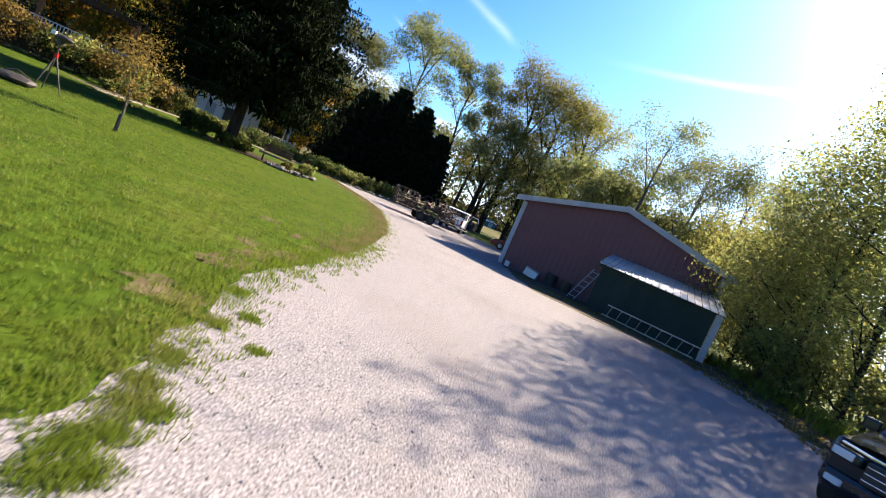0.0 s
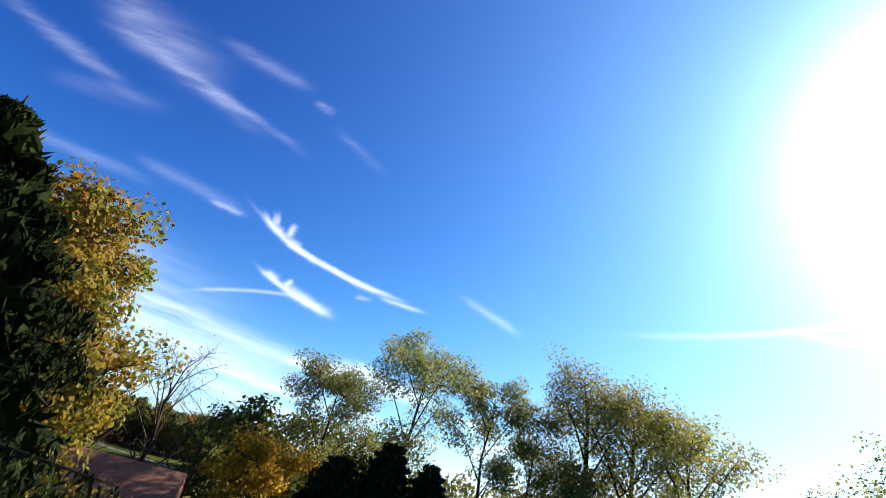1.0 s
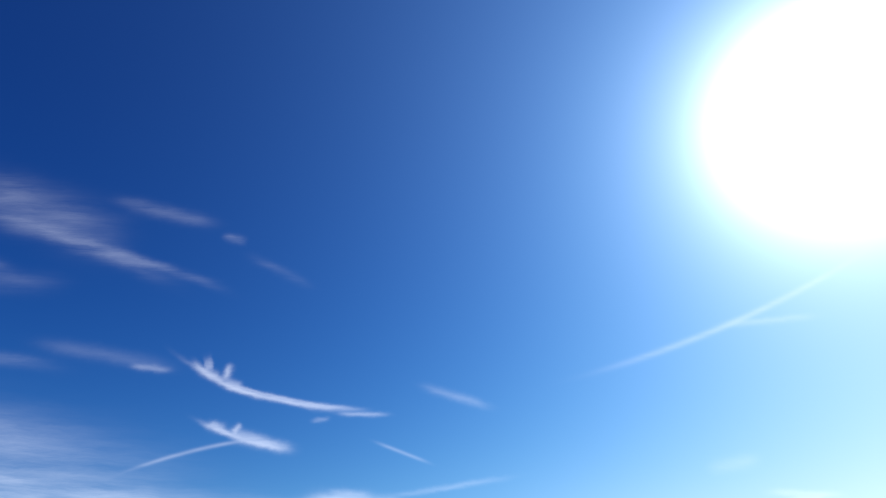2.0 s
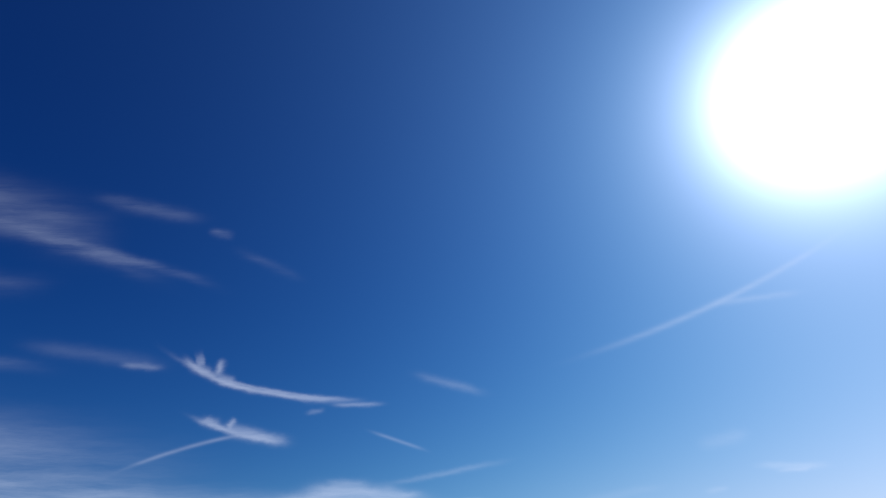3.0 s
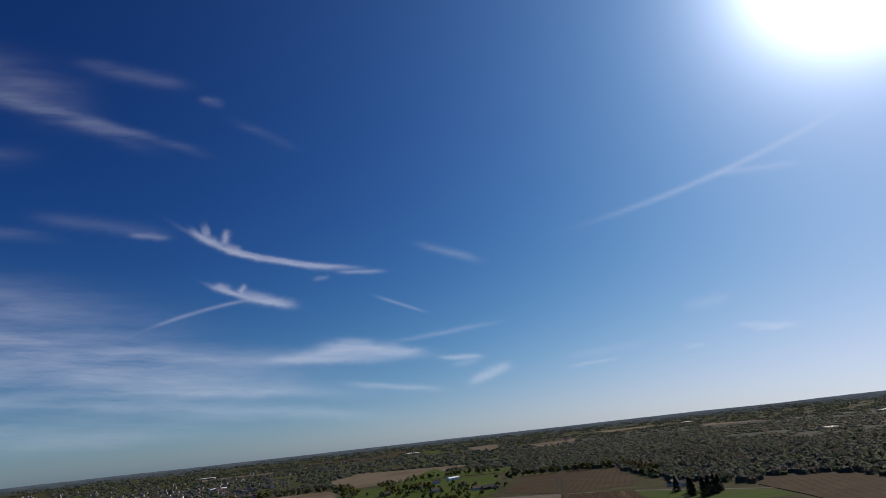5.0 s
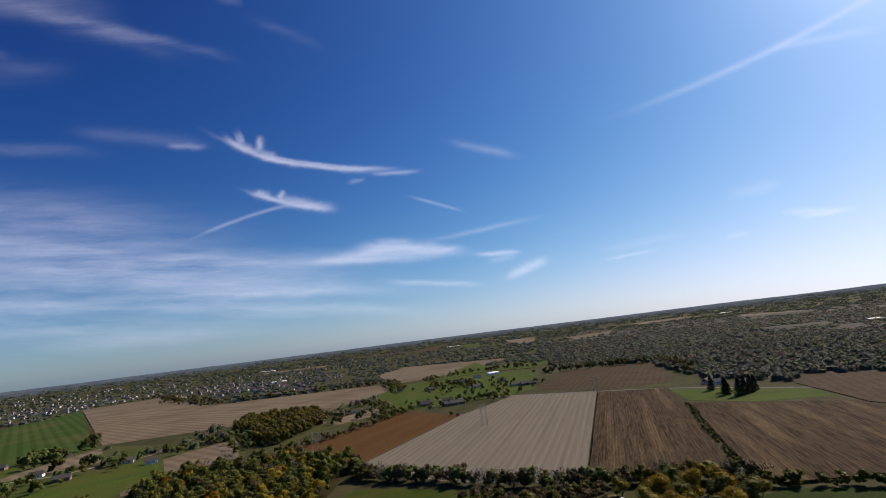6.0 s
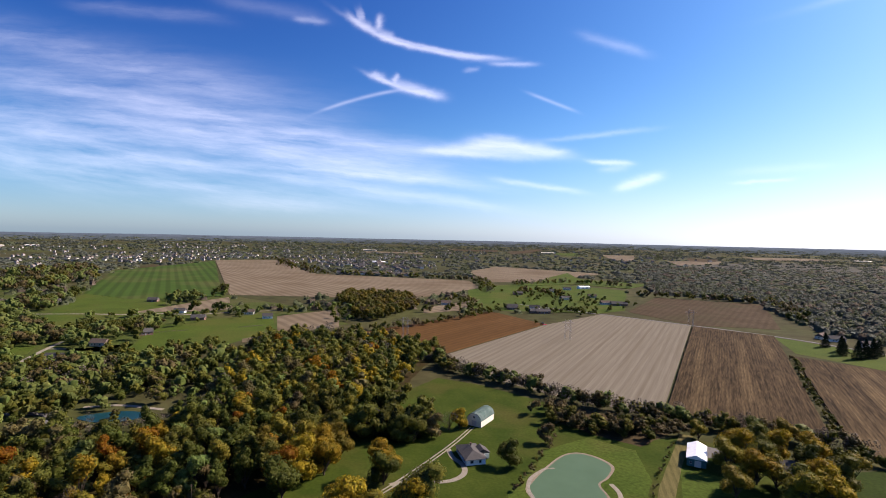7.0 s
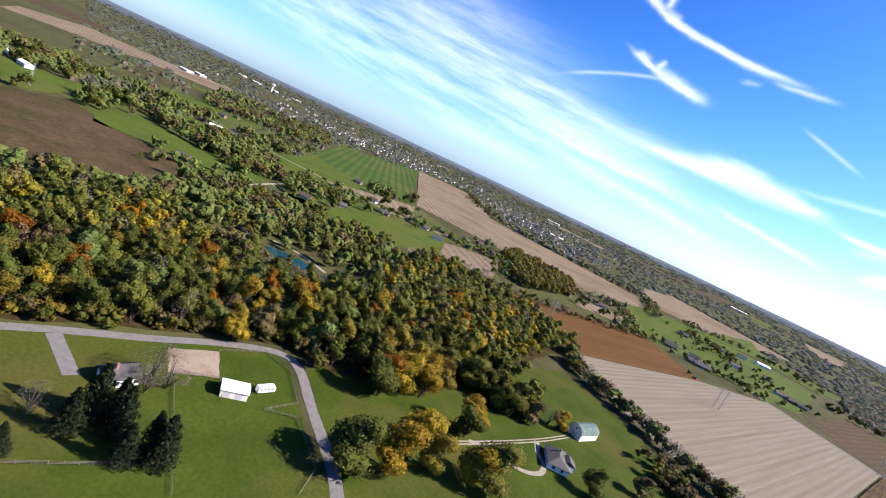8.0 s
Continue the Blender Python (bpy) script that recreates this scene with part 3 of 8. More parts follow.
def inside(poly, x, y):
    hit, j = False, len(poly) - 1
    for i in range(len(poly)):
        (xi, yi), (xj, yj) = poly[i], poly[j]
        if (yi > y) != (yj > y) and x < (xj - xi) * (y - yi) / (yj - yi) + xi:
            hit = not hit
        j = i
    return hit


def rounded(points, closed=False, steps=6):
    """A smooth line through the points."""
    P = [Vector((*p, 0)) for p in points]
    n, out_ = len(P), []
    for i in range(n if closed else n - 1):
        if closed:
            a, b, c, d = (P[(i + k) % n] for k in (-1, 0, 1, 2))
        else:
            a, b, c, d = P[max(i - 1, 0)], P[i], P[i + 1], P[min(i + 2, n - 1)]
        for s in range(steps):
            t = s / steps
            q = 0.5 * (2 * b + (c - a) * t + (2 * a - 5 * b + 4 * c - d) * t * t + (3 * b - a - 3 * c + d) * t ** 3)
            out_.append((q.x, q.y))
    if not closed:
        out_.append((P[-1].x, P[-1].y))
    return out_


FIELDS = []


def patch(name, outline, mat, label, category, z=0.02, thick=0.3, ragged=0.0, ends=4.0, kind="structure"):
    """A piece of ground with an uneven edge, sunk into the sheet below it."""
    if category in ("field", "corn field", "pasture", "paddock", "pond", "yard", "lawn", "meadow"):
        FIELDS.append(outline)
    pts = []
    for i, a in enumerate(outline):
        b = outline[(i + 1) % len(outline)]
        k = max(1, int(math.dist(a, b) / ends)) if ragged else 1
        for s in range(k):
            t = s / k
            x, y = a[0] + (b[0] - a[0]) * t, a[1] + (b[1] - a[1]) * t
            w = noise.noise_vector(Vector((x / ends / 1.7, y / ends / 1.7, 3.0))) * ragged
            pts.append((x + w.x, y + w.y))
    bm = bmesh.new()
    top = [bm.verts.new((x, y, land(x, y) + z)) for x, y in pts]
    low = [bm.verts.new((x, y, land(x, y) + z - thick)) for x, y in pts]
    bm.faces.new(top)
    for i in range(len(top)):
        j = (i + 1) % len(top)
        bm.faces.new((low[i], low[j], top[j], top[i]))
    bmesh.ops.triangulate(bm, faces=[f for f in bm.faces if len(f.verts) > 4])
    return tagged(part(name, bm, mat), label, category, kind=kind)


def lane(name, points, wide, mat, label, z=0.05, category="road"):
    """A road along a smooth line, with thickness and a slight camber."""
    line = rounded(points, steps=8)
    bm, rows = bmesh.new(), []
    for i, (x, y) in enumerate(line):
        a, b = line[max(i - 1, 0)], line[min(i + 1, len(line) - 1)]
        t = Vector((b[0] - a[0], b[1] - a[1])).normalized()
        w = wide / 2 * (1 + 0.05 * noise.noise(Vector((x / 3, y / 3, 0))))
        rows.append([bm.verts.new((x - t.y * s * w, y + t.x * s * w, land(x, y) + z + h))
                     for s, h in ((1, -0.25), (1, 0.0), (0, 0.03), (-1, 0.0), (-1, -0.25))])
    for p, q in zip(rows, rows[1:]):
        for k in range(4):
            bm.faces.new((p[k], p[k + 1], q[k + 1], q[k]))
    return tagged(part(name, bm, mat), label, category, kind="structure")


# ---- the ground ----
rings = np.concatenate([np.linspace(0, 1500, 16), np.linspace(1600, 4900, 34)])
V, F, AROUND = [], [], 96
for r in rings:
    for k in range(AROUND):
        a = 2 * math.pi * k / AROUND
        x, y = r * math.cos(a), r * math.sin(a)
        V.append((x, y, land(x, y)))
for i in range(len(rings) - 1):
    for k in range(AROUND):
        j = (k + 1) % AROUND
        F.append((i * AROUND + k, (i + 1) * AROUND + k, (i + 1) * AROUND + j, i * AROUND + j))
tagged(part("ground", raw_mesh("ground", V, F), M_GROUND, smooth=True), "wide flat farm country of dull grass and brown earth", "ground", kind="structure")

# the last hazy ridge of woods before the sky; its haze glows from the surface
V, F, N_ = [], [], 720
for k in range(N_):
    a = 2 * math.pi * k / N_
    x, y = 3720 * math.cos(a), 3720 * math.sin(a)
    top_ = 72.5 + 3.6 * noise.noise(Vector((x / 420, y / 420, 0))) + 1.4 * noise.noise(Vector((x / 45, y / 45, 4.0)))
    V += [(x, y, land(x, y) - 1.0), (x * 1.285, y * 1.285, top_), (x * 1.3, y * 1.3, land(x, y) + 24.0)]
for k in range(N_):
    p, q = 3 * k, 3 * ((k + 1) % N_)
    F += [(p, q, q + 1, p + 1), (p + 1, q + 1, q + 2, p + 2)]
tagged(part("backdrop", raw_mesh("backdrop", V, F), M_HAZE_GLOW, smooth=True), "blue-grey wooded ridge along the skyline, glowing with its own haze", "backdrop", kind="structure")

# the yard with its gravel drive
patch("lawn", [(-70, -30), (60, -30), (60, 86), (-70, 86)], M_LAWN, "bright green mown lawn round the farmyard", "lawn", 0.03)
DRIVE_LEFT = [(-2.8, -14), (-2.8, -4), (-2.5, 1.0), (-1.8, 1.85), (-1.45, 2.3), (-1.5, 2.9), (-1.6, 3.8), (-1.97, 5.3), (-1.87, 6.8), (-1.72, 9.6), (-1.78, 13), (-2.0, 17), (-2.7, 21.3),
              (-3.9, 26.8), (-5.6, 31.5), (-8.2, 36.6), (-10.9, 42.0), (-10.1, 42.8), (-8.6, 44.3), (-7.4, 45.8), (-6.3, 48.8)]
DRIVE_RIGHT = [(-5, 50.5), (0, 50), (2.4, 47), (9, 45.5), (12, 42), (13.5, 24), (12.8, 18),
               (10.5, 11), (9.5, 4), (10.5, -14)]
DRIVE = rounded(DRIVE_LEFT, steps=4) + DRIVE_RIGHT
patch("gravel_drive", DRIVE, M_GRAVEL, "pale grey loose gravel drive with thin grassy edges", "driveway", 0.036, ragged=0.2, ends=0.3)
for x, y, a, b in ((-2.35, 5.9, 0.3, 0.5), (-2.35, 6.75, 0.25, 0.3), (-2.1, 7.5, 0.22, 0.4), (-2.65, 7.4, 0.18, 0.28), (-2.15, 4.3, 0.3, 0.32), (-2.15, 8.7, 0.2, 0.5), (-2.1, 9.6, 0.15, 0.3), (-2.65, 9.4, 0.16, 0.25), (-3.4, 10.0, 0.25, 0.2)):
    patch("dirt_verge", [(x + a * math.cos(k * 0.785), y + b * math.sin(k * 0.785)) for k in range(8)], M_DIRT, "bare brown dirt worn into the lawn's edge", "dirt", 0.034, ragged=0.22, ends=0.12)
patch("litter_strip", [(11.4, 17.6), (9.6, 12.6), (8.6, 9.4), (7.9, 6), (8.0, 1), (12, 1), (13, 8), (14.5, 15.5)], M_SOIL, "leaf litter and trodden soil at the thicket's foot", "soil", 0.046, ragged=0.6, ends=0.22)
# dark soil that also deepens the barn and shed shadow, following its edge
patch("shed_soil", [(3.2, 26.8), (3.3, 21.5), (3.8, 19.2), (5.2, 18.4), (7.5, 17.3), (10.2, 15.4), (12.6, 13.4), (14.0, 16), (12.4, 22.8)], M_SOIL, "dark soil and litter round the shed, cut to the cast shadow's edge", "soil", 0.042, ragged=0.35, ends=0.4)
patch("garden_bed", [(-10.6, 25.7), (-9.2, 25.5), (-8.5, 26.5), (-8.45, 28.2), (-9.1, 29.1), (-11.0, 29.8), (-13.8, 29.4), (-14.6, 27.2), (-13.4, 25.4)], M_MULCH, "brown mulched bed under the spruce", "flower bed", 0.08, ragged=0.3, ends=0.6)
VERGE = rounded([(-4.2, 27.4), (-5.2, 30.3), (-6.7, 33.4), (-7.8, 36.1), (-9.5, 39.0), (-10.7, 41.8), (-11.4, 42.3), (-11.3, 41.0), (-10.0, 38.9), (-9.1, 36.8), (-8.2, 35.4), (-7.4, 33.0), (-6.3, 31.2), (-5.5, 29.0), (-4.7, 27.2)], steps=6)
patch("dry_verge", VERGE, M_DRYVERGE, "dry trampled grass along the gravel's edge", "verge", 0.043, ragged=0.3, ends=0.25)
patch("flower_border", [(-23.5, 28), (-21.3, 28), (-21.3, 32.8), (-20.9, 36.5), (-19.6, 38.6), (-17.8, 41.6), (-16.6, 44), (-14.6, 45.3), (-12.4, 42.9), (-10.9, 42.3), (-10.1, 43), (-8.6, 44.5), (-7.4, 46), (-6.3, 49), (-7, 52), (-12.5, 50.5), (-17, 48.4), (-20, 43.5), (-23, 38)], M_SOIL, "dark earth of the planted flower border", "flower bed", 0.038, ragged=0.25, ends=0.6)
patch("rear_meadow", [(-70, 88), (60, 88), (75, 250), (-60, 250), (-90, 150)], M_STRAW, "pale straw-coloured meadow behind the trees", "field", 0.05, ragged=1.0, ends=8.0)

# meadows and fields seen from the air
patch("meadow_north", [(-152, 372), (-146, 404), (-112, 402), (-60, 384), (-46, 360), (-49, 318), (-52, 262), (-30, 200), (-66, 140), (-88, 168), (-128, 186), (-152, 196), (-156, 214),
                       (-140, 240), (-140, 300)], M_MEADOW, "olive green mown meadow round the two farm buildings", "meadow", 0.04, ragged=1.2, ends=6.0)
patch("meadow_south", [(-86, 168), (-128, 180), (-150, 188), (-164, 186), (-170, 160), (-175, 110), (-178, 40), (-60, 30), (-60, 120)], M_MEADOW, "green paddock with mown grass beside the lane", "paddock", 0.05, ragged=0.8, ends=6.0)
patch("meadow_base", [(-62, 236), (86, 246), (92, 352), (16, 362), (-10, 340), (-46, 352)], M_MEADOW, "green grass between the pond and the barn", "meadow", 0.03, ragged=1.0, ends=6.0)
patch("meadow_pond", [(-52, 262), (-47, 312), (-30, 338), (-6, 332), (2, 300), (-2, 250), (-40, 235)], M_PASTURE, "bright green grass round the farm pond", "meadow", 0.07, ragged=1.0, ends=5.0)
patch("meadow_east", [(14, 260), (14, 322), (34, 318), (40, 262)], M_PASTURE, "bright green mown lawn beside the white barn", "lawn", 0.06, ragged=0.6, ends=5.0)
patch("paddock_east", [(74, 262), (78, 345), (104, 362), (170, 352), (190, 262)], M_DARKPASTURE, "dark green pasture beyond the maples", "pasture", 0.06, ragged=1.0, ends=6.0)
patch("mown_track", [(2, 250), (5, 296), (15, 366), (21.5, 366), (14.5, 322), (11, 286), (10, 250)], M_STRAW, "straw-coloured mown strip leading past the barn", "track", 0.1, ragged=0.4, ends=4.0)
patch("scrub_strip", [(-48, 356), (-30, 344), (-4, 338), (12, 368), (10, 378), (-24, 380), (-46, 384)], M_SCRUB, "rough brown weeds behind the pond", "scrub", 0.09, ragged=1.0, ends=4.0)
patch("stubble_field", [(-170, 474), (-123, 678), (-73, 801), (40, 764), (6, 392), (-50, 398), (-112, 422)], M_STUBBLE, "pale tan harvested field with straight stubble rows", "field", 0.1)
patch("tilled_field", [(-292, 527), (-217, 747), (-125, 679), (-172, 474)], M_TILLED, "freshly tilled rust-brown field", "field", 0.12)
patch("corn_field", [(41.5, 752), (122, 727), (112, 613), (102, 519), (90, 396), (34, 388), (8, 392)], M_CORN, "standing dry brown corn in rows", "corn field", 1.7, 1.9, ragged=0.8, ends=5.0)
patch("corn_field_east", [(118, 618), (176, 590), (240, 560), (240, 380), (104, 366), (98, 398), (109, 519)], M_CORN, "second dry brown corn field behind a hedge strip", "corn field", 1.6, 1.8, ragged=0.8, ends=5.0)
patch("corn_verge", [(122, 728), (186, 690), (240, 650), (240, 600), (176, 600), (124, 640)], M_PASTURE, "green grass verge along the road", "verge", 0.08, ragged=1.0, ends=8.0)
patch("brown_field", [(-40, 850), (-4, 1075), (165, 1070), (140, 790), (44, 770)], M_BROWN, "dark brown harvested field across the road", "field", 0.12)
patch("green_crop_field", [(-855, 580), (-1265, 897), (-1440, 1372), (-650, 672), (-735, 574)], M_CROP, "green winter crop with pale mower stripes", "field", 0.15)
patch("beige_field", [(-1480, 1410), (-1340, 1570), (-824, 1141), (-420, 1200), (-339, 1052), (-373, 812), (-655, 692)], M_BEIGE, "wide beige harvested field", "field", 0.16)
patch("pasture_west", [(-399, 326), (-505, 452), (-461, 576), (-378, 492), (-362, 390)], M_PASTURE, "smooth green pasture with houses at its edge", "pasture", 0.12)
patch("pasture_far", [(-520, 460), (-760, 660), (-850, 580), (-640, 400), (-560, 370)], M_PASTURE, "green strip of house lawns", "lawn", 0.1, ragged=3.0, ends=15.0)
patch("tan_plot", [(-439, 562), (-408, 651), (-328, 537), (-364, 478)], M_BEIGE, "tan harvested plot beside the pasture", "field", 0.12)
patch("tan_strip", [(-373, 439), (-366, 476), (-337, 445), (-360, 426)], M_BEIGE, "small tan strip of bare ground", "field", 0.13)
patch("tan_corner", [(-314, 728), (-276, 871), (-255, 735), (-291, 680)], M_BEIGE, "tan field corner behind the trees", "field", 0.12)
patch("beige_field_far", [(-540, 1523), (-538, 1800), (-163, 1680), (-269, 1262), (-372, 1185)], M_BEIGE, "pale beige field beyond the tree belt", "field", 0.3)
patch("estate_green", [(-255, 745), (-360, 1040), (-269, 1250), (-60, 1180), (-45, 860), (-75, 808)], M_PASTURE, "green lawns between scattered houses", "lawn", 0.1, ragged=4.0, ends=20.0)
patch("valley_grass", [(-318, 236), (-420, 300), (-365, 372), (-470, 330), (-330, 560), (-470, 640), (-700, 700), (-900, 640), (-1100, 520), (-980, 330), (-760, 230), (-600, 160), (-470, 240), (-400, 232)], M_VALLEY, "green valley grass between houses and trees", "grassland", 0.05, ragged=4.0, ends=20.0)
patch("green_valley", [(-568, 182), (-620, 209), (-627, 241), (-574, 268), (-494, 295), (-463, 268), (-434, 262), (-478, 241), (-516, 207), (-532, 178)], M_PASTURE, "long green pasture strip in the valley", "pasture", 0.1, ragged=2.0, ends=12.0)
patch("brown_meadow", [(-345, 60), (-345, 150), (-362, 176), (-392, 204), (-430, 232), (-465, 236), (-511, 206), (-529, 176), (-560, 178), (-599, 168), (-573, 138), (-563, 114), (-540, 40)], M_SCRUB, "rough brown meadow at the wood's edge", "meadow", 0.15, ragged=2.0, ends=12.0)
for outline, mat_, words in (
        ([(-673, 260), (-748, 318), (-734, 368), (-692, 357), (-652, 297)], M_PASTURE, "small green paddock among valley trees"),
        ([(-717, 121), (-720, 149), (-712, 200), (-640, 180), (-586, 139), (-576, 115)], M_PASTURE, "green pasture round the white valley barn"),
        ([(-1026, 348), (-1007, 444), (-918, 454), (-856, 349)], M_PASTURE, "green valley pasture between tree belts"),
        ([(-819, 393), (-751, 410), (-699, 380), (-726, 354)], M_PASTURE, "green house lawn beside the valley road"),
        ([(-520, 318), (-502, 329), (-474, 306), (-484, 296)], M_PASTURE, "short green lawn beside the hooked drive"),
        ([(-611, 482), (-623, 564), (-633, 668), (-530, 580), (-550, 540), (-583, 518)], M_BEIGE, "tan stubble strip below the green crop"),
        ([(-1535, 182), (-1811, 359), (-1727, 548), (-1724, 758), (-1410, 609), (-1432, 421), (-1387, 238), (-1329, 145)], M_BEIGE, "long beige harvested field in the west"),
        ([(-1900, 120), (-2150, 330), (-2080, 520), (-1850, 330)], M_BROWN, "long brown field in the far west"),
        ([(-1280, 420), (-1330, 560), (-1180, 700), (-1090, 650), (-1180, 520)], M_PASTURE, "green strip beyond the bare trees"),
        ([(-1267, 930), (-1420, 1120), (-1316, 1085), (-1200, 960)], M_SCRUB, "tan bare corner of the green crop")):
    patch("valley_field", outline, mat_, words, "field", 0.2, ragged=4.0, ends=25.0)
for outline, mat_, words in (
        ([(-313, 3065), (-129, 3119), (-115, 2580), (-207, 2595)], M_BEIGE, "far pale harvested field among woods"),
        ([(24, 2681), (275, 2824), (239, 2566), (80, 2379)], M_BEIGE, "far pale harvested field among woods"),
        ([(-578, 3065), (-443, 3170), (-410, 2834), (-524, 2904)], M_PASTURE, "far green pasture among woods"),
        ([(-860, 2996), (-767, 3507), (-690, 3255), (-743, 2757)], M_BROWN, "far brown field among woods"),
        ([(-276, 1141), (-264, 1646), (-193, 1424), (-27, 1364), (-58, 1223), (-182, 1256)], M_PASTURE, "green strip behind the scattered houses"),
        ([(129, 3034), (280, 2993), (234, 2675), (123, 2646)], M_BROWN, "far brown field among woods"),
        ([(887, 2846), (1054, 2544), (959, 2301), (807, 2529)], M_BEIGE, "far pale harvested field among woods"),
        ([(589, 1756), (755, 1711), (687, 1553), (549, 1585)], M_PASTURE, "green clearing in the wide woods"),
        ([(677, 1531), (742, 1511), (663, 1349), (614, 1372)], M_BEIGE, "tan clearing in the wide woods"),
        ([(793, 1482), (914, 1512), (829, 1381), (750, 1386)], M_PASTURE, "green clearing in the wide woods"),
        ([(272, 753), (350, 702), (346, 635), (265, 511), (245, 560), (245, 690)], M_BROWN, "dark brown field beside the farm lot"),
        ([(-1500, 2450), (-1180, 2560), (-1120, 2420), (-1420, 2330)], M_BEIGE, "far pale harvested field among woods"),
        ([(-1250, 3050), (-950, 3150), (-900, 2960), (-1180, 2880)], M_BROWN, "far brown field among woods"),
        ([(420, 3300), (760, 3350), (800, 3120), (460, 3060)], M_BEIGE, "far pale harvested field among woods")):
    patch("far_field", outline, mat_, words, "field", 0.6, 1.5, ragged=6.0, ends=40.0)

WOOD = [(-181.5, 20), (-181.5, 96), (-177, 165), (-169, 194), (-150, 206), (-140, 240), (-146, 300), (-158, 368), (-176, 468), (-240, 488), (-300, 470), (-340, 418),
        (-298, 380), (-268, 325), (-250, 288), (-234, 250), (-230, 224), (-252, 212), (-282, 204), (-298, 182), (-320, 164), (-330, 140), (-318, 112), (-300, 88), (-302, 40), (-300, 10)]
patch("far_wood_floor", [(160, 1090), (182, 820), (256, 700), (420, 570), (900, 640), (1600, 1500), (1500, 2300), (600, 2900), (-100, 2300), (-60, 1700), (-20, 1290), (0, 1140)], M_HAZED_FLOOR, "brown floor of the wide far woods, lightened for haze", "forest floor", 0.3, 1.0, ragged=8.0, ends=30.0)
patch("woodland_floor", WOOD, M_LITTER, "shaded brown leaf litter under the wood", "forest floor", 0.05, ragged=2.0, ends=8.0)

# roads and drives
lane("lane", [(-62, 150), (-87, 172), (-128, 185), (-152, 192), (-164, 188), (-170, 166), (-172, 140), (-176, 104), (-178, 40)], 4.4, M_ASPHALT, "grey country lane bending past the paddocks", 0.1)
lane("house_drive", [(-173, 112), (-162, 113), (-150, 114)], 4.6, M_ASPHALT, "grey asphalt house drive", 0.11, "driveway")
for side in (-0.9, 0.9):
    lane("wheel_track", [(-108 + side, 196), (-103 + side, 222), (-98 + side, 246), (-94 + side, 272), (-91 + side, 300), (-90 + side, 324)], 0.8, M_PALEDRIVE, "pale gravel wheel track through the grass", 0.1, "track")
lane("drive_loop", [(-99, 248), (-92, 256), (-84, 258), (-77, 263), (-74.5, 271), (-78, 279), (-85, 284), (-91, 292)], 2.6, M_PALEDRIVE, "pale gravel turning loop", 0.09, "driveway")
lane("pond_path", [(-40, 262), (-45, 270), (-46.5, 280), (-43, 291), (-39, 294)], 1.8, M_PALEDRIVE, "grey gravel path along the pond", 0.13, "path")
lane("pond_path_east", [(-14, 290), (-10, 283), (-8, 272)], 2.0, M_PALEDRIVE, "short grey gravel path at the pond", 0.13, "path")
lane("cross_road", [(-200, 842), (-73, 803), (41, 766), (125, 733), (190, 690), (260, 640)], 5.5, M_ASPHALT, "pale country road between the fields", 0.2)
lane("valley_road", [(-334, 140), (-345, 158), (-358, 172), (-384, 202), (-402, 224)], 5.0, M_PALEDRIVE, "pale road at the foot of the brown meadow", 0.2)
lane("pond_road", [(-378, 199), (-352, 206), (-336, 220), (-322, 230), (-307, 233), (-296, 226)], 4.2, M_ASPHALT, "grey road running down to the blue pond", 0.22)
lane("hooked_drive", [(-440, 268), (-452, 290), (-480, 322), (-503, 350)], 3.6, M_PALEDRIVE, "pale hooked house drive", 0.22, "driveway")
lane("side_drive", [(-484, 326), (-476, 330), (-469, 334)], 3.2, M_PALEDRIVE, "short pale house drive", 0.23, "driveway")
lane("west_road", [(-980, 320), (-833, 365), (-765, 390), (-711, 415), (-645, 457), (-600, 477), (-575, 504), (-533, 520), (-511, 553), (-470, 600)], 4.2, M_PALEDRIVE, "pale road past the western houses", 0.2)
lane("wood_trail", [(-306, 250), (-290, 262), (-262, 268)], 3.0, M_PALEDRIVE, "pale gravel trail at the blue pond", 0.15, "path")
patch("sand_yard", [(-166, 145), (-164, 163), (-147, 157), (-151, 141)], M_SAND, "pale sandy riding yard", "yard", 0.1, ragged=0.4, ends=2.0)
patch("barn_apron", [(22, 338), (36, 340), (40, 352), (26, 354)], M_ASPHALT, "grey gravel apron beside the white barn", "yard", 0.11, ragged=0.4, ends=2.0)

# ponds with pale banks
POND = rounded([(-44, 268), (-44.5, 280), (-42, 293), (-38, 308), (-32, 315), (-23, 314), (-15.5, 307), (-16.5, 295), (-19, 287), (-14, 276), (-17, 262), (-30, 256)], True, 5)
patch("pond_bank", [(x + (x + 30) * 0.09, y + (y - 287) * 0.05) for x, y in POND], M_SAND, "tan muddy pond bank", "bank", 0.1)
patch("pond", POND, M_POND, "milky turquoise farm pond", "pond", 0.14)
patch("blue_pond", rounded([(-292, 238), (-287, 249), (-276, 258), (-262, 258), (-264, 246), (-276, 238)], True, 5), M_BLUEPOND, "small deep-blue pond at the wood's edge", "pond", 0.2)
lane("garden_path", [(-20.5, 26.5), (-20.6, 30), (-20.8, 32.6), (-20.3, 36.3), (-19.1, 38.3), (-17.3, 41.3), (-16.1, 43.6), (-14.4, 44.9)], 0.75, M_PALEDRIVE, "narrow pale stone path edging the lawn", 0.055, "path")

# ---- trees ----
GOLDEN = 2.39996


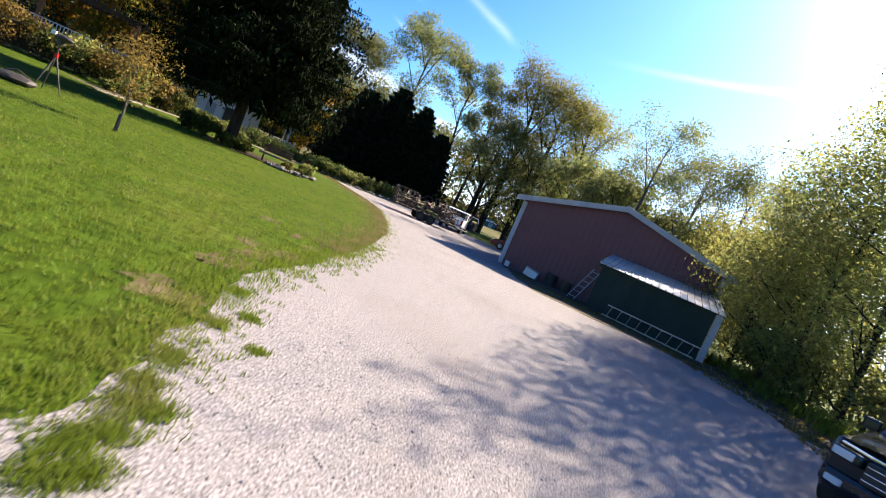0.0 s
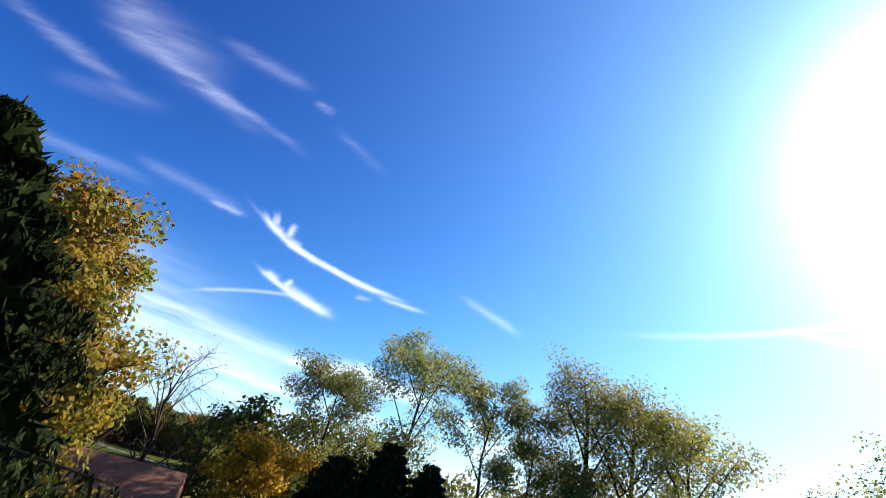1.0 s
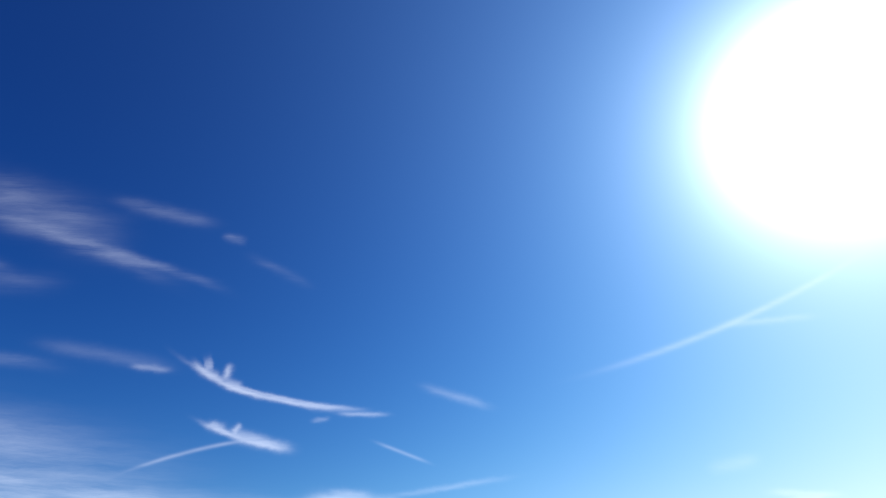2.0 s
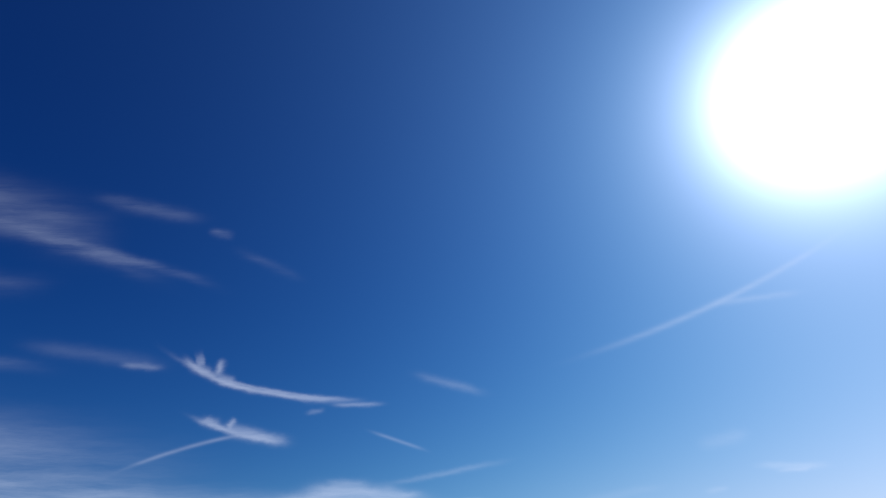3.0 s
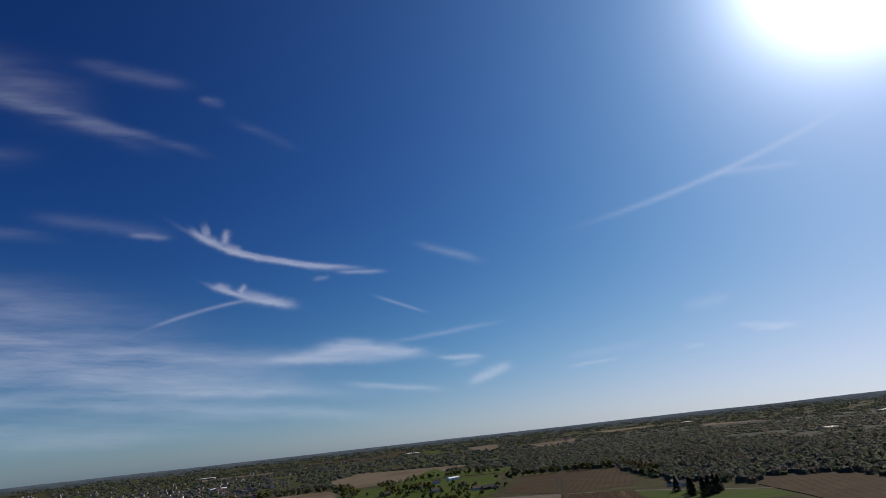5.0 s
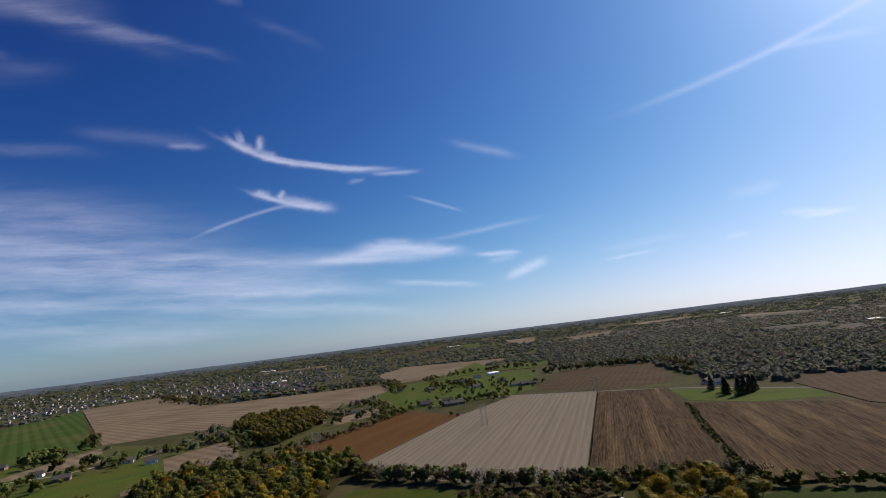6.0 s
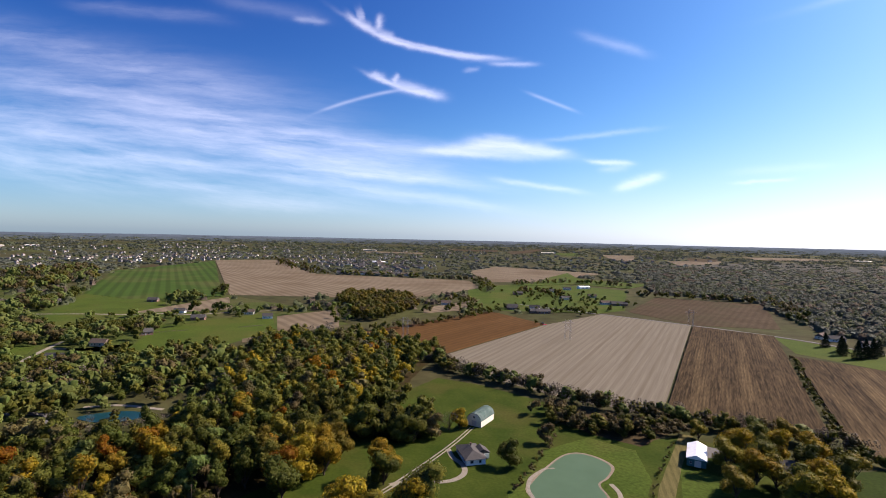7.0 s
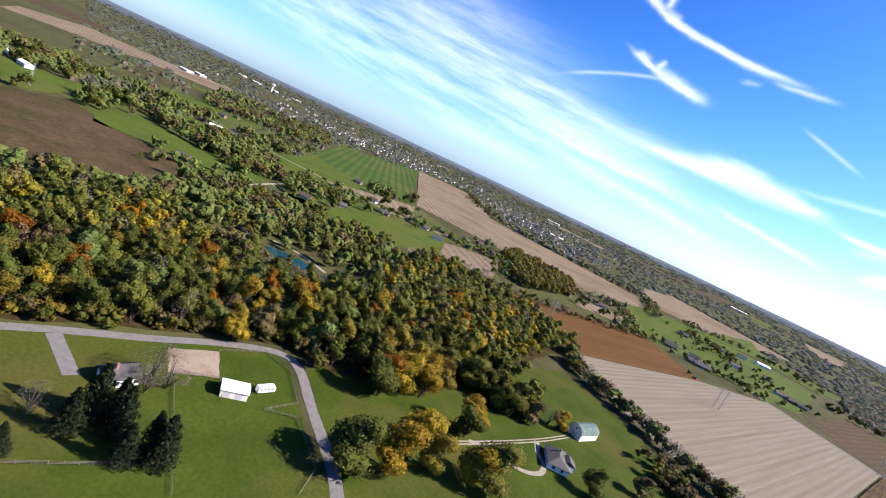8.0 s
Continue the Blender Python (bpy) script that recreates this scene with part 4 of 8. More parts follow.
def leaf_quads(C, size, rng, droop=0.0, narrow=0.6, facing=None, order=0.0):
    """Folded leaf sprays round the given centres; returns corners and faces. facing, order: the way they turn to, and how strictly."""
    n = len(C)
    if facing is None:
        a = rng.normal(size=(n, 3))
        a[:, 2] -= droop
        a /= np.linalg.norm(a, axis=1)[:, None] + 1e-9
        b = np.cross(a, rng.normal(size=(n, 3)))
    else:
        up = facing / (np.linalg.norm(facing, axis=1)[:, None] + 1e-9) * order + rng.normal(size=(n, 3)) * 0.6
        a = np.cross(up, rng.normal(size=(n, 3)))
        a /= np.linalg.norm(a, axis=1)[:, None] + 1e-9
        b = np.cross(up, a)
    b /= np.linalg.norm(b, axis=1)[:, None] + 1e-9
    c = np.cross(a, b)
    s = size * rng.uniform(0.6, 1.4, (n, 1))
    P = np.stack([C - a * s * 0.5, C + b * s * narrow * 0.5 + c * s * 0.1, C + a * s * 0.5, C - b * s * narrow * 0.5 + c * s * 0.1], 1)
    return P.reshape(-1, 3), np.arange(4 * n).reshape(n, 4)


class Tubes:
    """Tapered branches gathered as arrays."""

    def __init__(self, sides=5):
        self.V, self.F, self.sides = [], [], sides

    def add(self, pts, radii):
        s, base = self.sides, len(self.V)
        for i, (p, r) in enumerate(zip(pts, radii)):
            t = (pts[min(i + 1, len(pts) - 1)] - pts[max(i - 1, 0)]).normalized()
            u = t.orthogonal().normalized()
            w = t.cross(u)
            for k in range(s):
                a = 2 * math.pi * k / s
                self.V.append(p + u * (math.cos(a) * r) + w * (math.sin(a) * r))
        for i in range(len(pts) - 1):
            for k in range(s):
                j = (k + 1) % s
                self.F.append((base + i * s + k, base + i * s + j, base + (i + 1) * s + j, base + (i + 1) * s + k))

    def mesh(self, name, mat):
        return raw_mesh(name, [tuple(v) for v in self.V], self.F, mat)


def broadleaf(seed, high, spread, crown_from=0.35, count=2000, leaf=0.5, limbs=9, twigs=4, stem=0.25, lump=0.5, open_=0.0, lean=0.0, sides=5, fork=False, top_heavy=0.0, order=1.0, shell=0.5):
    """Stem and crown of a deciduous tree. lump: size of the leaf clumps; open_: share of bare inner limb; top_heavy: more leaf high up."""
    rng, rnd = np.random.default_rng(seed), random.Random(seed)
    wood, tips = Tubes(sides), []
    axis = [Vector((lean * high * t * t + rnd.uniform(-1, 1) * 0.02 * high * (t > 0), rnd.uniform(-1, 1) * 0.02 * high * (t > 0), high * 0.88 * t)) for t in (0, 0.25, 0.5, 0.75, 1)]
    wood.add(axis, [stem * 1.25, stem, stem * 0.75, stem * 0.45, stem * 0.12])
    base = axis[0]
    wood.add([base + Vector((0, 0, -0.3)), base + Vector((0, 0, 0.5))], [stem * 1.7, stem * 1.15])
    for i in range(limbs):
        f = crown_from * 0.75 + (0.9 - crown_from * 0.75) * (i + rnd.random() * 0.8) / limbs
        k = f / 0.88 * 4
        j = min(int(k), 3)
        foot = axis[j].lerp(axis[j + 1], min(k - j, 1))
        up = (f - crown_from) / max(1e-3, 1 - crown_from)
        reach = spread * (math.sin(math.pi * min(1, max(0.12, 0.25 + 0.72 * up))) * 0.85 + 0.2) * rnd.uniform(0.75, 1.12)
        az = i * GOLDEN + rnd.uniform(-0.4, 0.4)
        rise = reach * rnd.uniform(0.45, 0.95) * (1.6 if fork else 1.0)
        tip = foot + Vector((math.cos(az) * reach, math.sin(az) * reach, rise))
        tip.z = min(tip.z, high * rnd.uniform(0.9, 1.0))
        mid = foot.lerp(tip, 0.5) + Vector((0, 0, -0.06 * reach if not fork else 0.1 * reach))
        r = stem * 0.42 * (1.1 - 0.7 * f)
        wood.add([foot, mid, tip], [r, r * 0.6, r * 0.12])
        for q in range(twigs):
            s = rnd.uniform(0.35 + 0.4 * open_, 1.0)
            a = foot.lerp(mid, s * 2) if s < 0.5 else mid.lerp(tip, s * 2 - 1)
            d = Vector((rnd.gauss(0, 1), rnd.gauss(0, 1), rnd.gauss(0.35, 0.6))).normalized() * spread * rnd.uniform(0.22, 0.5)
            wood.add([a, a + d * 0.6, a + d], [r * 0.3, r * 0.16, r * 0.04])
            tips.append(((a + d), 0.7 + top_heavy * up))
        tips.append((tip, 1.0 + top_heavy * up))
    tips.append((axis[-1] + Vector((0, 0, high * 0.05)), 1.2))
    weight = np.array([w for _, w in tips])
    pick = rng.choice(len(tips), count, p=weight / weight.sum())
    T = np.array([tuple(p) for p, _ in tips])[pick]
    d = rng.normal(size=(count, 3))
    d *= (lump * rng.uniform(0.2, 1.0, (count, 1)) ** shell) / (np.linalg.norm(d, axis=1)[:, None] + 1e-9)
    C = T + d * np.array([1.0, 1.0, 0.75])
    C[:, 2] = np.maximum(C[:, 2], high * crown_from * 0.55)
    return wood, leaf_quads(C, leaf, rng, 0.2, 0.7, d / lump + 0.5 * (C - np.array([0, 0, high * 0.5])) / spread, order)


def conifer(seed, high, spread, count=3000, spray=0.6, bare=0.1, stem=0.22, droop=0.5, layers=22, each=9, full=0.7, profile=None, side_=0.16, hang=0.16):
    """A spire with whorls of drooping branches hung with needle sprays."""
    rng, rnd = np.random.default_rng(seed), random.Random(seed)
    wood, C = Tubes(5), []
    wood.add([Vector((0, 0, -0.3)), Vector((0, 0, 0.6)), Vector((0, 0, high * 0.5)), Vector((0, 0, high))], [stem * 1.5, stem, stem * 0.55, 0.02])
    per = max(4, count // (layers * each))
    for i in range(layers):
        f = bare + (1 - bare) * ((i + 0.5) / layers) ** 0.92
        reach = spread * (1 - f) ** full * (0.78 if i == 0 else 1.0) + 0.12
        if profile:
            reach = float(np.interp(f * high, [p[0] for p in profile], [p[1] for p in profile]))
        for k in range(each):
            az = (i * 0.7 + k) * 2 * math.pi / each + rnd.uniform(-0.3, 0.3)
            ln = reach * rnd.uniform(0.72, 1.12)
            out_ = Vector((math.cos(az), math.sin(az), 0))
            a = Vector((0, 0, f * high))
            b = a + out_ * ln * 0.55 + Vector((0, 0, -droop * ln * 0.22 + 0.05))
            c = a + out_ * ln + Vector((0, 0, -droop * ln * 0.36 + 0.12 * ln))
            wood.add([a, b, c], [0.035 + 0.012 * ln, 0.02 + 0.005 * ln, 0.008])
            s = rng.uniform(0.12, 1.0, per) ** 0.75
            P = np.where((s < 0.55)[:, None], np.array(a) + (np.array(b) - np.array(a)) * (s / 0.55)[:, None], np.array(b) + (np.array(c) - np.array(b)) * ((s - 0.55) / 0.45)[:, None])
            side = np.array((-math.sin(az), math.cos(az), 0.0))
            P = P + side * (rng.normal(0, side_, per) * ln * (0.4 + 0.6 * s))[:, None] + np.array((0, 0, -1.0)) * (np.abs(rng.normal(0, hang, per)) * (0.4 + droop * 0.6))[:, None]
            C.append(P)
    C = np.concatenate(C)
    V, F = leaf_quads(C, spray, rng, 1.5 * droop + 0.1, 0.3)
    return wood, (V, F)


def stand(name, label, category, made, bark, foliage, m, group="", low=None):
    """A tree from its made stem and crown, as a thing with two parts."""
    wood, (V, F) = made
    t = thing(name, label, category, m, group)
    part("trunk", wood.mesh("trunk", bark), bark, t)
    part("crown", raw_mesh("crown", V, F, foliage), foliage, t)
    return t


def at(x, y, turn=0.0, size=1.0, z=0.0):
    return pose(x, y, land(x, y) + z, 0, 0, turn) @ Matrix.Diagonal((size, size, size, 1))


def place(proto, x, y, turn=0.0, size=1.0):
    c = copy_thing(proto, pose(x, y, land(x, y), 0, 0, turn))
    c.scale = (size, size, size * (0.94 + 0.12 * ((x * 7.3 + y * 3.1) % 1.0)))
    return c



def lobe(c, r, n, rng, rough=0.22, flat=0.9, dome=False):
    """A lumpy ball of n x n faces a side, the inner mass of a clump of leaves; dome leaves out its underside."""
    V, F = [], []
    off = Vector(rng.uniform(0, 50, 3))
    for axis in range(6):
        if dome and axis == 5:
            continue
        base = len(V)
        for i in range(n + 1):
            for j in range(n + 1):
                a, b = math.tan((2 * i / n - 1) * math.pi / 4), math.tan((2 * j / n - 1) * math.pi / 4)
                p = Vector(((1, a, b), (-1, b, a), (b, 1, a), (a, -1, b), (a, b, 1), (b, a, -1))[axis])
                if dome and axis < 4:
                    p.z = max(p.z, 0.0)
                p.normalize()
                p *= 1 + rough * 1.6 * noise.noise(p * 2.3 + off)
                V.append((c[0] + p.x * r[0], c[1] + p.y * r[0], c[2] + p.z * r[1]))
        for i in range(n):
            for j in range(n):
                k = base + i * (n + 1) + j
                F.append((k, k + n + 1, k + n + 2, k + 1))
    return np.array(V), np.array(F)


def round_tree(seed, high, spread, count, leaf, crown_from=0.25, stem=0.22, lobes=7, order=3.4, core=0, fat=1.0):
    """A tree seen from the air: a domed crown of leafy lobes on a short forked stem."""
    rng, rnd = np.random.default_rng(seed), random.Random(seed)
    wood, balls = Tubes(4), []
    mid = high * (0.5 + 0.5 * crown_from)
    tall = high * (1 - crown_from) * 0.5
    for k in range(lobes):
        up = 0.2 if k == 0 else -0.62 + 1.42 * ((k * 0.618) % 1.0)
        a, d = k * GOLDEN + rnd.uniform(-0.4, 0.4), (0.0 if k == 0 else 0.74 * math.sqrt(max(0.0, 1 - up * up)) * rnd.uniform(0.65, 1.05))
        r = spread * fat * (0.56 if k == 0 else rnd.uniform(0.27, 0.45))
        z = tall * up
        balls.append((np.array((math.cos(a) * d * spread, math.sin(a) * d * spread, mid + z)), r))
        wood.add([Vector((0, 0, high * crown_from * 0.8)), Vector(balls[-1][0]) * 0.95], [stem * 0.5, stem * 0.15])
    wood.add([Vector((0, 0, -0.3)), Vector((0, 0, mid * 0.6)), Vector((0, 0, high * 0.8))], [stem * 1.4, stem, stem * 0.3])
    C, D = [], []
    while sum(len(c) for c in C) < count:
        c, r = balls[rnd.randrange(lobes)]
        n = rng.normal(size=(40, 3))
        n /= np.linalg.norm(n, axis=1)[:, None]
        p = c + n * np.array([1, 1, 0.9]) * r * rng.uniform(0.78, 1.14, (40, 1))
        free = np.ones(40, bool)
        for c2, r2 in balls:
            free &= (c2 is c) | (np.linalg.norm(p - c2, axis=1) > r2 * 0.86)
        C.append(p[free]), D.append(n[free])
    C, D = np.concatenate(C)[:count], np.concatenate(D)[:count]
    V, F = leaf_quads(C, leaf, rng, 0.2, 0.92, D, order)
    if core:
        VV, FF, k = [], [], 0
        for c, r in balls:
            v, f = lobe(c, (r * 0.68, r * 0.64), core, rng, 0.5)
            VV.append(v), FF.append(f + k)
            k += len(v)
        V, F = np.concatenate(VV + [V]), np.concatenate(FF + [F + k])
    return wood, (V, F)


# the farmyard's trees
SPRUCE = [(2.3, 3.4), (3.2, 4.6), (4.5, 5.8), (6.5, 6.0), (8.2, 5.6), (9.2, 5.2), (10.6, 4.3), (11.8, 3.4), (12.6, 2.6), (13.6, 1.5), (14.5, 0.7), (15.0, 0.2)]
spruce_wood, (V, F) = conifer(11, 15.0, 5.2, 60000, 0.2, 0.22, 0.34, 1.0, 17, 12, profile=SPRUCE, side_=0.1, hang=0.3)
_, (V2, F2) = conifer(12, 14.6, 5.2, 12000, 0.55, 0.22, 0.34, 1.0, 20, 10, profile=[(z, r * 0.72) for z, r in SPRUCE], side_=0.12, hang=0.3)
_, (V3, F3) = conifer(13, 14.0, 5.2, 6000, 1.2, 0.24, 0.34, 0.6, 18, 10, profile=[(z, r * 0.6) for z, r in SPRUCE], side_=0.14, hang=0.3)
spruce_made = spruce_wood, (np.concatenate([V, V2, V3]), np.concatenate([F, F2 + len(V), F3 + len(V) + len(V2)]))
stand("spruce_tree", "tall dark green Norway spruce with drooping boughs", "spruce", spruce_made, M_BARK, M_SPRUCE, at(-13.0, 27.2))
for k, (x, y, h, s) in enumerate([(-15.8, 64, 11.5, 4.4), (-12.4, 66, 13.6, 4.8), (-9.0, 67.5, 12.8, 4.4), (-5.8, 67, 10.2, 3.2), (-18.5, 66.5, 8.5, 3.4)]):
    wood_, (V, F) = conifer(20 + k, h, s, 9000, 0.6, 0.12, 0.26, 0.6, 17, 9, 0.42 + 0.07 * (k % 3))
    _, (V2, F2) = conifer(70 + k, h * 0.95, s * 0.74, 2600, 1.3, 0.15, 0.26, 0.5, 18, 10, 0.42 + 0.07 * (k % 3))
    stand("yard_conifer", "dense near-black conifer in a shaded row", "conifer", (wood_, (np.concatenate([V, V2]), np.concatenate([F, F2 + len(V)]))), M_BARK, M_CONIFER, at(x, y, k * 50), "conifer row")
stand("locust_tree", "tall open-crowned locust with thinning green leaves", "tree", broadleaf(31, 23.4, 4.6, 0.5, 16200, 0.22, 10, 8, 0.3, 1.5, 0.45, 0.02, 6, True, 1.2), M_BARK, L_LOCUST, at(-12.0, 69))
stand("locust_tree", "slender locust with thin yellowing top", "tree", broadleaf(32, 21.8, 3.4, 0.45, 11475, 0.22, 10, 8, 0.24, 1.2, 0.45, -0.02, 6, True, 1.0), M_BARK, L_LOCUST, at(-4.6, 69.5))
stand("locust_tree", "slender locust with thin yellowing top", "tree", broadleaf(37, 20.0, 3.0, 0.3, 11475, 0.22, 10, 7, 0.22, 1.2, 0.5, 0.03, 6, True, 0.6), M_BARK, L_YELLOW, at(-1.2, 70.5))
stand("locust_tree", "green locust standing behind dark conifers", "tree", broadleaf(33, 20.2, 4.8, 0.4, 17550, 0.22, 10, 7, 0.3, 1.5, 0.4, 0.0, 6, True, 0.8), M_BARK, L_LOCUST, at(-21.5, 73))
stand("maple_tree", "dense yellow-green tree with drooping twigs", "tree", broadleaf(34, 24.2, 4.6, 0.16, 23000, 0.21, 18, 9, 0.42, 1.6, 0.1, 0.02, 6, True), M_BARK, L_YELLOW, at(3.2, 70))
stand("maple_tree", "dense yellow-green tree with drooping twigs", "tree", broadleaf(35, 23.2, 4.8, 0.14, 23000, 0.21, 18, 9, 0.42, 1.6, 0.1, 0.03, 6, True), M_BARK, L_YELLOW, at(8.0, 69.5, 80))
stand("maple_tree", "dense yellow-green tree with golden side", "tree", broadleaf(36, 21.2, 4.6, 0.14, 23000, 0.21, 17, 9, 0.4, 1.6, 0.1, 0.03, 6, True), M_BARK, L_YELLOW, at(12.0, 68, 150))
stand("yard_tree", "leaning leafy tree behind the parked truck", "tree", broadleaf(38, 15.0, 4.2, 0.2, 6000, 0.25, 11, 7, 0.38, 1.4, 0.3, 0.06, 6), M_BARK, L_LOCUST, at(0.9, 69.2, 30))
stand("yard_tree", "bushy green tree in the yard's tree row", "tree", broadleaf(39, 13.0, 4.4, 0.15, 6000, 0.26, 12, 7, 0.3, 1.4, 0.2, 0.0, 6), M_BARK, L_LOCUST, at(6.5, 66.5, 75))
for k, (x, y, h, s) in enumerate([(14.1, 45, 15.9, 4.0), (18.0, 43.5, 15.0, 3.4), (21.4, 41.5, 14.4, 3.0), (17, 52, 14, 4), (23, 50, 14.5, 4.4)]):
    stand("locust_tree", "thin-leaved locust against the bright sky", "tree", broadleaf(41 + k, h, s, 0.38, 7500, 0.15, 9, 9, 0.2, 0.95, 0.5, 0.02, 6, True, 0.6), M_PALEBARK, L_LOCUST, at(x, y, 60 * k), "locusts beside the barn")
stand("maple_tree", "big orange and yellow maple beside the house", "maple", broadleaf(51, 19.9, 6.7, 0.08, 38000, 0.34, 30, 8, 0.45, 1.8, 0.0, 0.0, 6), M_BARK, L_MAPLE, at(-30.5, 42.5))
stand("maple_tree", "lower golden maple filling the space beside the house", "maple", broadleaf(54, 12.0, 4.6, 0.06, 13000, 0.32, 20, 6, 0.3, 1.5, 0.0, 0.0, 6), M_BARK, L_MAPLE, at(-30.5, 47.5))
stand("maple_tree", "rust-topped orange maple behind the house", "maple", broadleaf(52, 21.5, 5.0, 0.2, 9000, 0.42, 15, 6, 0.42, 1.6, 0.0, 0.0, 6), M_BARK, L_ORANGE, at(-38, 47, 40))
stand("small_maple", "small bright orange maple beyond the garden", "maple", broadleaf(53, 11.5, 3.8, 0.16, 6500, 0.34, 13, 5, 0.24, 1.2, 0.0, 0.0, 6), M_BARK, L_GOLDBRIGHT, at(-25.0, 69))
for k, (x, y, h) in enumerate([(-36, 68, 18.5), (-33, 72, 14), (-41, 66, 16)]):
    stand("bare_tree", "leafless grey tree with fine upright twigs", "tree", broadleaf(55 + k, h, 5.0, 0.2, 160, 0.25, 20, 14, 0.26, 1.2, 0.0, 0.0, 4, True), M_BARK, L_GREY, at(x, y, 40 * k), "bare trees")
for k, (x, y, h, s, l) in enumerate([(-29, 72, 14.5, 4, L_GREEN), (-27.5, 80, 15, 4.5, L_OLIVE), (-17, 80, 15.5, 4.5, L_GREEN), (-24, 86, 15, 4.6, L_OLIVE), (-44, 60, 13, 4.6, L_GREEN),
                                     (-50, 40, 15, 5.5, L_GREEN), (-46, 30, 16, 5.5, L_OLIVE), (-40, 24, 14, 5, L_GREEN), (15, 78, 15, 5, L_LOCUST), (20, 72, 14, 5, L_YELLOW),
                                     (-9, 76, 12, 4, L_OLIVE), (-3.5, 78, 12.5, 4.2, L_LOCUST), (2, 77, 12, 4.4, L_OLIVE), (8, 78, 12.5, 4.4, L_YELLOW), (13, 74, 11, 4, L_LOCUST)]):
    stand("yard_tree", "leafy green tree behind the farmyard", "tree", broadleaf(60 + k, h, s, 0.15, 1300 if k > 9 else 2600, 0.5, 12, 5, 0.3, 1.5, 0.0, 0.0, 5), M_BARK, l, at(x, y, 35 * k), "trees behind the yard")
for k, (x, y, h, s) in enumerate([(13.5, 50.5, 11, 3.8), (17.5, 47, 8.5, 3.4), (21.5, 45, 8.0, 3.4), (16, 56, 12.5, 4.2), (10.5, 56, 12, 4.0), (24.5, 42, 8.0, 3.4)]):
    stand("yard_tree", "dense low green tree beneath the locusts", "tree", broadleaf(110 + k, h, s, 0.06, 5600, 0.34, 14, 6, 0.2, 1.2, 0.0, 0.0, 5), M_BARK, L_LOCUST, at(x, y, 50 * k), "trees behind the barn")
# thicket beside the barn
for k, (x, y, h, s, l) in enumerate([(13.4, 22.0, 7.6, 2.4, L_BUSH), (12.8, 19.0, 9.4, 2.3, L_BUSH), (13.0, 15.2, 12.0, 2.8, L_BUSH), (13.2, 11.6, 11.0, 2.8, L_BUSH), (14.8, 17.4, 12.8, 2.9, L_BUSH), (12.6, 17.2, 10.4, 2.4, L_BUSH), (16.8, 23, 7.6, 3.0, L_YELLOW), (18, 27, 7.4, 3.2, L_YELLOW),
                                     (17.5, 31.5, 7.4, 3.2, L_YELLOW), (18.5, 36, 7.8, 3.2, L_YELLOW), ]):
    stand("thicket_bush", "tall tangled bush with sunlit yellow-green leaves", "bush", broadleaf(80 + k, h, s, 0.03, 15500 if k < 6 else 6000, 0.108 if k < 6 else 0.2, 18, 9, 0.1, 1.05, 0.0, 0.05, 5), M_BARK, l, at(x, y, 70 * k), "thicket beside the barn")
# sapling on the lawn
sap = stand("maple_sapling", "young tan-leaved sapling tied to a stake", "sapling", broadleaf(95, 2.5, 0.72, 0.45, 1500, 0.075, 12, 7, 0.03, 0.34, 0.0, 0.0, 5), M_PALEBARK, L_TAN, at(-9.3, 13.3))
part("stake", rods(((0.05, 0.01, 0), (0.06, 0.02, 1.25), 0.02)), M_PALEBARK, sap, "pale wooden stake")

# ---- the farmyard ----
# red pole barn, its front gable towards the drive; local x along the gable, y into the barn
BARN = pose(2.97, 27.2, 0, 0, 0, math.degrees(math.atan2(-4.06, 9.43)))
barn = thing("pole_barn", "dark red steel pole barn with white corner trim", "barn", BARN)
GABLE = [(0, 0), (10.27, 0), (10.27, 3.72), (5.13, 5.0), (0, 3.72)]
part("front_wall", prism(GABLE, 0.0, 0.16, "y"), M_BARN, barn)
part("rear_wall", prism(GABLE, 13.84, 14.0, "y"), M_BARN, barn)
part("side_wall", slab(((0.08, 7, 1.86), (0.16, 13.66, 3.72))), M_BARN, barn)
part("side_wall", slab(((10.19, 7, 1.86), (0.16, 13.66, 3.72))), M_BARN, barn)
part("floor", slab(((5.13, 7, 0.03), (9.9, 13.6, 0.06))), M_DIRT, barn)
RIB = prism([(0, 0), (0.03, 0.012), (0.06, 0.012), (0.09, 0)], 0.08, 3.7, "z")
rib = bpy.data.meshes.new("rib")
RIB.to_mesh(rib)
RIB.free()
for k in range(33):
    x = 0.25 + k * 0.3
    top = 3.7 + 1.26 * (1 - abs(x - 5.13) / 5.13)
    r = part("rib", rib, M_BARN, barn, m=pose(x + 0.045, -0.001, 0, 0, 0, 180) @ Matrix.Diagonal((1, 1, top / 3.75, 1)))
for side in (-1, 1):
    a, b = (5.13, 5.06), (5.13 + side * 5.5, 3.69)
    part("roof", prism([(a[0], a[1]), (b[0], b[1]), (b[0], b[1] + 0.07), (a[0], a[1] + 0.07)], -0.3, 14.3, "y"), M_STEEL, barn)
    part("rake_trim", prism([(a[0], a[1] - 0.17), (b[0], b[1] - 0.17), (b[0], b[1] + 0.1), (a[0], a[1] + 0.1)], -0.36, -0.3, "y"), M_TRIM, barn, "white rake trim")
    part("corner_trim", slab(((5.13 + side * 5.04, -0.03, 1.8), (0.24, 0.06, 3.6)), bevel=0.01), M_TRIM, barn, "white corner trim")
part("ridge_cap", slab(((5.13, 7, 5.16), (0.35, 14.6, 0.05))), M_STEEL, barn)


def bloc(x, y, z=0.0):
    return BARN @ Vector((x, y, z))


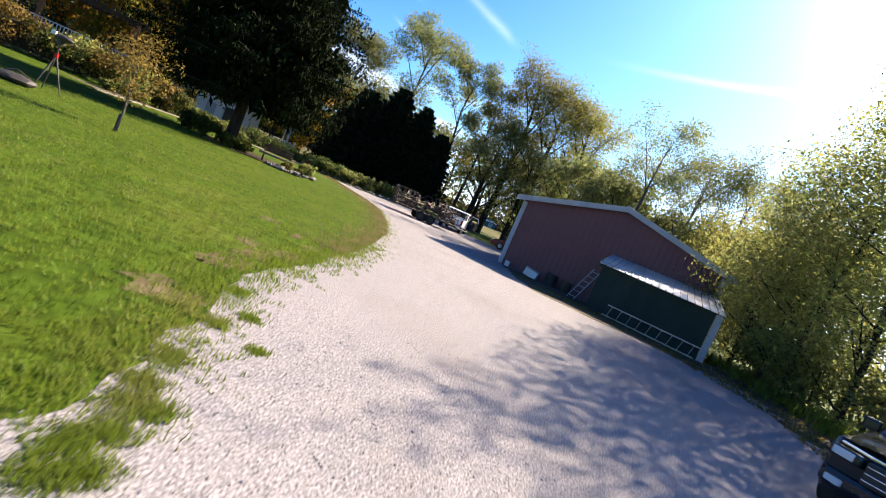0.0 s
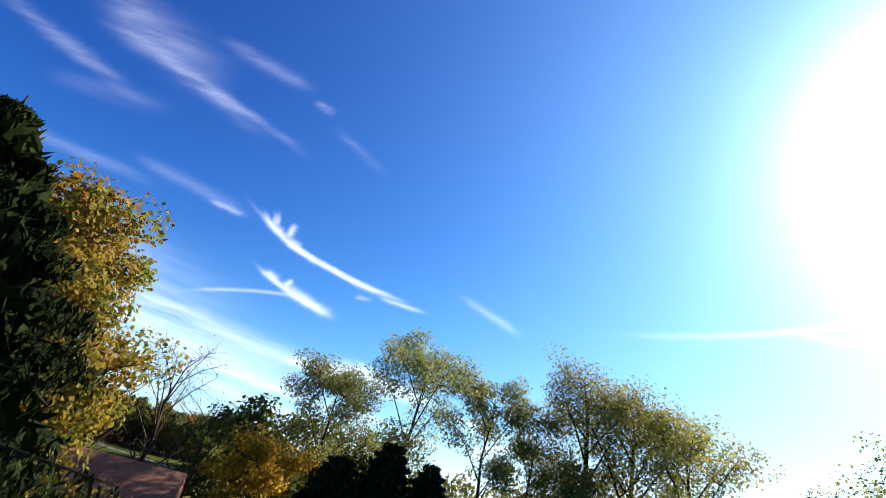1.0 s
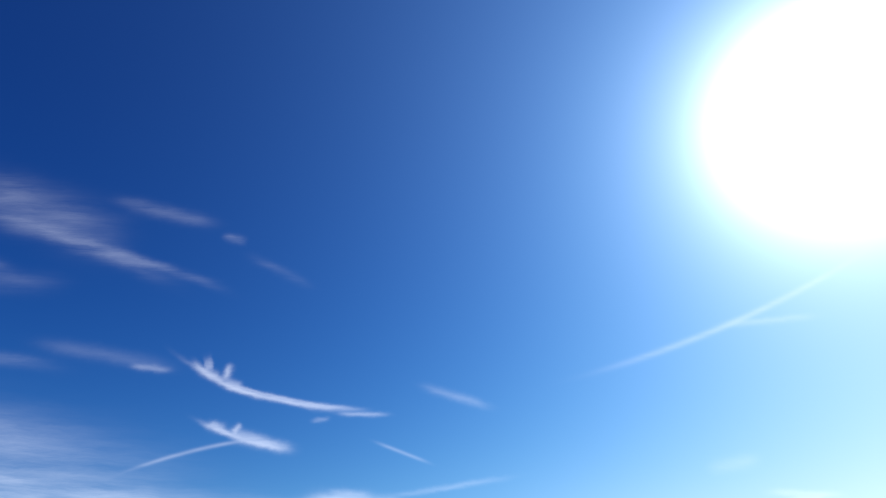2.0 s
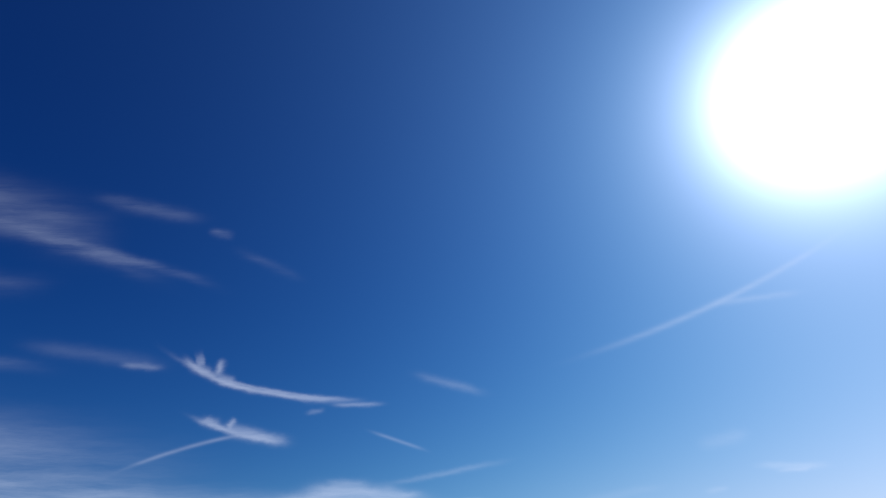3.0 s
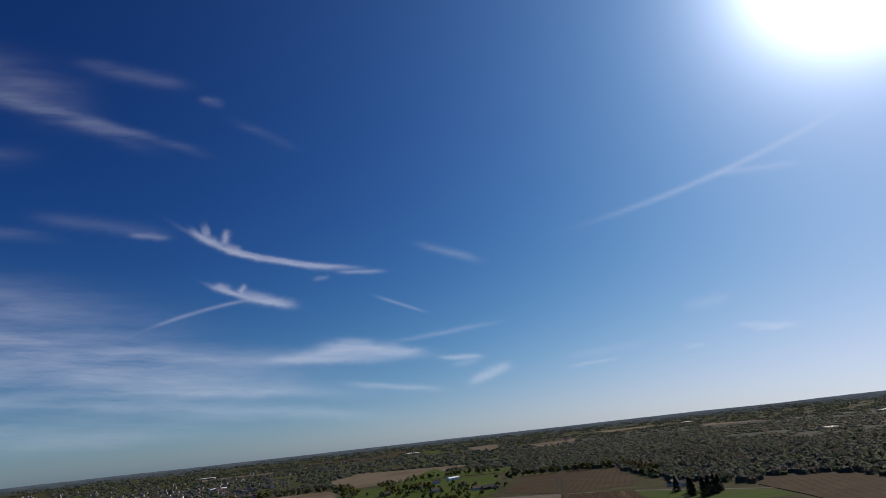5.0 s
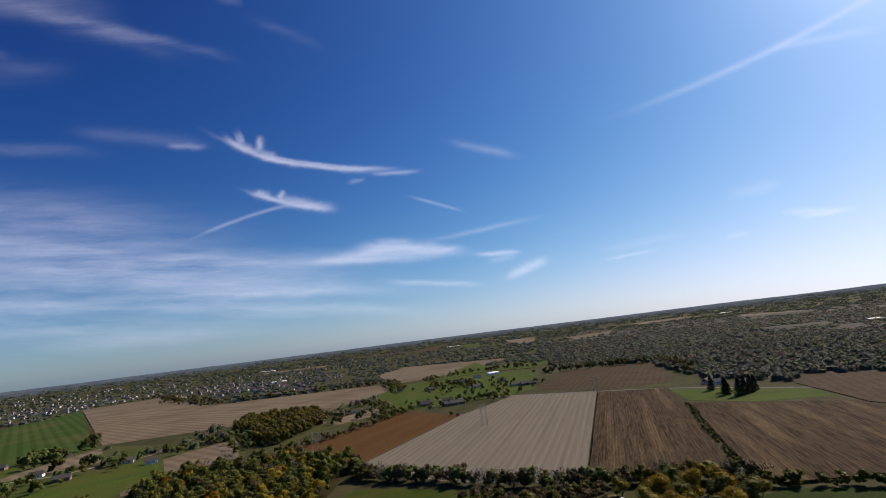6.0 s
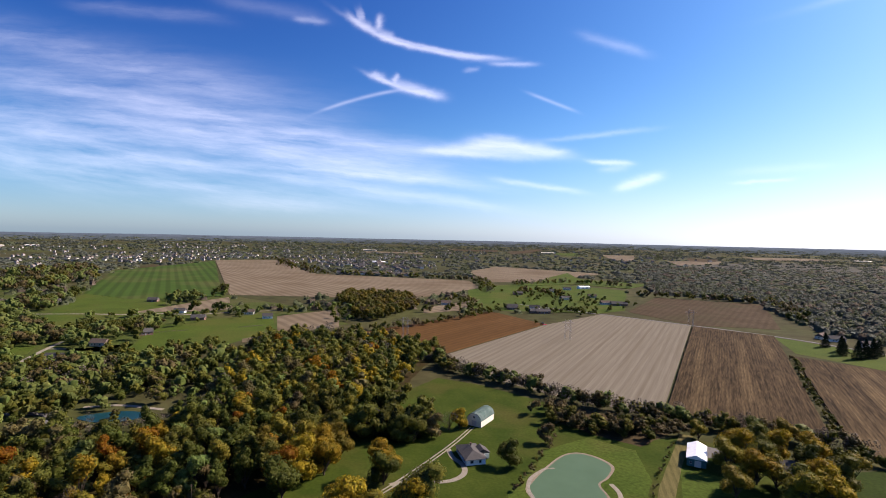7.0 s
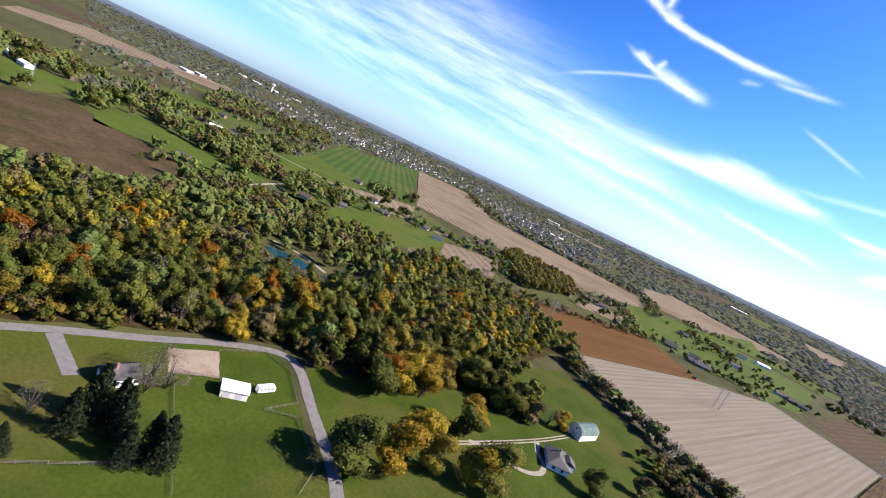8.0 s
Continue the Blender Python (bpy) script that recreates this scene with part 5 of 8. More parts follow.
# lean-to shed in front of the gable
shed = thing("lean_to_shed", "dark green lean-to shed with ribbed pale metal roof", "shed", BARN)
FL, FR = Vector((5.28, -3.26)), Vector((10.36, -4.45))
BL, BR = Vector((5.3, -0.05)), Vector((10.3, -0.05))


def quad_wall(p, q, low, h1, h2, thick=0.08):
    d = (q - p).normalized()
    n = Vector((-d.y, d.x)) * thick
    bm = bmesh.new()
    vs = [bm.verts.new((*v, z)) for v, z in ((p, low), (q, low), (q, h2), (p, h1), (p + n, low), (q + n, low), (q + n, h2), (p + n, h1))]
    for f in ((0, 1, 2, 3), (7, 6, 5, 4), (0, 4, 5, 1), (1, 5, 6, 2), (2, 6, 7, 3), (3, 7, 4, 0)):
        bm.faces.new([vs[i] for i in f])
    return bm


part("front_wall", quad_wall(FL + Vector((0.15, 0.12)), FR + Vector((-0.3, 0.16)), 0.0, 2.02, 1.94), M_SHEDWALL, shed)
part("side_wall", quad_wall(BL + Vector((0.1, 0)), FL + Vector((0.15, 0.2)), 0.0, 2.55, 2.05), M_SHEDWALL, shed)
part("side_wall", quad_wall(FR + Vector((-0.3, 0.24)), BR + Vector((-0.1, 0)), 0.0, 1.95, 2.55), M_SHEDWALL, shed)
for k in range(26):
    p = (FL + Vector((0.2, 0.1))).lerp(FR + Vector((-0.35, 0.14)), k / 25)
    part("batten", slab(((p.x, p.y, 0.98), (0.04, 0.03, 1.92))), M_SHEDWALL, shed)
part("corner_post", slab(((FR.x - 0.14, FR.y + 0.12, 0.98), (0.24, 0.2, 1.96)), bevel=0.01), M_TRIM, shed, "white corner post")
part("eave_beam", quad_wall(FL + Vector((0, 0.02)), FR + Vector((0, 0.02)), 1.92, 2.06, 1.98, 0.06), M_SHEDWALL, shed)
N_PAN = 18
for k in range(N_PAN):
    a0, a1 = FL.lerp(FR, k / N_PAN), FL.lerp(FR, (k + 1) / N_PAN)
    b0, b1 = BL.lerp(BR, k / N_PAN), BL.lerp(BR, (k + 1) / N_PAN)
    out_ = (FL - BL).normalized() * 0.25
    bm = bmesh.new()
    prof = [(0.0, 0.045), (0.1, 0.045), (0.16, 0.0), (1.0, 0.0)]
    z0, z1 = 2.12 - 0.08 * k / N_PAN, 2.74
    lo = [bm.verts.new((*(a0.lerp(a1, t) + out_), z0 + h - 0.04)) for t, h in prof]
    hi = [bm.verts.new((*b0.lerp(b1, t), z1 + h)) for t, h in prof]
    lo2 = [bm.verts.new(v.co - Vector((0, 0, 0.03))) for v in lo]
    for i in range(3):
        bm.faces.new((lo[i], lo[i + 1], hi[i + 1], hi[i]))
        bm.faces.new((lo[i], lo2[i], lo2[i + 1], lo[i + 1]))
    part("roof_panel", bm, M_STEEL, shed)
part("roof_deck", (lambda bm: bm)(quad_wall(FL, FR, 2.02, 2.06, 2.0, 0.03)), M_SHEDWALL, shed)


def ladder(name, a, b, wide_dir, n, label):
    t = thing(name, label, "ladder")
    a, b, w = Vector(a), Vector(b), Vector(wide_dir)
    for s in (-0.5, 0.5):
        part("rail", rods((a + w * s, b + w * s, 0.03)), M_METAL, t)
    for k in range(n):
        p = a.lerp(b, (k + 0.5) / n)
        part("rung", rods((p - w * 0.5, p + w * 0.5, 0.016)), M_METAL, t)
    return t


p, q = bloc(6.3, -3.85), bloc(10.0, -4.72)
ladder("lying_ladder", (p.x, p.y, 0.33), (q.x, q.y, 0.3), (0.06, -0.1, 0.46), 9, "aluminium ladder lying on edge along the shed")
p, q = bloc(4.5, -1.9), bloc(5.1, -1.4)
ladder("step_ladder", (p.x, p.y, 0.02), (q.x, q.y, 1.7), (0.3, -0.2, 0.0), 6, "grey ladder leaning against the shed's side")
for i, (x, y, h, r, m_, lab) in enumerate([(0.65, -0.5, 0.28, 0.14, M_SIDING, "small white bucket at the barn wall"), (3.1, -0.55, 0.6, 0.3, M_DARKMETAL, "dark drum at the barn wall"), (3.9, -0.6, 0.55, 0.27, M_RUST, "rusty drum at the barn wall")]):
    p = bloc(x, y)
    t = thing("bucket" if i == 0 else "drum", lab, "bucket" if i == 0 else "drum", pose(p.x, p.y, 0.035))
    part("body", rods(((0, 0, 0), (0, 0, h), r * 0.9, r), sides=16), m_, t)
    part("rim", rods(((0, 0, h - 0.03), (0, 0, h + 0.01), r * 1.05), sides=16), m_, t)
p = bloc(2.05, -0.7)
t = thing("storage_box", "white plastic box with a dark lid tipped at the barn wall", "box", pose(p.x, p.y, 0.03, 0, 8, -24))
part("body", slab(((0, 0, 0.2), (0.7, 0.42, 0.38)), bevel=0.03), M_SIDING, t)
part("lid", slab(((0, 0, 0.41), (0.76, 0.48, 0.05)), bevel=0.015), M_METAL, t)
for i, (x, y, ln, a) in enumerate([(11.4, -4.4, 1.6, 20), (12.2, -3.4, 1.2, 70), (12.6, -5.2, 1.8, -30), (12.0, -6.0, 1.0, 50), (13.2, -4.2, 1.4, 10)]):
    p = bloc(x, y)
    part_ob = tagged(part("scrap_board", slab(((0, 0, 0.05), (ln, 0.16, 0.03)), bevel=0.006), M_WOOD, None, m=pose(p.x, p.y, 0.05 + 0.02 * i, 0, 4, a)), "weathered board lying in the weeds beside the shed", "board")


def wheel_set(parent, spots, r, wide, rim=M_METAL):
    for x, y in spots:
        bm = bmesh.new()
        bmesh.ops.create_cone(bm, cap_ends=True, segments=20, radius1=r, radius2=r, depth=wide, matrix=pose(x, y, r, 0, 90, 0))
        bmesh.ops.bevel(bm, geom=[e for e in bm.edges if len(e.link_faces) == 2 and e.calc_face_angle() > 1], offset=0.04, segments=2, affect="EDGES")
        w = part("wheel", bm, M_RUBBER, parent)
        s = 1 if x > 0 else -1
        part("rim", rods(((x + s * wide * 0.3, y, r), (x + s * (wide * 0.5 + 0.01), y, r), r * 0.6, r * 0.52), sides=12), rim, w)


def car(name, label, m, paint, long=4.6, wide=1.78, high=1.44, hood=0.95, hatch=False, category="car"):
    """Saloon: lower body, cabin, glass, wheels, lamps. Local y forward, on its wheels."""
    t = thing(name, label, category, m)
    h = long / 2
    low = [(-h, 0.35), (-h + 0.05, 0.28), (h - 0.1, 0.24), (h, 0.36), (h - 0.02, 0.62), (h - 0.3, 0.78), (h - 1.25, hood), (-h + 1.0, hood + 0.03), (-h + 0.15, hood - 0.02), (-h, 0.75)]
    part("body", prism(low, -wide / 2, wide / 2, "x", 0.05), paint, t, smooth=False)
    cab = [(h - 1.45, hood - 0.02), (h - 2.1, high - 0.06), (h - 2.4, high), (-h + 1.6, high), (-h + (0.35 if hatch else 1.35), high - 0.1), (-h + (0.12 if hatch else 0.7), hood)]
    bm = prism(cab, -wide / 2 + 0.06, wide / 2 - 0.06, "x")
    for v in bm.verts:
        v.co.x *= 1 - 0.2 * max(0, (v.co.z - hood) / (high - hood))
    cabin = part("cabin", bm, paint, t)
    win = [(h - 1.6, hood + 0.02), (h - 2.12, high - 0.13), (-h + 1.7, high - 0.09), (-h + (0.5 if hatch else 1.05), hood + 0.04)]
    for s in (-1, 1):
        bm = prism(win, 0, 0.02, "x")
        for v in bm.verts:
            v.co.x = s * (wide / 2 - 0.052 + v.co.x) * (1 - 0.2 * max(0, (v.co.z - hood) / (high - hood)))
        part("side_window", bm, M_CARGLASS, cabin)
    part("windscreen", slab(((0, h - 1.79, (hood + high) / 2 - 0.02), (wide * 0.78, 0.03, 0.75), -52, 0, 0)), M_CARGLASS, cabin)
    part("rear_window", slab(((0, -h + (0.3 if hatch else 0.97), (hood + high) / 2), (wide * 0.74, 0.03, 0.62), 50 if not hatch else 28, 0, 0)), M_CARGLASS, cabin)
    for s in (-1, 1):
        part("headlight", slab(((s * (wide / 2 - 0.25), h - 0.12, 0.66), (0.36, 0.2, 0.13)), bevel=0.03), M_LAMP, t)
        part("tail_lamp", slab(((s * (wide / 2 - 0.2), -h + 0.03, 0.8), (0.32, 0.12, 0.16)), bevel=0.03), M_TAIL, t)
        part("mirror", slab(((s * (wide / 2 + 0.08), h - 1.75, hood + 0.06), (0.18, 0.1, 0.12)), bevel=0.03), paint, t)
    part("grille", slab(((0, h - 0.03, 0.5), (wide * 0.55, 0.08, 0.2)), bevel=0.02), M_DARKMETAL, t)
    part("plate", slab(((0, -h - 0.015, 0.6), (0.32, 0.02, 0.16)), bevel=0.004), M_SIDING, t)
    part("bumper", slab(((0, h - 0.02, 0.36), (wide * 0.96, 0.14, 0.16)), bevel=0.04), paint, t)
    wheel_set(t, [(s * (wide / 2 - 0.1), y) for s in (-1, 1) for y in (h - 0.85, -h + 0.85)], 0.33, 0.22)
    return t


car("parked_sedan", "dark red sedan parked on the gravel behind the barn", pose(5.9, 44.0, 0.036, 0, 0, 80), M_REDCAR)

# black vehicle whose bonnet mirrors the sky, its nose towards the drive
suv = thing("parked_suv", "shiny black sport utility vehicle parked beside the drive", "car", pose(7.6, 6.36, 0.036, 0, 0, 120))
low = [(-2.4, 0.5), (-2.35, 0.32), (2.2, 0.3), (2.32, 0.42), (2.36, 0.8), (2.26, 0.98), (1.2, 1.08), (-2.3, 1.18), (-2.42, 0.95)]
bm = prism(low, -0.95, 0.95, "x", 0.07)
for v in bm.verts:
    v.co.y -= 0.22 * max(0.0, v.co.y - 1.3) * (v.co.x / 0.95) ** 2
part("body", bm, M_BLACKCAR, suv)


def bonnet_panel():
    """A crowned bonnet, rounded towards its nose and corners."""
    bm_ = bmesh.new()
    rows_ = []
    for j_ in range(9):
        y = 1.12 + 1.17 * j_ / 8
        rows_.append([])
        for i_ in range(13):
            x = -0.86 + 1.72 * i_ / 12
            bend = (x / 0.86) ** 2
            z = 1.17 - 0.02 * bend - 0.055 * (j_ / 8) - 0.13 * (j_ / 8) ** 5 + (0.018 if abs(abs(x) - 0.5) < 0.12 else 0.0)
            rows_[-1].append(bm_.verts.new((x * (1 - 0.05 * j_ / 8), y - 0.2 * bend * (j_ / 8), z)))
    for a_, b_ in zip(rows_, rows_[1:]):
        for i_ in range(12):
            bm_.faces.new((a_[i_], a_[i_ + 1], b_[i_ + 1], b_[i_]))
    bmesh.ops.solidify(bm_, geom=bm_.faces[:], thickness=0.05)
    return bm_


part("bonnet", bonnet_panel(), M_BLACKCAR, suv, smooth=True)
bm = prism([(1.15, 1.12), (0.45, 1.7), (0.1, 1.78), (-1.9, 1.76), (-2.3, 1.16)], -0.9, 0.9, "x", 0.05)
for v in bm.verts:
    v.co.x *= 1 - 0.16 * max(0, (v.co.z - 1.2) / 0.6)
cabin = part("cabin", bm, M_BLACKCAR, suv)
part("windscreen", slab(((0, 0.84, 1.44), (1.5, 0.03, 0.8), -50, 0, 0), bevel=0.01), M_CARGLASS, cabin)
for s in (-1, 1):
    bm = prism([(0.75, 1.2), (0.35, 1.62), (-1.7, 1.66), (-1.95, 1.22)], 0, 0.02, "x")
    for v in bm.verts:
        v.co.x = s * (0.9 + v.co.x) * (1 - 0.16 * max(0, (v.co.z - 1.2) / 0.6))
    part("side_window", bm, M_CARGLASS, cabin)
    lamp = part("headlight", slab(((s * 0.7, 2.26, 0.82), (0.42, 0.2, 0.15), 0, 0, -s * 20), bevel=0.05), M_CARGLASS, suv, "dark-rimmed clear headlight")
    part("lens", slab(((s * 0.72, 2.36, 0.82), (0.26, 0.03, 0.09), 0, 0, -s * 20), bevel=0.012), M_LAMP, lamp)
    part("fog_lamp", slab(((s * 0.72, 2.3, 0.48), (0.18, 0.08, 0.08), 0, 0, -s * 20), bevel=0.02), M_LAMP, suv)
    part("tail_lamp", slab(((s * 0.8, -2.4, 1.0), (0.22, 0.1, 0.36)), bevel=0.03), M_TAIL, suv)
    part("mirror", slab(((s * 1.05, 0.95, 1.2), (0.2, 0.12, 0.16)), bevel=0.04), M_BLACKCAR, suv)
part("grille", slab(((0, 2.36, 0.74), (0.96, 0.06, 0.26)), bevel=0.02), M_DARKMETAL, suv)
for k in range(3):
    part("grille_bar", slab(((0, 2.4, 0.66 + 0.08 * k), (0.92, 0.03, 0.018)), bevel=0.006), M_CHROME, suv, "chrome grille bar")
part("chrome_strip", rods(((-0.84, 2.14, 0.92), (-0.45, 2.36, 0.92), 0.018), ((-0.45, 2.36, 0.92), (0.45, 2.36, 0.92), 0.018), ((0.45, 2.36, 0.92), (0.84, 2.14, 0.92), 0.018)), M_CHROME, suv, "chrome strip under the bonnet")
bm = slab(((0, 2.36, 0.5), (1.8, 0.2, 0.2)), bevel=0.06)
for v in bm.verts:
    v.co.y -= 0.2 * (v.co.x / 0.9) ** 2
part("bumper", bm, M_BLACKCAR, suv)
part("plate", slab(((-0.5, 2.45, 0.52), (0.3, 0.02, 0.15), 0, 0, 12), bevel=0.004), M_SIDING, suv)
wheel_set(suv, [(s * 0.86, y) for s in (-1, 1) for y in (1.5, -1.5)], 0.38, 0.25)

# white pickup with open door
truck = thing("pickup_truck", "white pickup with an open door and a loaded bed", "pickup", pose(0.0, 42.9, 0.036, 0, 0, -8))
part("chassis", slab(((0, 0, 0.5), (1.7, 5.2, 0.16)), bevel=0.03), M_DARKMETAL, truck)
nose = [(0.55, 0.45), (2.75, 0.45), (2.78, 0.95), (2.6, 1.12), (1.35, 1.2), (0.75, 1.78), (-0.35, 1.82), (-0.55, 1.75), (-0.6, 0.45)]
part("cab", prism(nose, -0.95, 0.95, "x", 0.06), M_WHITECAR, truck)
part("rear_window", slab(((0, -0.6, 1.5), (1.4, 0.04, 0.42)), bevel=0.01), M_CARGLASS, truck)
part("windscreen", slab(((0, 1.07, 1.5), (1.6, 0.03, 0.72), -44, 0, 0)), M_CARGLASS, truck)
for s in (-1, 1):
    part("side_window", slab(((s * 0.955, 0.25, 1.48), (0.02, 1.05, 0.42)), bevel=0.005), M_CARGLASS, truck)
    part("bed_side", slab(((s * 0.92, -1.65, 0.88), (0.1, 2.1, 0.62)), bevel=0.03), M_WHITECAR, truck)
    part("tail_lamp", slab(((s * 0.88, -2.72, 0.9), (0.14, 0.06, 0.36)), bevel=0.02), M_TAIL, truck)
part("tailgate", slab(((0, -2.7, 0.9), (1.6, 0.06, 0.5)), bevel=0.02), M_WHITECAR, truck)
part("bed_floor", slab(((0, -1.65, 0.62), (1.8, 2.1, 0.06))), M_DARKMETAL, truck)
part("bumper", slab(((0, -2.8, 0.52), (1.8, 0.14, 0.16)), bevel=0.03), M_CHROME, truck)
for s in (-1, 1):
    part("stake_rack", rods(*[((s * 0.9, -2.6 + k * 0.65, 1.15), (s * 0.9, -2.6 + k * 0.65, 1.75), 0.03) for k in range(4)], *[((s * 0.9, -2.65, z), (s * 0.9, -0.62, z), 0.025) for z in (1.45, 1.74)]), M_DARKMETAL, truck, "dark steel stake rack")
door = part("open_door", slab(((0.95 + 0.42, 0.72, 0.88), (0.95, 0.08, 0.8), 0, 0, -20), bevel=0.02), M_BLACKCAR, truck, "open dark-lined door")
part("door_window", rods(((0.98, 0.9, 1.28), (1.1, 0.86, 1.72), 0.03), ((1.1, 0.86, 1.72), (1.65, 0.66, 1.7), 0.03), ((1.65, 0.66, 1.7), (1.8, 0.6, 1.28), 0.03)), M_WHITECAR, door)
wheel_set(truck, [(s * 0.84, y) for s in (-1, 1) for y in (1.75, -1.75)], 0.38, 0.26)

# loaded utility trailer, turned across the drive
trailer = thing("utility_trailer", "dark steel utility trailer with mesh sides and raised ramp", "trailer", pose(-2.3, 35.9, 0.036, 0, 0, -76))
part("deck", slab(((0, 0, 0.55), (1.9, 4.6, 0.08)), bevel=0.01), M_WOOD, trailer)
part("tongue", rods(((-0.6, 2.3, 0.5), (0, 3.5, 0.48), 0.05), ((0.6, 2.3, 0.5), (0, 3.5, 0.48), 0.05)), M_DARKMETAL, trailer)
for s in (-1, 1):
    part("side_rail", rods(((s * 0.95, -2.3, 1.05), (s * 0.95, 2.3, 1.05), 0.03), ((s * 0.95, -2.3, 0.8), (s * 0.95, 2.3, 0.8), 0.02), ((s * 0.95, -2.3, 0.56), (s * 0.95, 2.3, 0.56), 0.04)), M_DARKMETAL, trailer)
    for k in range(7):
        part("side_post", rods(((s * 0.95, -2.3 + k * 0.767, 0.5), (s * 0.95, -2.3 + k * 0.767, 1.06), 0.025)), M_DARKMETAL, trailer)
    for k in range(5):
        part("cage_post", rods(((s * 0.97, -2.4 + k * 0.36, 0.56), (s * 0.97, -2.4 + k * 0.36, 1.75), 0.022)), M_DARKMETAL, trailer)
    for z in (0.95, 1.35, 1.74):
        part("cage_rail", rods(((s * 0.97, -2.4, z), (s * 0.97, -0.96, z), 0.022)), M_DARKMETAL, trailer)
    part("fender", prism([(-0.75, 0.45), (-0.6, 0.78), (0.6, 0.78), (0.75, 0.45), (0.7, 0.45), (0.57, 0.74), (-0.57, 0.74), (-0.7, 0.45)], s * 1.0, s * 1.24, "x"), M_DARKMETAL, trailer)
gate = part("ramp_gate", rods(((-0.92, -2.35, 0.56), (-0.92, -2.42, 1.7), 0.035), ((0.92, -2.35, 0.56), (0.92, -2.42, 1.7), 0.035), ((-0.92, -2.42, 1.7), (0.92, -2.42, 1.7), 0.035), ((-0.92, -2.38, 1.13), (0.92, -2.38, 1.13), 0.025), ((0, -2.36, 0.56), (0, -2.42, 1.7), 0.025)), M_DARKMETAL, trailer, "raised ramp gate")
part("mesh", rods(*[((-0.9 + k * 0.15, -2.36, 0.56), (-0.9 + k * 0.15, -2.42, 1.7), 0.006) for k in range(13)], *[((-0.9, -2.36 - 0.006 * k, 0.62 + 0.12 * k), (0.9, -2.36 - 0.006 * k, 0.62 + 0.12 * k), 0.006) for k in range(9)], sides=4), M_DARKMETAL, gate)
wheel_set(trailer, [(s * 1.12, y) for s in (-1, 1) for y in (0.38, -0.38)], 0.33, 0.2, M_DARKMETAL)
rs = random.Random(5)
for k in range(44):
    x, y, z = rs.uniform(-0.7, 0.7), rs.uniform(-2.0, 2.0), 0.6 + rs.uniform(0.0, 0.75)
    kind_ = (0, 2, 1, 2, 0, 2, 3)[k % 7]
    m_ = trailer.matrix_basis @ pose(x, y, z, rs.uniform(-25, 25), rs.uniform(-25, 25), rs.uniform(0, 180))
    if kind_ == 0:
        g = part("scrap_pipe", rods(((-0.6, 0, 0.1), (0.6, 0, 0.16), 0.04), ((0.3, 0, 0.1), (0.35, 0.3, 0.5), 0.03)), M_RUST, None, m=m_)
    elif kind_ == 1:
        g = part("scrap_sheet", slab(((0, 0, 0.12), (0.7, 0.5, 0.02), 20, 0, 0), ((0.1, 0.1, 0.2), (0.4, 0.3, 0.25)), bevel=0.01), M_RUST, None, m=m_)
    elif kind_ == 2:
        g = part("bent_steel", rods(((-0.4, -0.3, 0), (0.4, -0.3, 0.1), 0.025), ((0.4, -0.3, 0.1), (0.4, 0.3, 0.5), 0.025), ((0.4, 0.3, 0.5), (-0.4, 0.3, 0.4), 0.025), ((-0.4, 0.3, 0.4), (-0.4, -0.3, 0), 0.025)), M_DARKMETAL, None, m=m_)
    else:
        g = part("scrap_crate", slab(((0, 0, 0.16), (0.5, 0.4, 0.32)), bevel=0.02), M_WOOD, None, m=m_)
    tagged(g, {0: "rusty bent pipe piled on the trailer", 1: "rusty sheet metal piled on the trailer", 2: "dark bent steel frame piled on the trailer", 3: "worn brown crate piled on the trailer"}[kind_], "scrap", "scrap on the trailer")

# bench in the bed under the spruce
bench = thing("garden_bench", "weathered wooden garden bench with slatted back", "bench", pose(-10.2, 27.1, 0.08, 0, 0, 20))
for k in range(4):
    part("seat_slat", slab(((0, -0.18 + k * 0.13, 0.44), (1.5, 0.11, 0.035)), bevel=0.008), M_BENCHWOOD, bench)
for k in range(3):
    part("back_slat", slab(((0, 0.33 + 0.02 * k, 0.58 + 0.13 * k), (1.5, 0.03, 0.1), -8, 0, 0), bevel=0.008), M_BENCHWOOD, bench)
for s in (-1, 1):
    part("leg", slab(((s * 0.68, -0.2, 0.22), (0.08, 0.08, 0.44)), bevel=0.01), M_BENCHWOOD, bench)
    part("leg", slab(((s * 0.68, 0.32, 0.45), (0.08, 0.08, 0.9), -6, 0, 0), bevel=0.01), M_BENCHWOOD, bench)
    part("armrest", slab(((s * 0.7, 0.04, 0.64), (0.09, 0.6, 0.04)), bevel=0.01), M_BENCHWOOD, bench)
part("front_rail", rods(((-0.95, -0.26, 0.43), (0.95, -0.26, 0.43), 0.065), sides=10), M_PALELOG, bench, "peeled round log along the seat's front")
rs = random.Random(7)
rock_mesh = []
for k in range(5):
    bm = ball((0, 0, 0), (0.13, 0.1, 0.08), 2, 0.55 + 0.06 * k, k)
    me = bpy.data.meshes.new("rock")
    bm.to_mesh(me)
    bm.free()
    me.materials.append(M_ROCK)
    rock_mesh.append(me)
EDGE = rounded([(-9.3, 25.2), (-8.6, 25.9), (-8.2, 27.0), (-8.2, 28.2), (-8.8, 29.1)], steps=12)
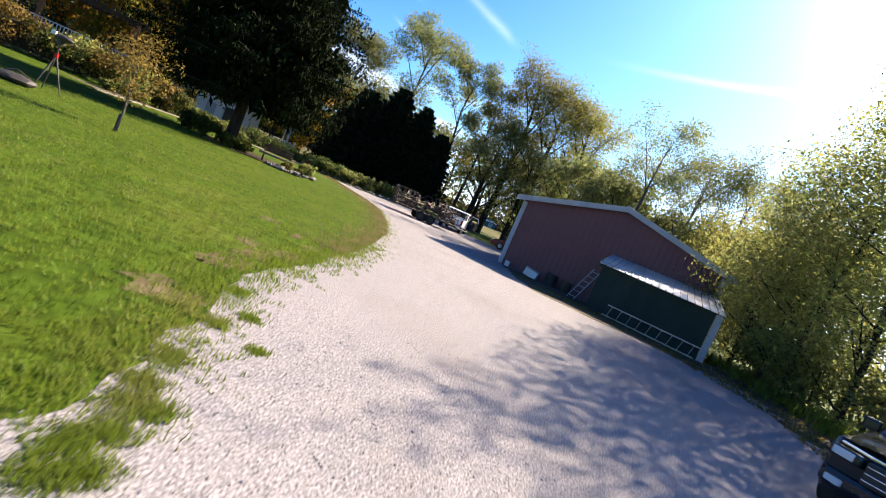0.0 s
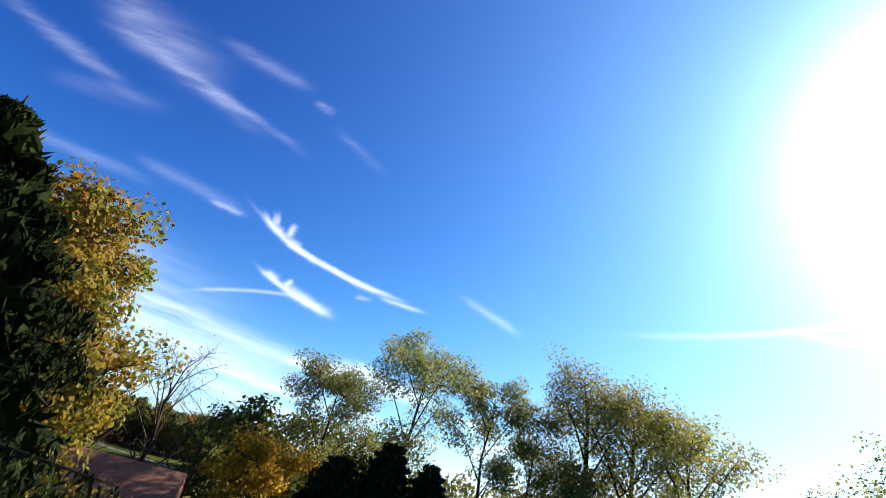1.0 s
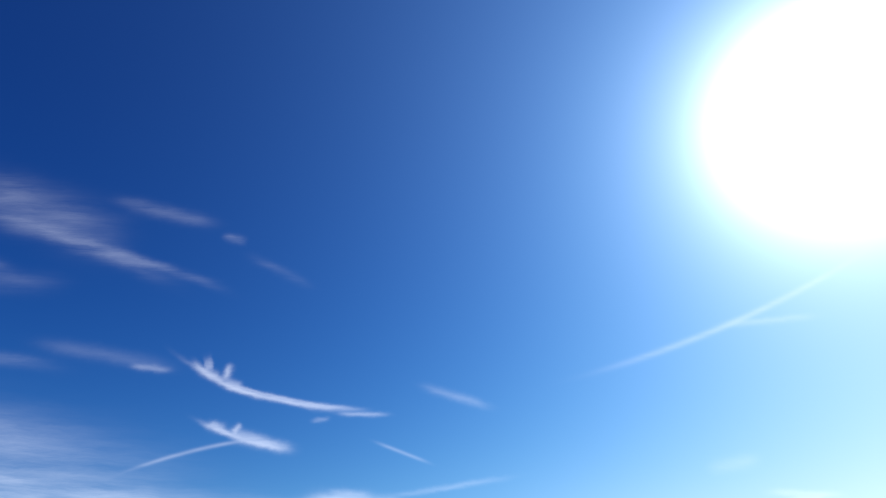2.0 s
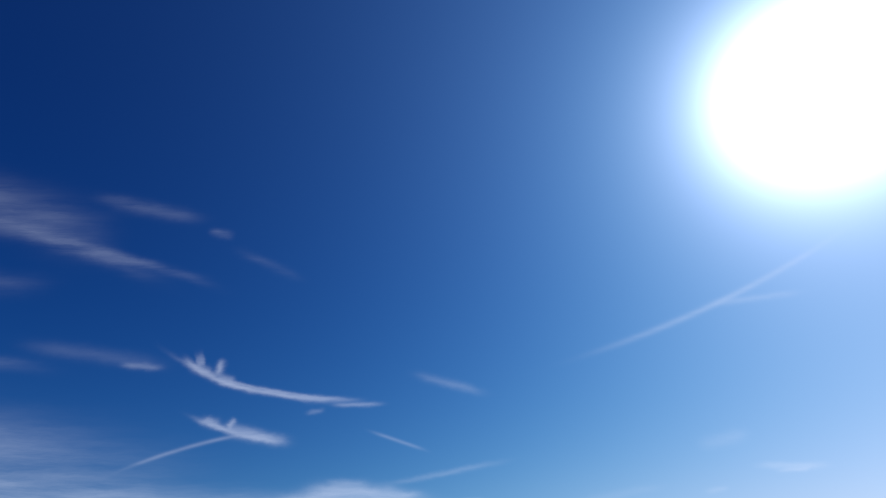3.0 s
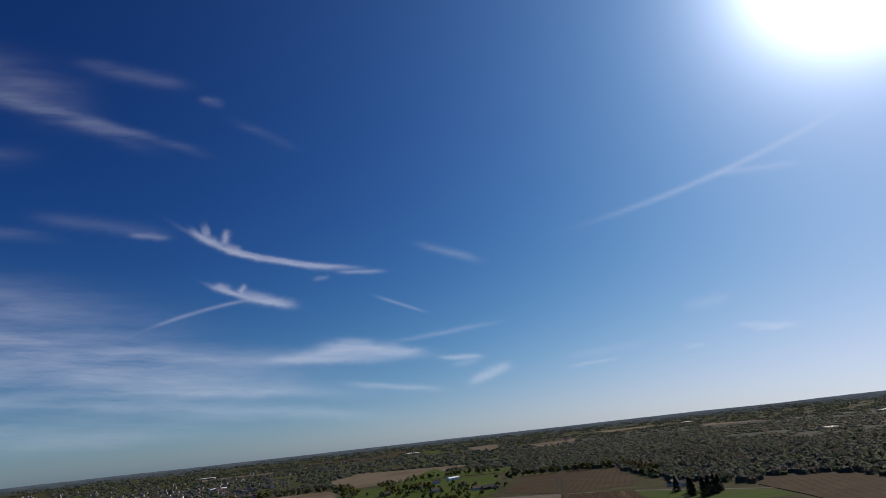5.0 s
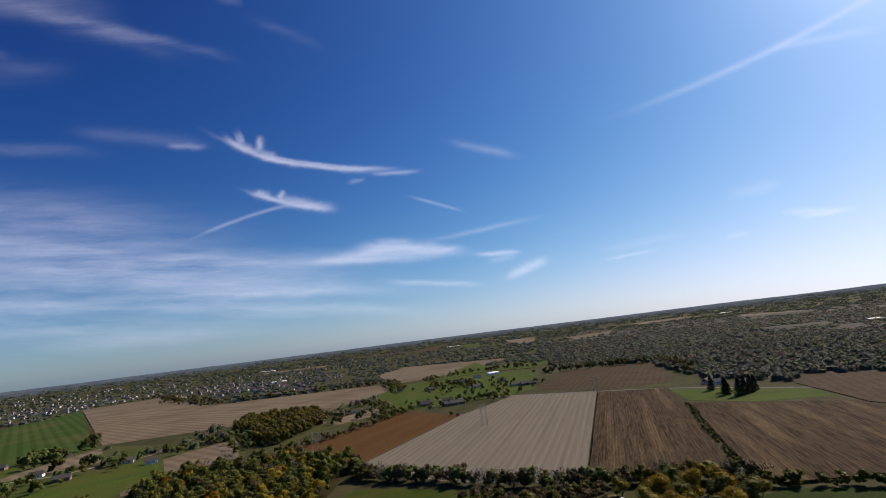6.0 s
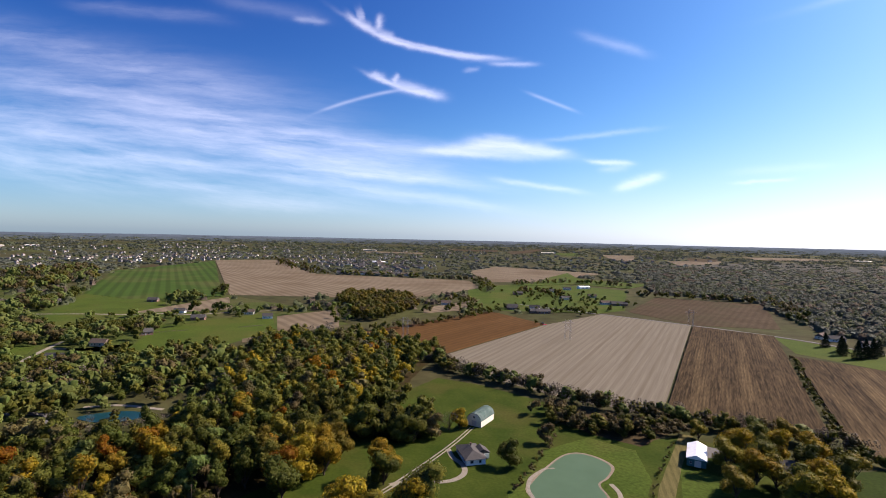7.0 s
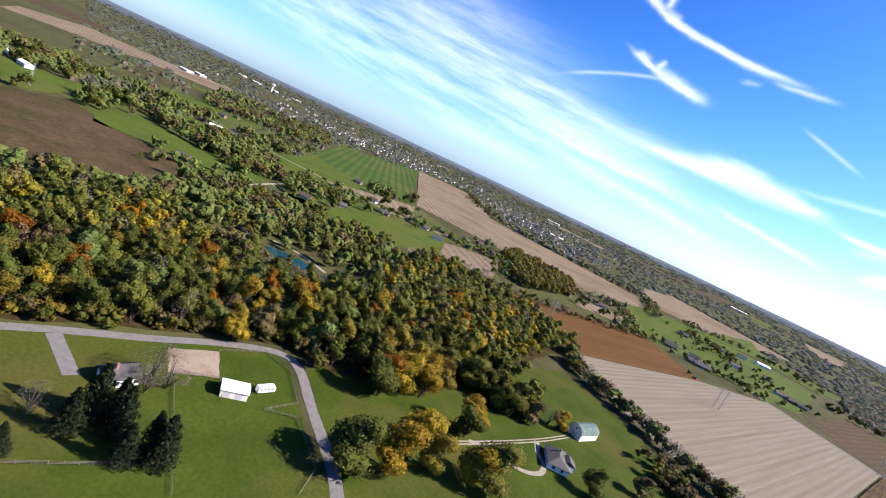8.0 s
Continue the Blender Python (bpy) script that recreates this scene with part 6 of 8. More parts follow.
for k in range(74):
    x, y = EDGE[int(k * len(EDGE) / 74)]
    inn = rs.random() ** 1.2 * 1.3
    ob = part("rock", rock_mesh[k % 5], None, None, m=pose(x - inn * 0.7, y + inn * 0.25 + rs.uniform(-0.1, 0.1), 0.12 + 0.04 * rs.random(), rs.uniform(-20, 20), rs.uniform(-20, 20), rs.uniform(0, 360)) @ Matrix.Diagonal((rs.uniform(0.55, 1.5), rs.uniform(0.55, 1.4), rs.uniform(0.6, 1.3), 1)))
    tagged(ob, "rounded pale field stone edging the bed", "rock", "rocks round the bed")


def shrub(name, label, x, y, high, wide, count, leaf, foliage, seed, group="", category="shrub"):
    return stand(name, label, category, broadleaf(seed, high, wide, 0.04, count, leaf, 9, 4, 0.03, wide * 0.42, 0, 0, 4), M_BARK, foliage, at(x, y, seed * 40), group)


for k, (x, y, h, w) in enumerate([(-8.7, 28.3, 0.75, 0.3), (-9.15, 26.0, 0.45, 0.28), (-8.9, 27.2, 0.35, 0.22), (-9.2, 28.9, 0.6, 0.28)]):
    shrub("bed_plant", "leafy garden plant among the rocks", x, y, h, w, 420, 0.12, (L_BUSH, L_YELLOW, L_FLOWER, L_BUSH)[k], 120 + k, "plants in the bed", "plant")
for k, (x, y, h, w) in enumerate([(-13.6, 25.6, 0.8, 0.6), (-14.8, 26.4, 0.7, 0.6), (-12.4, 25.6, 0.6, 0.45), (-15.6, 28, 0.8, 0.6), (-12.2, 27.4, 0.5, 0.4), (-11.9, 26.4, 0.45, 0.35)]):
    shrub("hosta_clump", "dark low leafy clump in the spruce's shade", x, y, h, w, 520, 0.2, L_GREEN, 130 + k, "clumps under the spruce", "plant")
for k, (x, y, h) in enumerate([(-32, 29.6, 2.2), (-30.3, 31.2, 2.4), (-28.8, 32.5, 2.0), (-27.5, 33.6, 2.3), (-26.3, 34.4, 2.1), (-25.1, 34.9, 2.2), (-24.0, 35.4, 2.0), (-22.9, 35.9, 1.8), (-22.0, 36.6, 1.5)]):
    shrub("deck_shrub", "bushy tan and green shrub below the deck", x + 0.9, y - 1.0, h, h * 0.55, 1100, 0.19, (L_BUSH, L_TAN, L_FLOWER)[k % 3], 160 + k, "shrubs below the deck")
for k in range(16):
    rs = random.Random(400 + k)
    x, y = 11.4 + 1.7 * rs.random() + 0.09 * k, 6.5 + k * 0.95
    big = rs.uniform(1.3, 2.4)
    shrub("thicket_shrub", "low tangled shrub at the thicket's foot", x, y, big, big * 0.55, 900, 0.15, (L_BUSH, L_LOCUST)[k % 2], 400 + k, "shrubs at the thicket's foot")
BORDER = rounded([(-22.2, 29.5), (-22.4, 33), (-21.9, 36.9), (-20.6, 39.4), (-19.0, 42.2), (-17.7, 44.9), (-15.4, 46.6), (-13.2, 45.0), (-11.3, 44.0), (-9.8, 45.0), (-8.6, 46.5), (-7.6, 48.6), (-6.9, 51)], steps=4)
for k, (x, y) in enumerate(BORDER):
    rs = random.Random(200 + k)
    big = rs.uniform(0.5, 1.25)
    shrub("border_shrub", "mixed garden shrub with fading flowers" if k % 3 else "dark rounded shrub in the flower border", x + rs.uniform(-0.5, 0.5), y + rs.uniform(0, 1.2), big, big * 0.7, 560, 0.15,
          (L_BUSH, L_SAGE, L_FLOWER)[k % 3], 200 + k, "shrubs of the flower border")

# farmhouse behind the garden


def gable_house(name, label, m, w, d, eave, ridge, wall, roof, over=0.4, windows=(), doors=(), chimney=None, category="house", hip=False, garage=()):
    """House with ridge along local x. windows: (side, place, height, width, tall) with side f, b, l or r."""
    t = thing(name, label, category, m)
    part("wall", slab(((0, d / 2 - 0.1, eave / 2), (w, 0.2, eave))), wall, t)
    part("wall", slab(((0, -d / 2 + 0.1, eave / 2), (w, 0.2, eave))), wall, t)
    for s in (-1, 1):
        if hip:
            part("wall", slab(((s * (w / 2 - 0.1), 0, eave / 2), (0.2, d - 0.4, eave))), wall, t)
        else:
            part("wall", prism([(-d / 2 + 0.2, 0), (d / 2 - 0.2, 0), (d / 2 - 0.2, eave), (0, ridge - 0.12), (-d / 2 + 0.2, eave)], s * (w / 2 - 0.2), s * w / 2, "x"), wall, t)
    bm = bmesh.new()
    a, b, e = w / 2 + over, d / 2 + over, eave - 0.05
    r = w / 2 - d / 2 if hip else w / 2 + over
    pts = [(-a, -b, e), (a, -b, e), (a, b, e), (-a, b, e), (-r, 0, ridge), (r, 0, ridge)]
    vs = [bm.verts.new(p) for p in pts]
    lo = [bm.verts.new((p[0], p[1], p[2] - 0.18)) for p in pts[:4]]
    for f in ((0, 1, 5, 4), (2, 3, 4, 5)):
        bm.faces.new([vs[i] for i in f])
    bm.faces.new((vs[1], vs[2], vs[5])), bm.faces.new((vs[3], vs[0], vs[4]))
    for i in range(4):
        j = (i + 1) % 4
        bm.faces.new((lo[i], lo[j], vs[j], vs[i]))
    bm.faces.new(lo[::-1])
    rf = part("roof", bm, roof, t)
    if chimney:
        part("chimney", slab(((chimney[0], chimney[1], (ridge + eave) / 2 + 0.6), (0.7, 0.7, ridge - eave + 1.2)), bevel=0.02), M_BRICK, rf)
    for side, u, z, ww, hh in windows:
        x, y, turn = {"f": (u, -d / 2, 0), "b": (u, d / 2, 180), "l": (-w / 2, u, -90), "r": (w / 2, u, 90)}[side]
        mm = pose(x, y, z, 0, 0, turn)
        win = part("window", slab(((0, -0.03, hh / 2 + 0.05), (ww + 0.2, 0.06, 0.1)), ((0, -0.03, -hh / 2 - 0.05), (ww + 0.2, 0.06, 0.1)), ((-ww / 2 - 0.05, -0.03, 0), (0.1, 0.06, hh)), ((ww / 2 + 0.05, -0.03, 0), (0.1, 0.06, hh))), M_TRIM, t, m=mm)
        part("pane", slab(((0, -0.012, 0), (ww, 0.02, hh))), M_GLASS, win)
    for side, u, ww, hh in doors:
        x, y, turn = {"f": (u, -d / 2, 0), "b": (u, d / 2, 180), "l": (-w / 2, u, -90), "r": (w / 2, u, 90)}[side]
        part("door", slab(((0, -0.03, hh / 2), (ww, 0.06, hh)), bevel=0.01), M_TRIM, t, m=pose(x, y, 0.02, 0, 0, turn))
    return t


gable_house("farmhouse", "white-sided farmhouse with a brown shingle roof", pose(-32.0, 55.5, 0, 0, 0, 27), 14, 8.5, 4.4, 7.4, M_SIDING, M_BROWNROOF, 0.5,
            [("f", -4.5, 1.5, 1.1, 1.4), ("f", 0.0, 1.5, 1.1, 1.4), ("f", 4.0, 1.5, 1.1, 1.4), ("r", 0, 1.5, 1.2, 1.4), ("r", 0, 5.2, 0.9, 1.2), ("f", -4.5, 3.7, 1.0, 1.0), ("f", 4.0, 3.7, 1.0, 1.0)], [("f", 2.1, 0.95, 2.05)], (-3, 1))
porch = thing("porch", "shaded porch with white posts and a brown roof", "porch", pose(-22.6, 54.6, 0, 0, 0, 27))
part("roof", prism([(-2.2, 2.75), (2.2, 3.2), (2.2, 3.35), (-2.2, 2.9)], -2.4, 2.4, "y"), M_BROWNROOF, porch)
for s in (-1, 1):
    part("post", slab(((2.0 * -1, s * 2.1, 1.38), (0.16, 0.16, 2.76)), bevel=0.01), M_TRIM, porch)
    part("post", slab(((2.0, s * 2.1, 1.7), (0.16, 0.16, 3.4)), bevel=0.01), M_TRIM, porch)
part("deck", slab(((0, 0, 0.15), (4.4, 4.8, 0.3))), M_WOOD, porch)


def picket_fence(name, label, a, b, high, step, mat, group=""):
    a, b = Vector((*a, 0)), Vector((*b, 0))
    n = max(2, int((b - a).length / step))
    turn = math.degrees(math.atan2(b.y - a.y, b.x - a.x))
    t = thing(name, label, "fence", pose(a.x, a.y, 0.03, 0, 0, turn), group)
    ln = (b - a).length
    slat = bpy.data.meshes.new("picket")
    bm = slab(((0, 0, high / 2), (step * 0.5, 0.03, high)))
    bm.to_mesh(slat)
    bm.free()
    for k in range(n):
        part("picket", slat, mat, t, m=pose(k * ln / n + step / 2, 0.02, 0.05))
    for z in (0.3, high * 0.82):
        part("rail", slab(((ln / 2, 0.06, z), (ln, 0.04, 0.09))), mat, t)
    for k in range(int(ln / 2) + 1):
        part("post", slab(((min(k * 2.0, ln), 0.1, high * 0.55), (0.1, 0.1, high * 1.1)), bevel=0.01), mat, t)
    return t


picket_fence("picket_fence", "white picket fence in front of the porch", (-20.9, 51.8), (-18.6, 53.1), 1.25, 0.16, M_TRIM)
pot = thing("flower_pot", "brown clay pot at the end of the path", "pot", pose(-14.3, 45.35, 0.07))
bm = bmesh.new()
bmesh.ops.create_cone(bm, cap_ends=True, segments=18, radius1=0.17, radius2=0.26, depth=0.42, matrix=Matrix.Translation((0, 0, 0.21)))
part("body", bm, M_TERRACOTTA, pot)
bm = bmesh.new()
bmesh.ops.create_cone(bm, cap_ends=True, segments=18, radius1=0.29, radius2=0.3, depth=0.07, matrix=Matrix.Translation((0, 0, 0.43)))
part("rim", bm, M_TERRACOTTA, pot)
part("soil", rods(((0, 0, 0.44), (0, 0, 0.475), 0.25), sides=14), M_MULCH, pot)
rs = random.Random(31)
STONES = rounded([(-9.6, 43.2), (-8.5, 44.4), (-7.3, 45.9), (-6.6, 47.6)], steps=6)
for k, (x, y) in enumerate(STONES):
    tagged(part("rock", rock_mesh[k % 5], None, None, m=pose(x + rs.uniform(-0.2, 0.2), y + rs.uniform(-0.15, 0.25), 0.1, rs.uniform(-20, 20), rs.uniform(-20, 20), rs.uniform(0, 360)) @ Matrix.Diagonal((*[rs.uniform(0.8, 1.7)] * 3, 1))), "pale field stone edging the flower border", "rock", "rocks of the flower border")
deck = thing("raised_deck", "raised timber deck behind the flower border", "deck", pose(-29.1, 34.5, 0.25, 0, 0, 41))
part("platform", slab(((0, 0, 1.3), (7.0, 4.6, 0.16)), bevel=0.02), M_WOOD, deck)
for x in (-3.2, -1.1, 1.1, 3.2):
    for y in (-2.1, 2.1):
        part("post", slab(((x, y, 0.5), (0.14, 0.14, 1.5))), M_DARKWOOD, deck)
part("skirt", slab(((0, -2.2, 0.62), (6.9, 0.04, 1.2))), M_DARKWOOD, deck)
rail_ = part("railing", slab(((0, -2.24, 2.32), (7.0, 0.09, 0.07)), ((0, -2.24, 1.48), (7.0, 0.07, 0.06))), M_TRIM, deck, "white deck railing")
for k in range(36):
    part("baluster", slab(((-3.4 + k * 0.194, -2.24, 1.9), (0.07, 0.05, 0.8))), M_TRIM, rail_)
perg = thing("pergola", "stained timber pergola with dark roof slats", "pergola", pose(-28.6, 34.9, 1.63, 0, 0, 41))
for x in (-2.6, 2.6):
    for y in (-1.6, 1.6):
        part("post", slab(((x, y, 1.55), (0.22, 0.22, 3.1)), bevel=0.015), M_REDWOOD, perg)
for y in (-1.6, 1.6):
    part("beam", slab(((0, y, 3.2), (6.4, 0.12, 0.26)), bevel=0.01), M_DARKWOOD, perg)
for k in range(15):
    part("roof_slat", slab(((-3.0 + k * 0.43, 0, 3.42), (0.1, 4.4, 0.18)), bevel=0.008), M_DARKWOOD, perg)

# tripod on the lawn; the dark lump beside it stands in for cables and shadow
tri = thing("tripod", "camera tripod standing on the lawn", "tripod", pose(-13.4, 15.6, 0.03))
for k in range(3):
    a = k * 2.094 + 0.4
    leg = part("leg", rods(((math.cos(a) * 0.42, math.sin(a) * 0.42, 0), (0, 0, 1.15), 0.018), ((math.cos(a) * 0.24, math.sin(a) * 0.24, 0.5), (0, 0, 1.18), 0.026)), M_DARKMETAL, tri)
part("collar", rods(((0, 0, 1.1), (0, 0, 1.24), 0.06)), M_TAIL, tri, "red collar")
part("column", rods(((0, 0, 1.2), (0, 0, 1.5), 0.025)), M_DARKMETAL, tri)
part("head", slab(((0, 0, 1.6), (0.16, 0.22, 0.18)), bevel=0.03), M_DARKMETAL, tri)
part("dish", ball((0.06, 0, 1.74), (0.3, 0.2, 0.1), 3), M_DARKMETAL, tri, "dark shallow dish")
part("receiver", slab(((-0.16, -0.16, 1.8), (0.16, 0.08, 0.12)), bevel=0.02), M_SIDING, tri, "small white receiver box")
bag = thing("equipment_bag", "dark lump on the grass standing in for cables and shadow", "bag", pose(-13.2, 14.3, 0.03, 0, 0, 30))
part("body", ball((0, 0, 0.14), (0.55, 0.32, 0.16), 2, 0.25, 3), M_DARKMETAL, bag)
part("strap", rods(((-0.3, 0, 0.28), (0, 0.05, 0.4), 0.02), ((0, 0.05, 0.4), (0.3, 0, 0.28), 0.02)), M_DARKMETAL, bag)

# grass tufts, weeds and loose stones
rng = np.random.default_rng(3)


def tufts(name, X, Y, blades, high, mat, label, z=0.03):
    n = len(X)
    C = np.stack([np.repeat(X, blades), np.repeat(Y, blades), np.full(n * blades, z)], 1)
    C[:, :2] += rng.normal(0, 0.035, (n * blades, 2))
    a = rng.uniform(0, 2 * math.pi, n * blades)
    h = high * rng.uniform(0.5, 1.3, n * blades)
    side = np.stack([np.cos(a), np.sin(a), 0 * a], 1) * (0.003 + 0.055 * h[:, None])
    tip = C + np.stack([np.sin(a) * h * rng.uniform(-0.7, 0.7, len(a)), np.cos(a) * h * rng.uniform(-0.7, 0.7, len(a)), h], 1)
    V = np.stack([C - side, C + side, tip], 1).reshape(-1, 3)
    tagged(part(name, raw_mesh(name, V, np.arange(len(V)).reshape(-1, 3)), mat), label, "grass", kind="stuff")


lx, ly = rng.uniform(-16, 0, 85000), rng.uniform(-1, 30, 85000)
keep = np.array([not inside(DRIVE, x, y) and rng.random() < min(1.0, 7.0 / (1 + (x * x + y * y) ** 0.5)) for x, y in zip(lx, ly)])
tufts("grass", lx[keep], ly[keep], 4, 0.05, M_BLADE, "short green grass blades of the lawn")
ex, ey = [], []
for (x0, y0), (x1, y1) in zip(DRIVE_LEFT, DRIVE_LEFT[1:]):
    k = int(math.dist((x0, y0), (x1, y1)) * (210 if 0 < y1 < 14 else 40))
    t_ = rng.random(k)
    ex += list(x0 + (x1 - x0) * t_ + rng.normal(-0.04, 0.26, k))
    ey += list(y0 + (y1 - y0) * t_ + rng.normal(0.0, 0.15, k))
tufts("edge_grass", np.array(ex), np.array(ey), 6, 0.05, M_BLADE, "ragged grass creeping into the gravel's edge", 0.035)
dx, dy = [], []
for (x0, y0), (x1, y1) in zip(DRIVE_LEFT[9:], DRIVE_LEFT[10:17]):
    k = int(math.dist((x0, y0), (x1, y1)) * 90)
    t_ = rng.random(k)
    off = rng.exponential(0.28, k)
    dx += list(x0 + (x1 - x0) * t_ - off * 0.9)
    dy += list(y0 + (y1 - y0) * t_ - off * 0.35)
tufts("verge_grass", np.array(dx), np.array(dy), 5, 0.09, M_DRYBLADE, "dry tan grass tufts along the drive's edge", 0.04)
wx, wy = [], []
for cx, cy, r in [(-1.12, 2.28, 0.12), (-1.2, 2.56, 0.14), (-1.22, 2.12, 0.13), (-1.0, 2.0, 0.1), (-1.35, 4.42, 0.07), (-1.12, 1.88, 0.12), (-1.07, 2.58, 0.08), (-1.03, 3.82, 0.05), (-1.38, 3.2, 0.12), (-1.5, 4.0, 0.1), (-1.75, 5.0, 0.12), (-1.3, 2.8, 0.1)]:
    k = int(1200 * r)
    wx += list(rng.normal(cx, r * 0.55, k))
    wy += list(rng.normal(cy, r * 0.55, k))
tufts("gravel_weeds", np.array(wx), np.array(wy), 5, 0.035, M_BLADE, "small weed tufts growing through gravel", 0.036)
sx, sy = rng.uniform(-3, 8, 30000), 0.3 + rng.random(30000) ** 1.6 * 12
ok = np.array([inside(DRIVE, x, y) for x, y in zip(sx, sy)])
sx, sy = sx[ok][:8000], sy[ok][:8000]
n = len(sx)
r = rng.uniform(0.005, 0.014, (n, 1))
axes = np.array([(1, 0, 0), (-1, 0, 0), (0, 1, 0), (0, -1, 0), (0, 0, 0.35), (0, 0, -0.6)], float)
jit = axes[None] * rng.uniform(0.6, 1.3, (n, 6, 1)) + rng.normal(0, 0.12, (n, 6, 3))
V = (np.stack([sx, sy, np.full(n, 0.04)], 1)[:, None] + jit * r[:, None]).reshape(-1, 3)
tri_ = np.array([(0, 2, 4), (2, 1, 4), (1, 3, 4), (3, 0, 4), (2, 0, 5), (1, 2, 5), (3, 1, 5), (0, 3, 5)])
F = (np.arange(n)[:, None, None] * 6 + tri_[None]).reshape(-1, 3)
tagged(part("loose_stones", raw_mesh("loose_stones", V, F), M_STONE), "loose pale crushed stones on the drive", "gravel", kind="stuff")
fy = rng.uniform(3.5, 22, 2600)
fx = np.interp(fy, [3.5, 9.4, 12.6, 17.6, 22], [8.0, 8.7, 9.7, 8.6, 4.5]) + np.abs(rng.normal(0, 1.6, 2600)) - 0.5
lv = leaf_quads(np.stack([fx, fy, np.full(2600, 0.065)], 1), 0.085, rng)
tagged(part("fallen_leaves", raw_mesh("fallen_leaves", *lv), L_TAN), "fallen tan leaves in the weeds beside the shed", "leaves", kind="stuff")
lv = np.stack([rng.uniform(11.2, 15, 700), rng.uniform(7, 22, 700)], 1)
tufts("rank_weeds", lv[:, 0], lv[:, 1], 7, 0.4, M_BLADE, "rank weeds at the thicket's foot")

# ---- the country from the air ----
KINDS = [("sage", L_SAGE, 0.08), ("green", L_GREEN, 0.34), ("olive", L_OLIVE, 0.3), ("yellow", L_OCHRE, 0.08), ("gold", L_GOLD, 0.05), ("rust", L_ORANGE, 0.03), ("brown", L_BROWN, 0.09), ("grey", L_GREY, 0.05)]
WORDS = {"green": "dull green", "olive": "olive green", "yellow": "yellowing", "gold": "golden yellow", "rust": "orange-red", "brown": "brown-leaved", "grey": "bare grey", "sage": "pale sage-green"}
protos, shapes = {}, {}
for i, (key, leaf_mat, share) in enumerate(KINDS):
    for j in range(2):
        thin = key == "grey"
        made = round_tree(300 + 10 * i + j, 15.0 + 2.5 * j, 5.0 - 0.5 * j, 1000 if not thin else 520, 0.64 if not thin else 0.36, 0.06, lobes=12, order=1.5, core=0 if thin else 2, fat=1.14)
        shapes[key, j] = round_tree(300 + 10 * i + j, 14.5 + 2.5 * j, 5.0 - 0.5 * j, 330 if not thin else 240, 1.0 if not thin else 0.6, 0.1, lobes=6, order=1.5, core=0 if thin else 2, fat=1.2)
        protos[key, j] = stand("wood_tree", WORDS[key] + " tree at the edge of the wood", "tree", made, M_TRUNK_FAR, leaf_mat, at(-186 - 3 * i, 30 + 11 * j + 5 * i), "trees of the wood")
rw = random.Random(21)


def some_kind(x, y, r):
    """Colours come in patches."""
    n = noise.noise(Vector((x / 38, y / 38, 1.5)))
    if n > 0.3 and r.random() < 0.36:
        return r.choice(("gold", "yellow", "olive", "rust" if r.random() < 0.4 else "olive"))
    if n < -0.28 and r.random() < 0.5:
        return r.choice(("green", "green", "grey", "brown"))
    u = r.random()
    for key, _, share in KINDS:
        u -= share
        if u < 0:
            return key
    return "olive"


spots = []
for i in range(-46, -16):
    for j in range(1, 64):
        x, y = i * 8.0 + rw.uniform(-3.2, 3.2), j * 8.0 + rw.uniform(-3.2, 3.2)
        toward, across = (x + 277) * 0.836 - (y - 248) * 0.55, (x + 277) * 0.55 + (y - 248) * 0.836
        if -14 < toward < 46 and abs(across) < 13:
            continue
        if inside(WOOD, x, y):
            spots.append((x, y))
spots.sort(key=lambda p: math.hypot(p[0] + 60, p[1] - 150))
near_count = 270
for x, y in spots[:near_count]:
    place(protos[some_kind(x, y, rw), rw.randrange(2)], x, y, rw.uniform(0, 360), rw.uniform(0.75, 1.25))


def joined(name, items, label, category, mats):
    """Many crowns in one mesh: (corners, faces, material index, x, y, turn, size)."""
    VV, FF, MM, base = [], [], [], 0
    for V, F, k, x, y, turn, size in items:
        c, s = math.cos(turn) * size, math.sin(turn) * size
        W = np.empty_like(V)
        W[:, 0], W[:, 1], W[:, 2] = V[:, 0] * c - V[:, 1] * s + x, V[:, 0] * s + V[:, 1] * c + y, V[:, 2] * size + land(x, y)
        VV.append(W), FF.append(F + base), MM.append(np.full(len(F), k))
        base += len(V)
    me = raw_mesh(name, np.concatenate(VV), np.concatenate(FF))
    for m_ in mats:
        me.materials.append(m_)
    me.polygons.foreach_set("material_index", np.concatenate(MM).astype(np.int32))
    return tagged(part(name, me, None), label, category, kind="stuff")


LEAFMATS = [m_ for _, m_, _ in KINDS]
INDEX = {key: i for i, (key, _, _) in enumerate(KINDS)}
items = []
for x, y in spots[near_count:]:
    key = some_kind(x, y, rw)
    V, F = shapes[key, rw.randrange(2)][1]
    items.append((V, F, INDEX[key], x, y, rw.uniform(0, 6.28), rw.uniform(0.75, 1.28)))
joined("woodland", items, "wide autumn wood of green, yellow and brown trees", "wood", LEAFMATS)

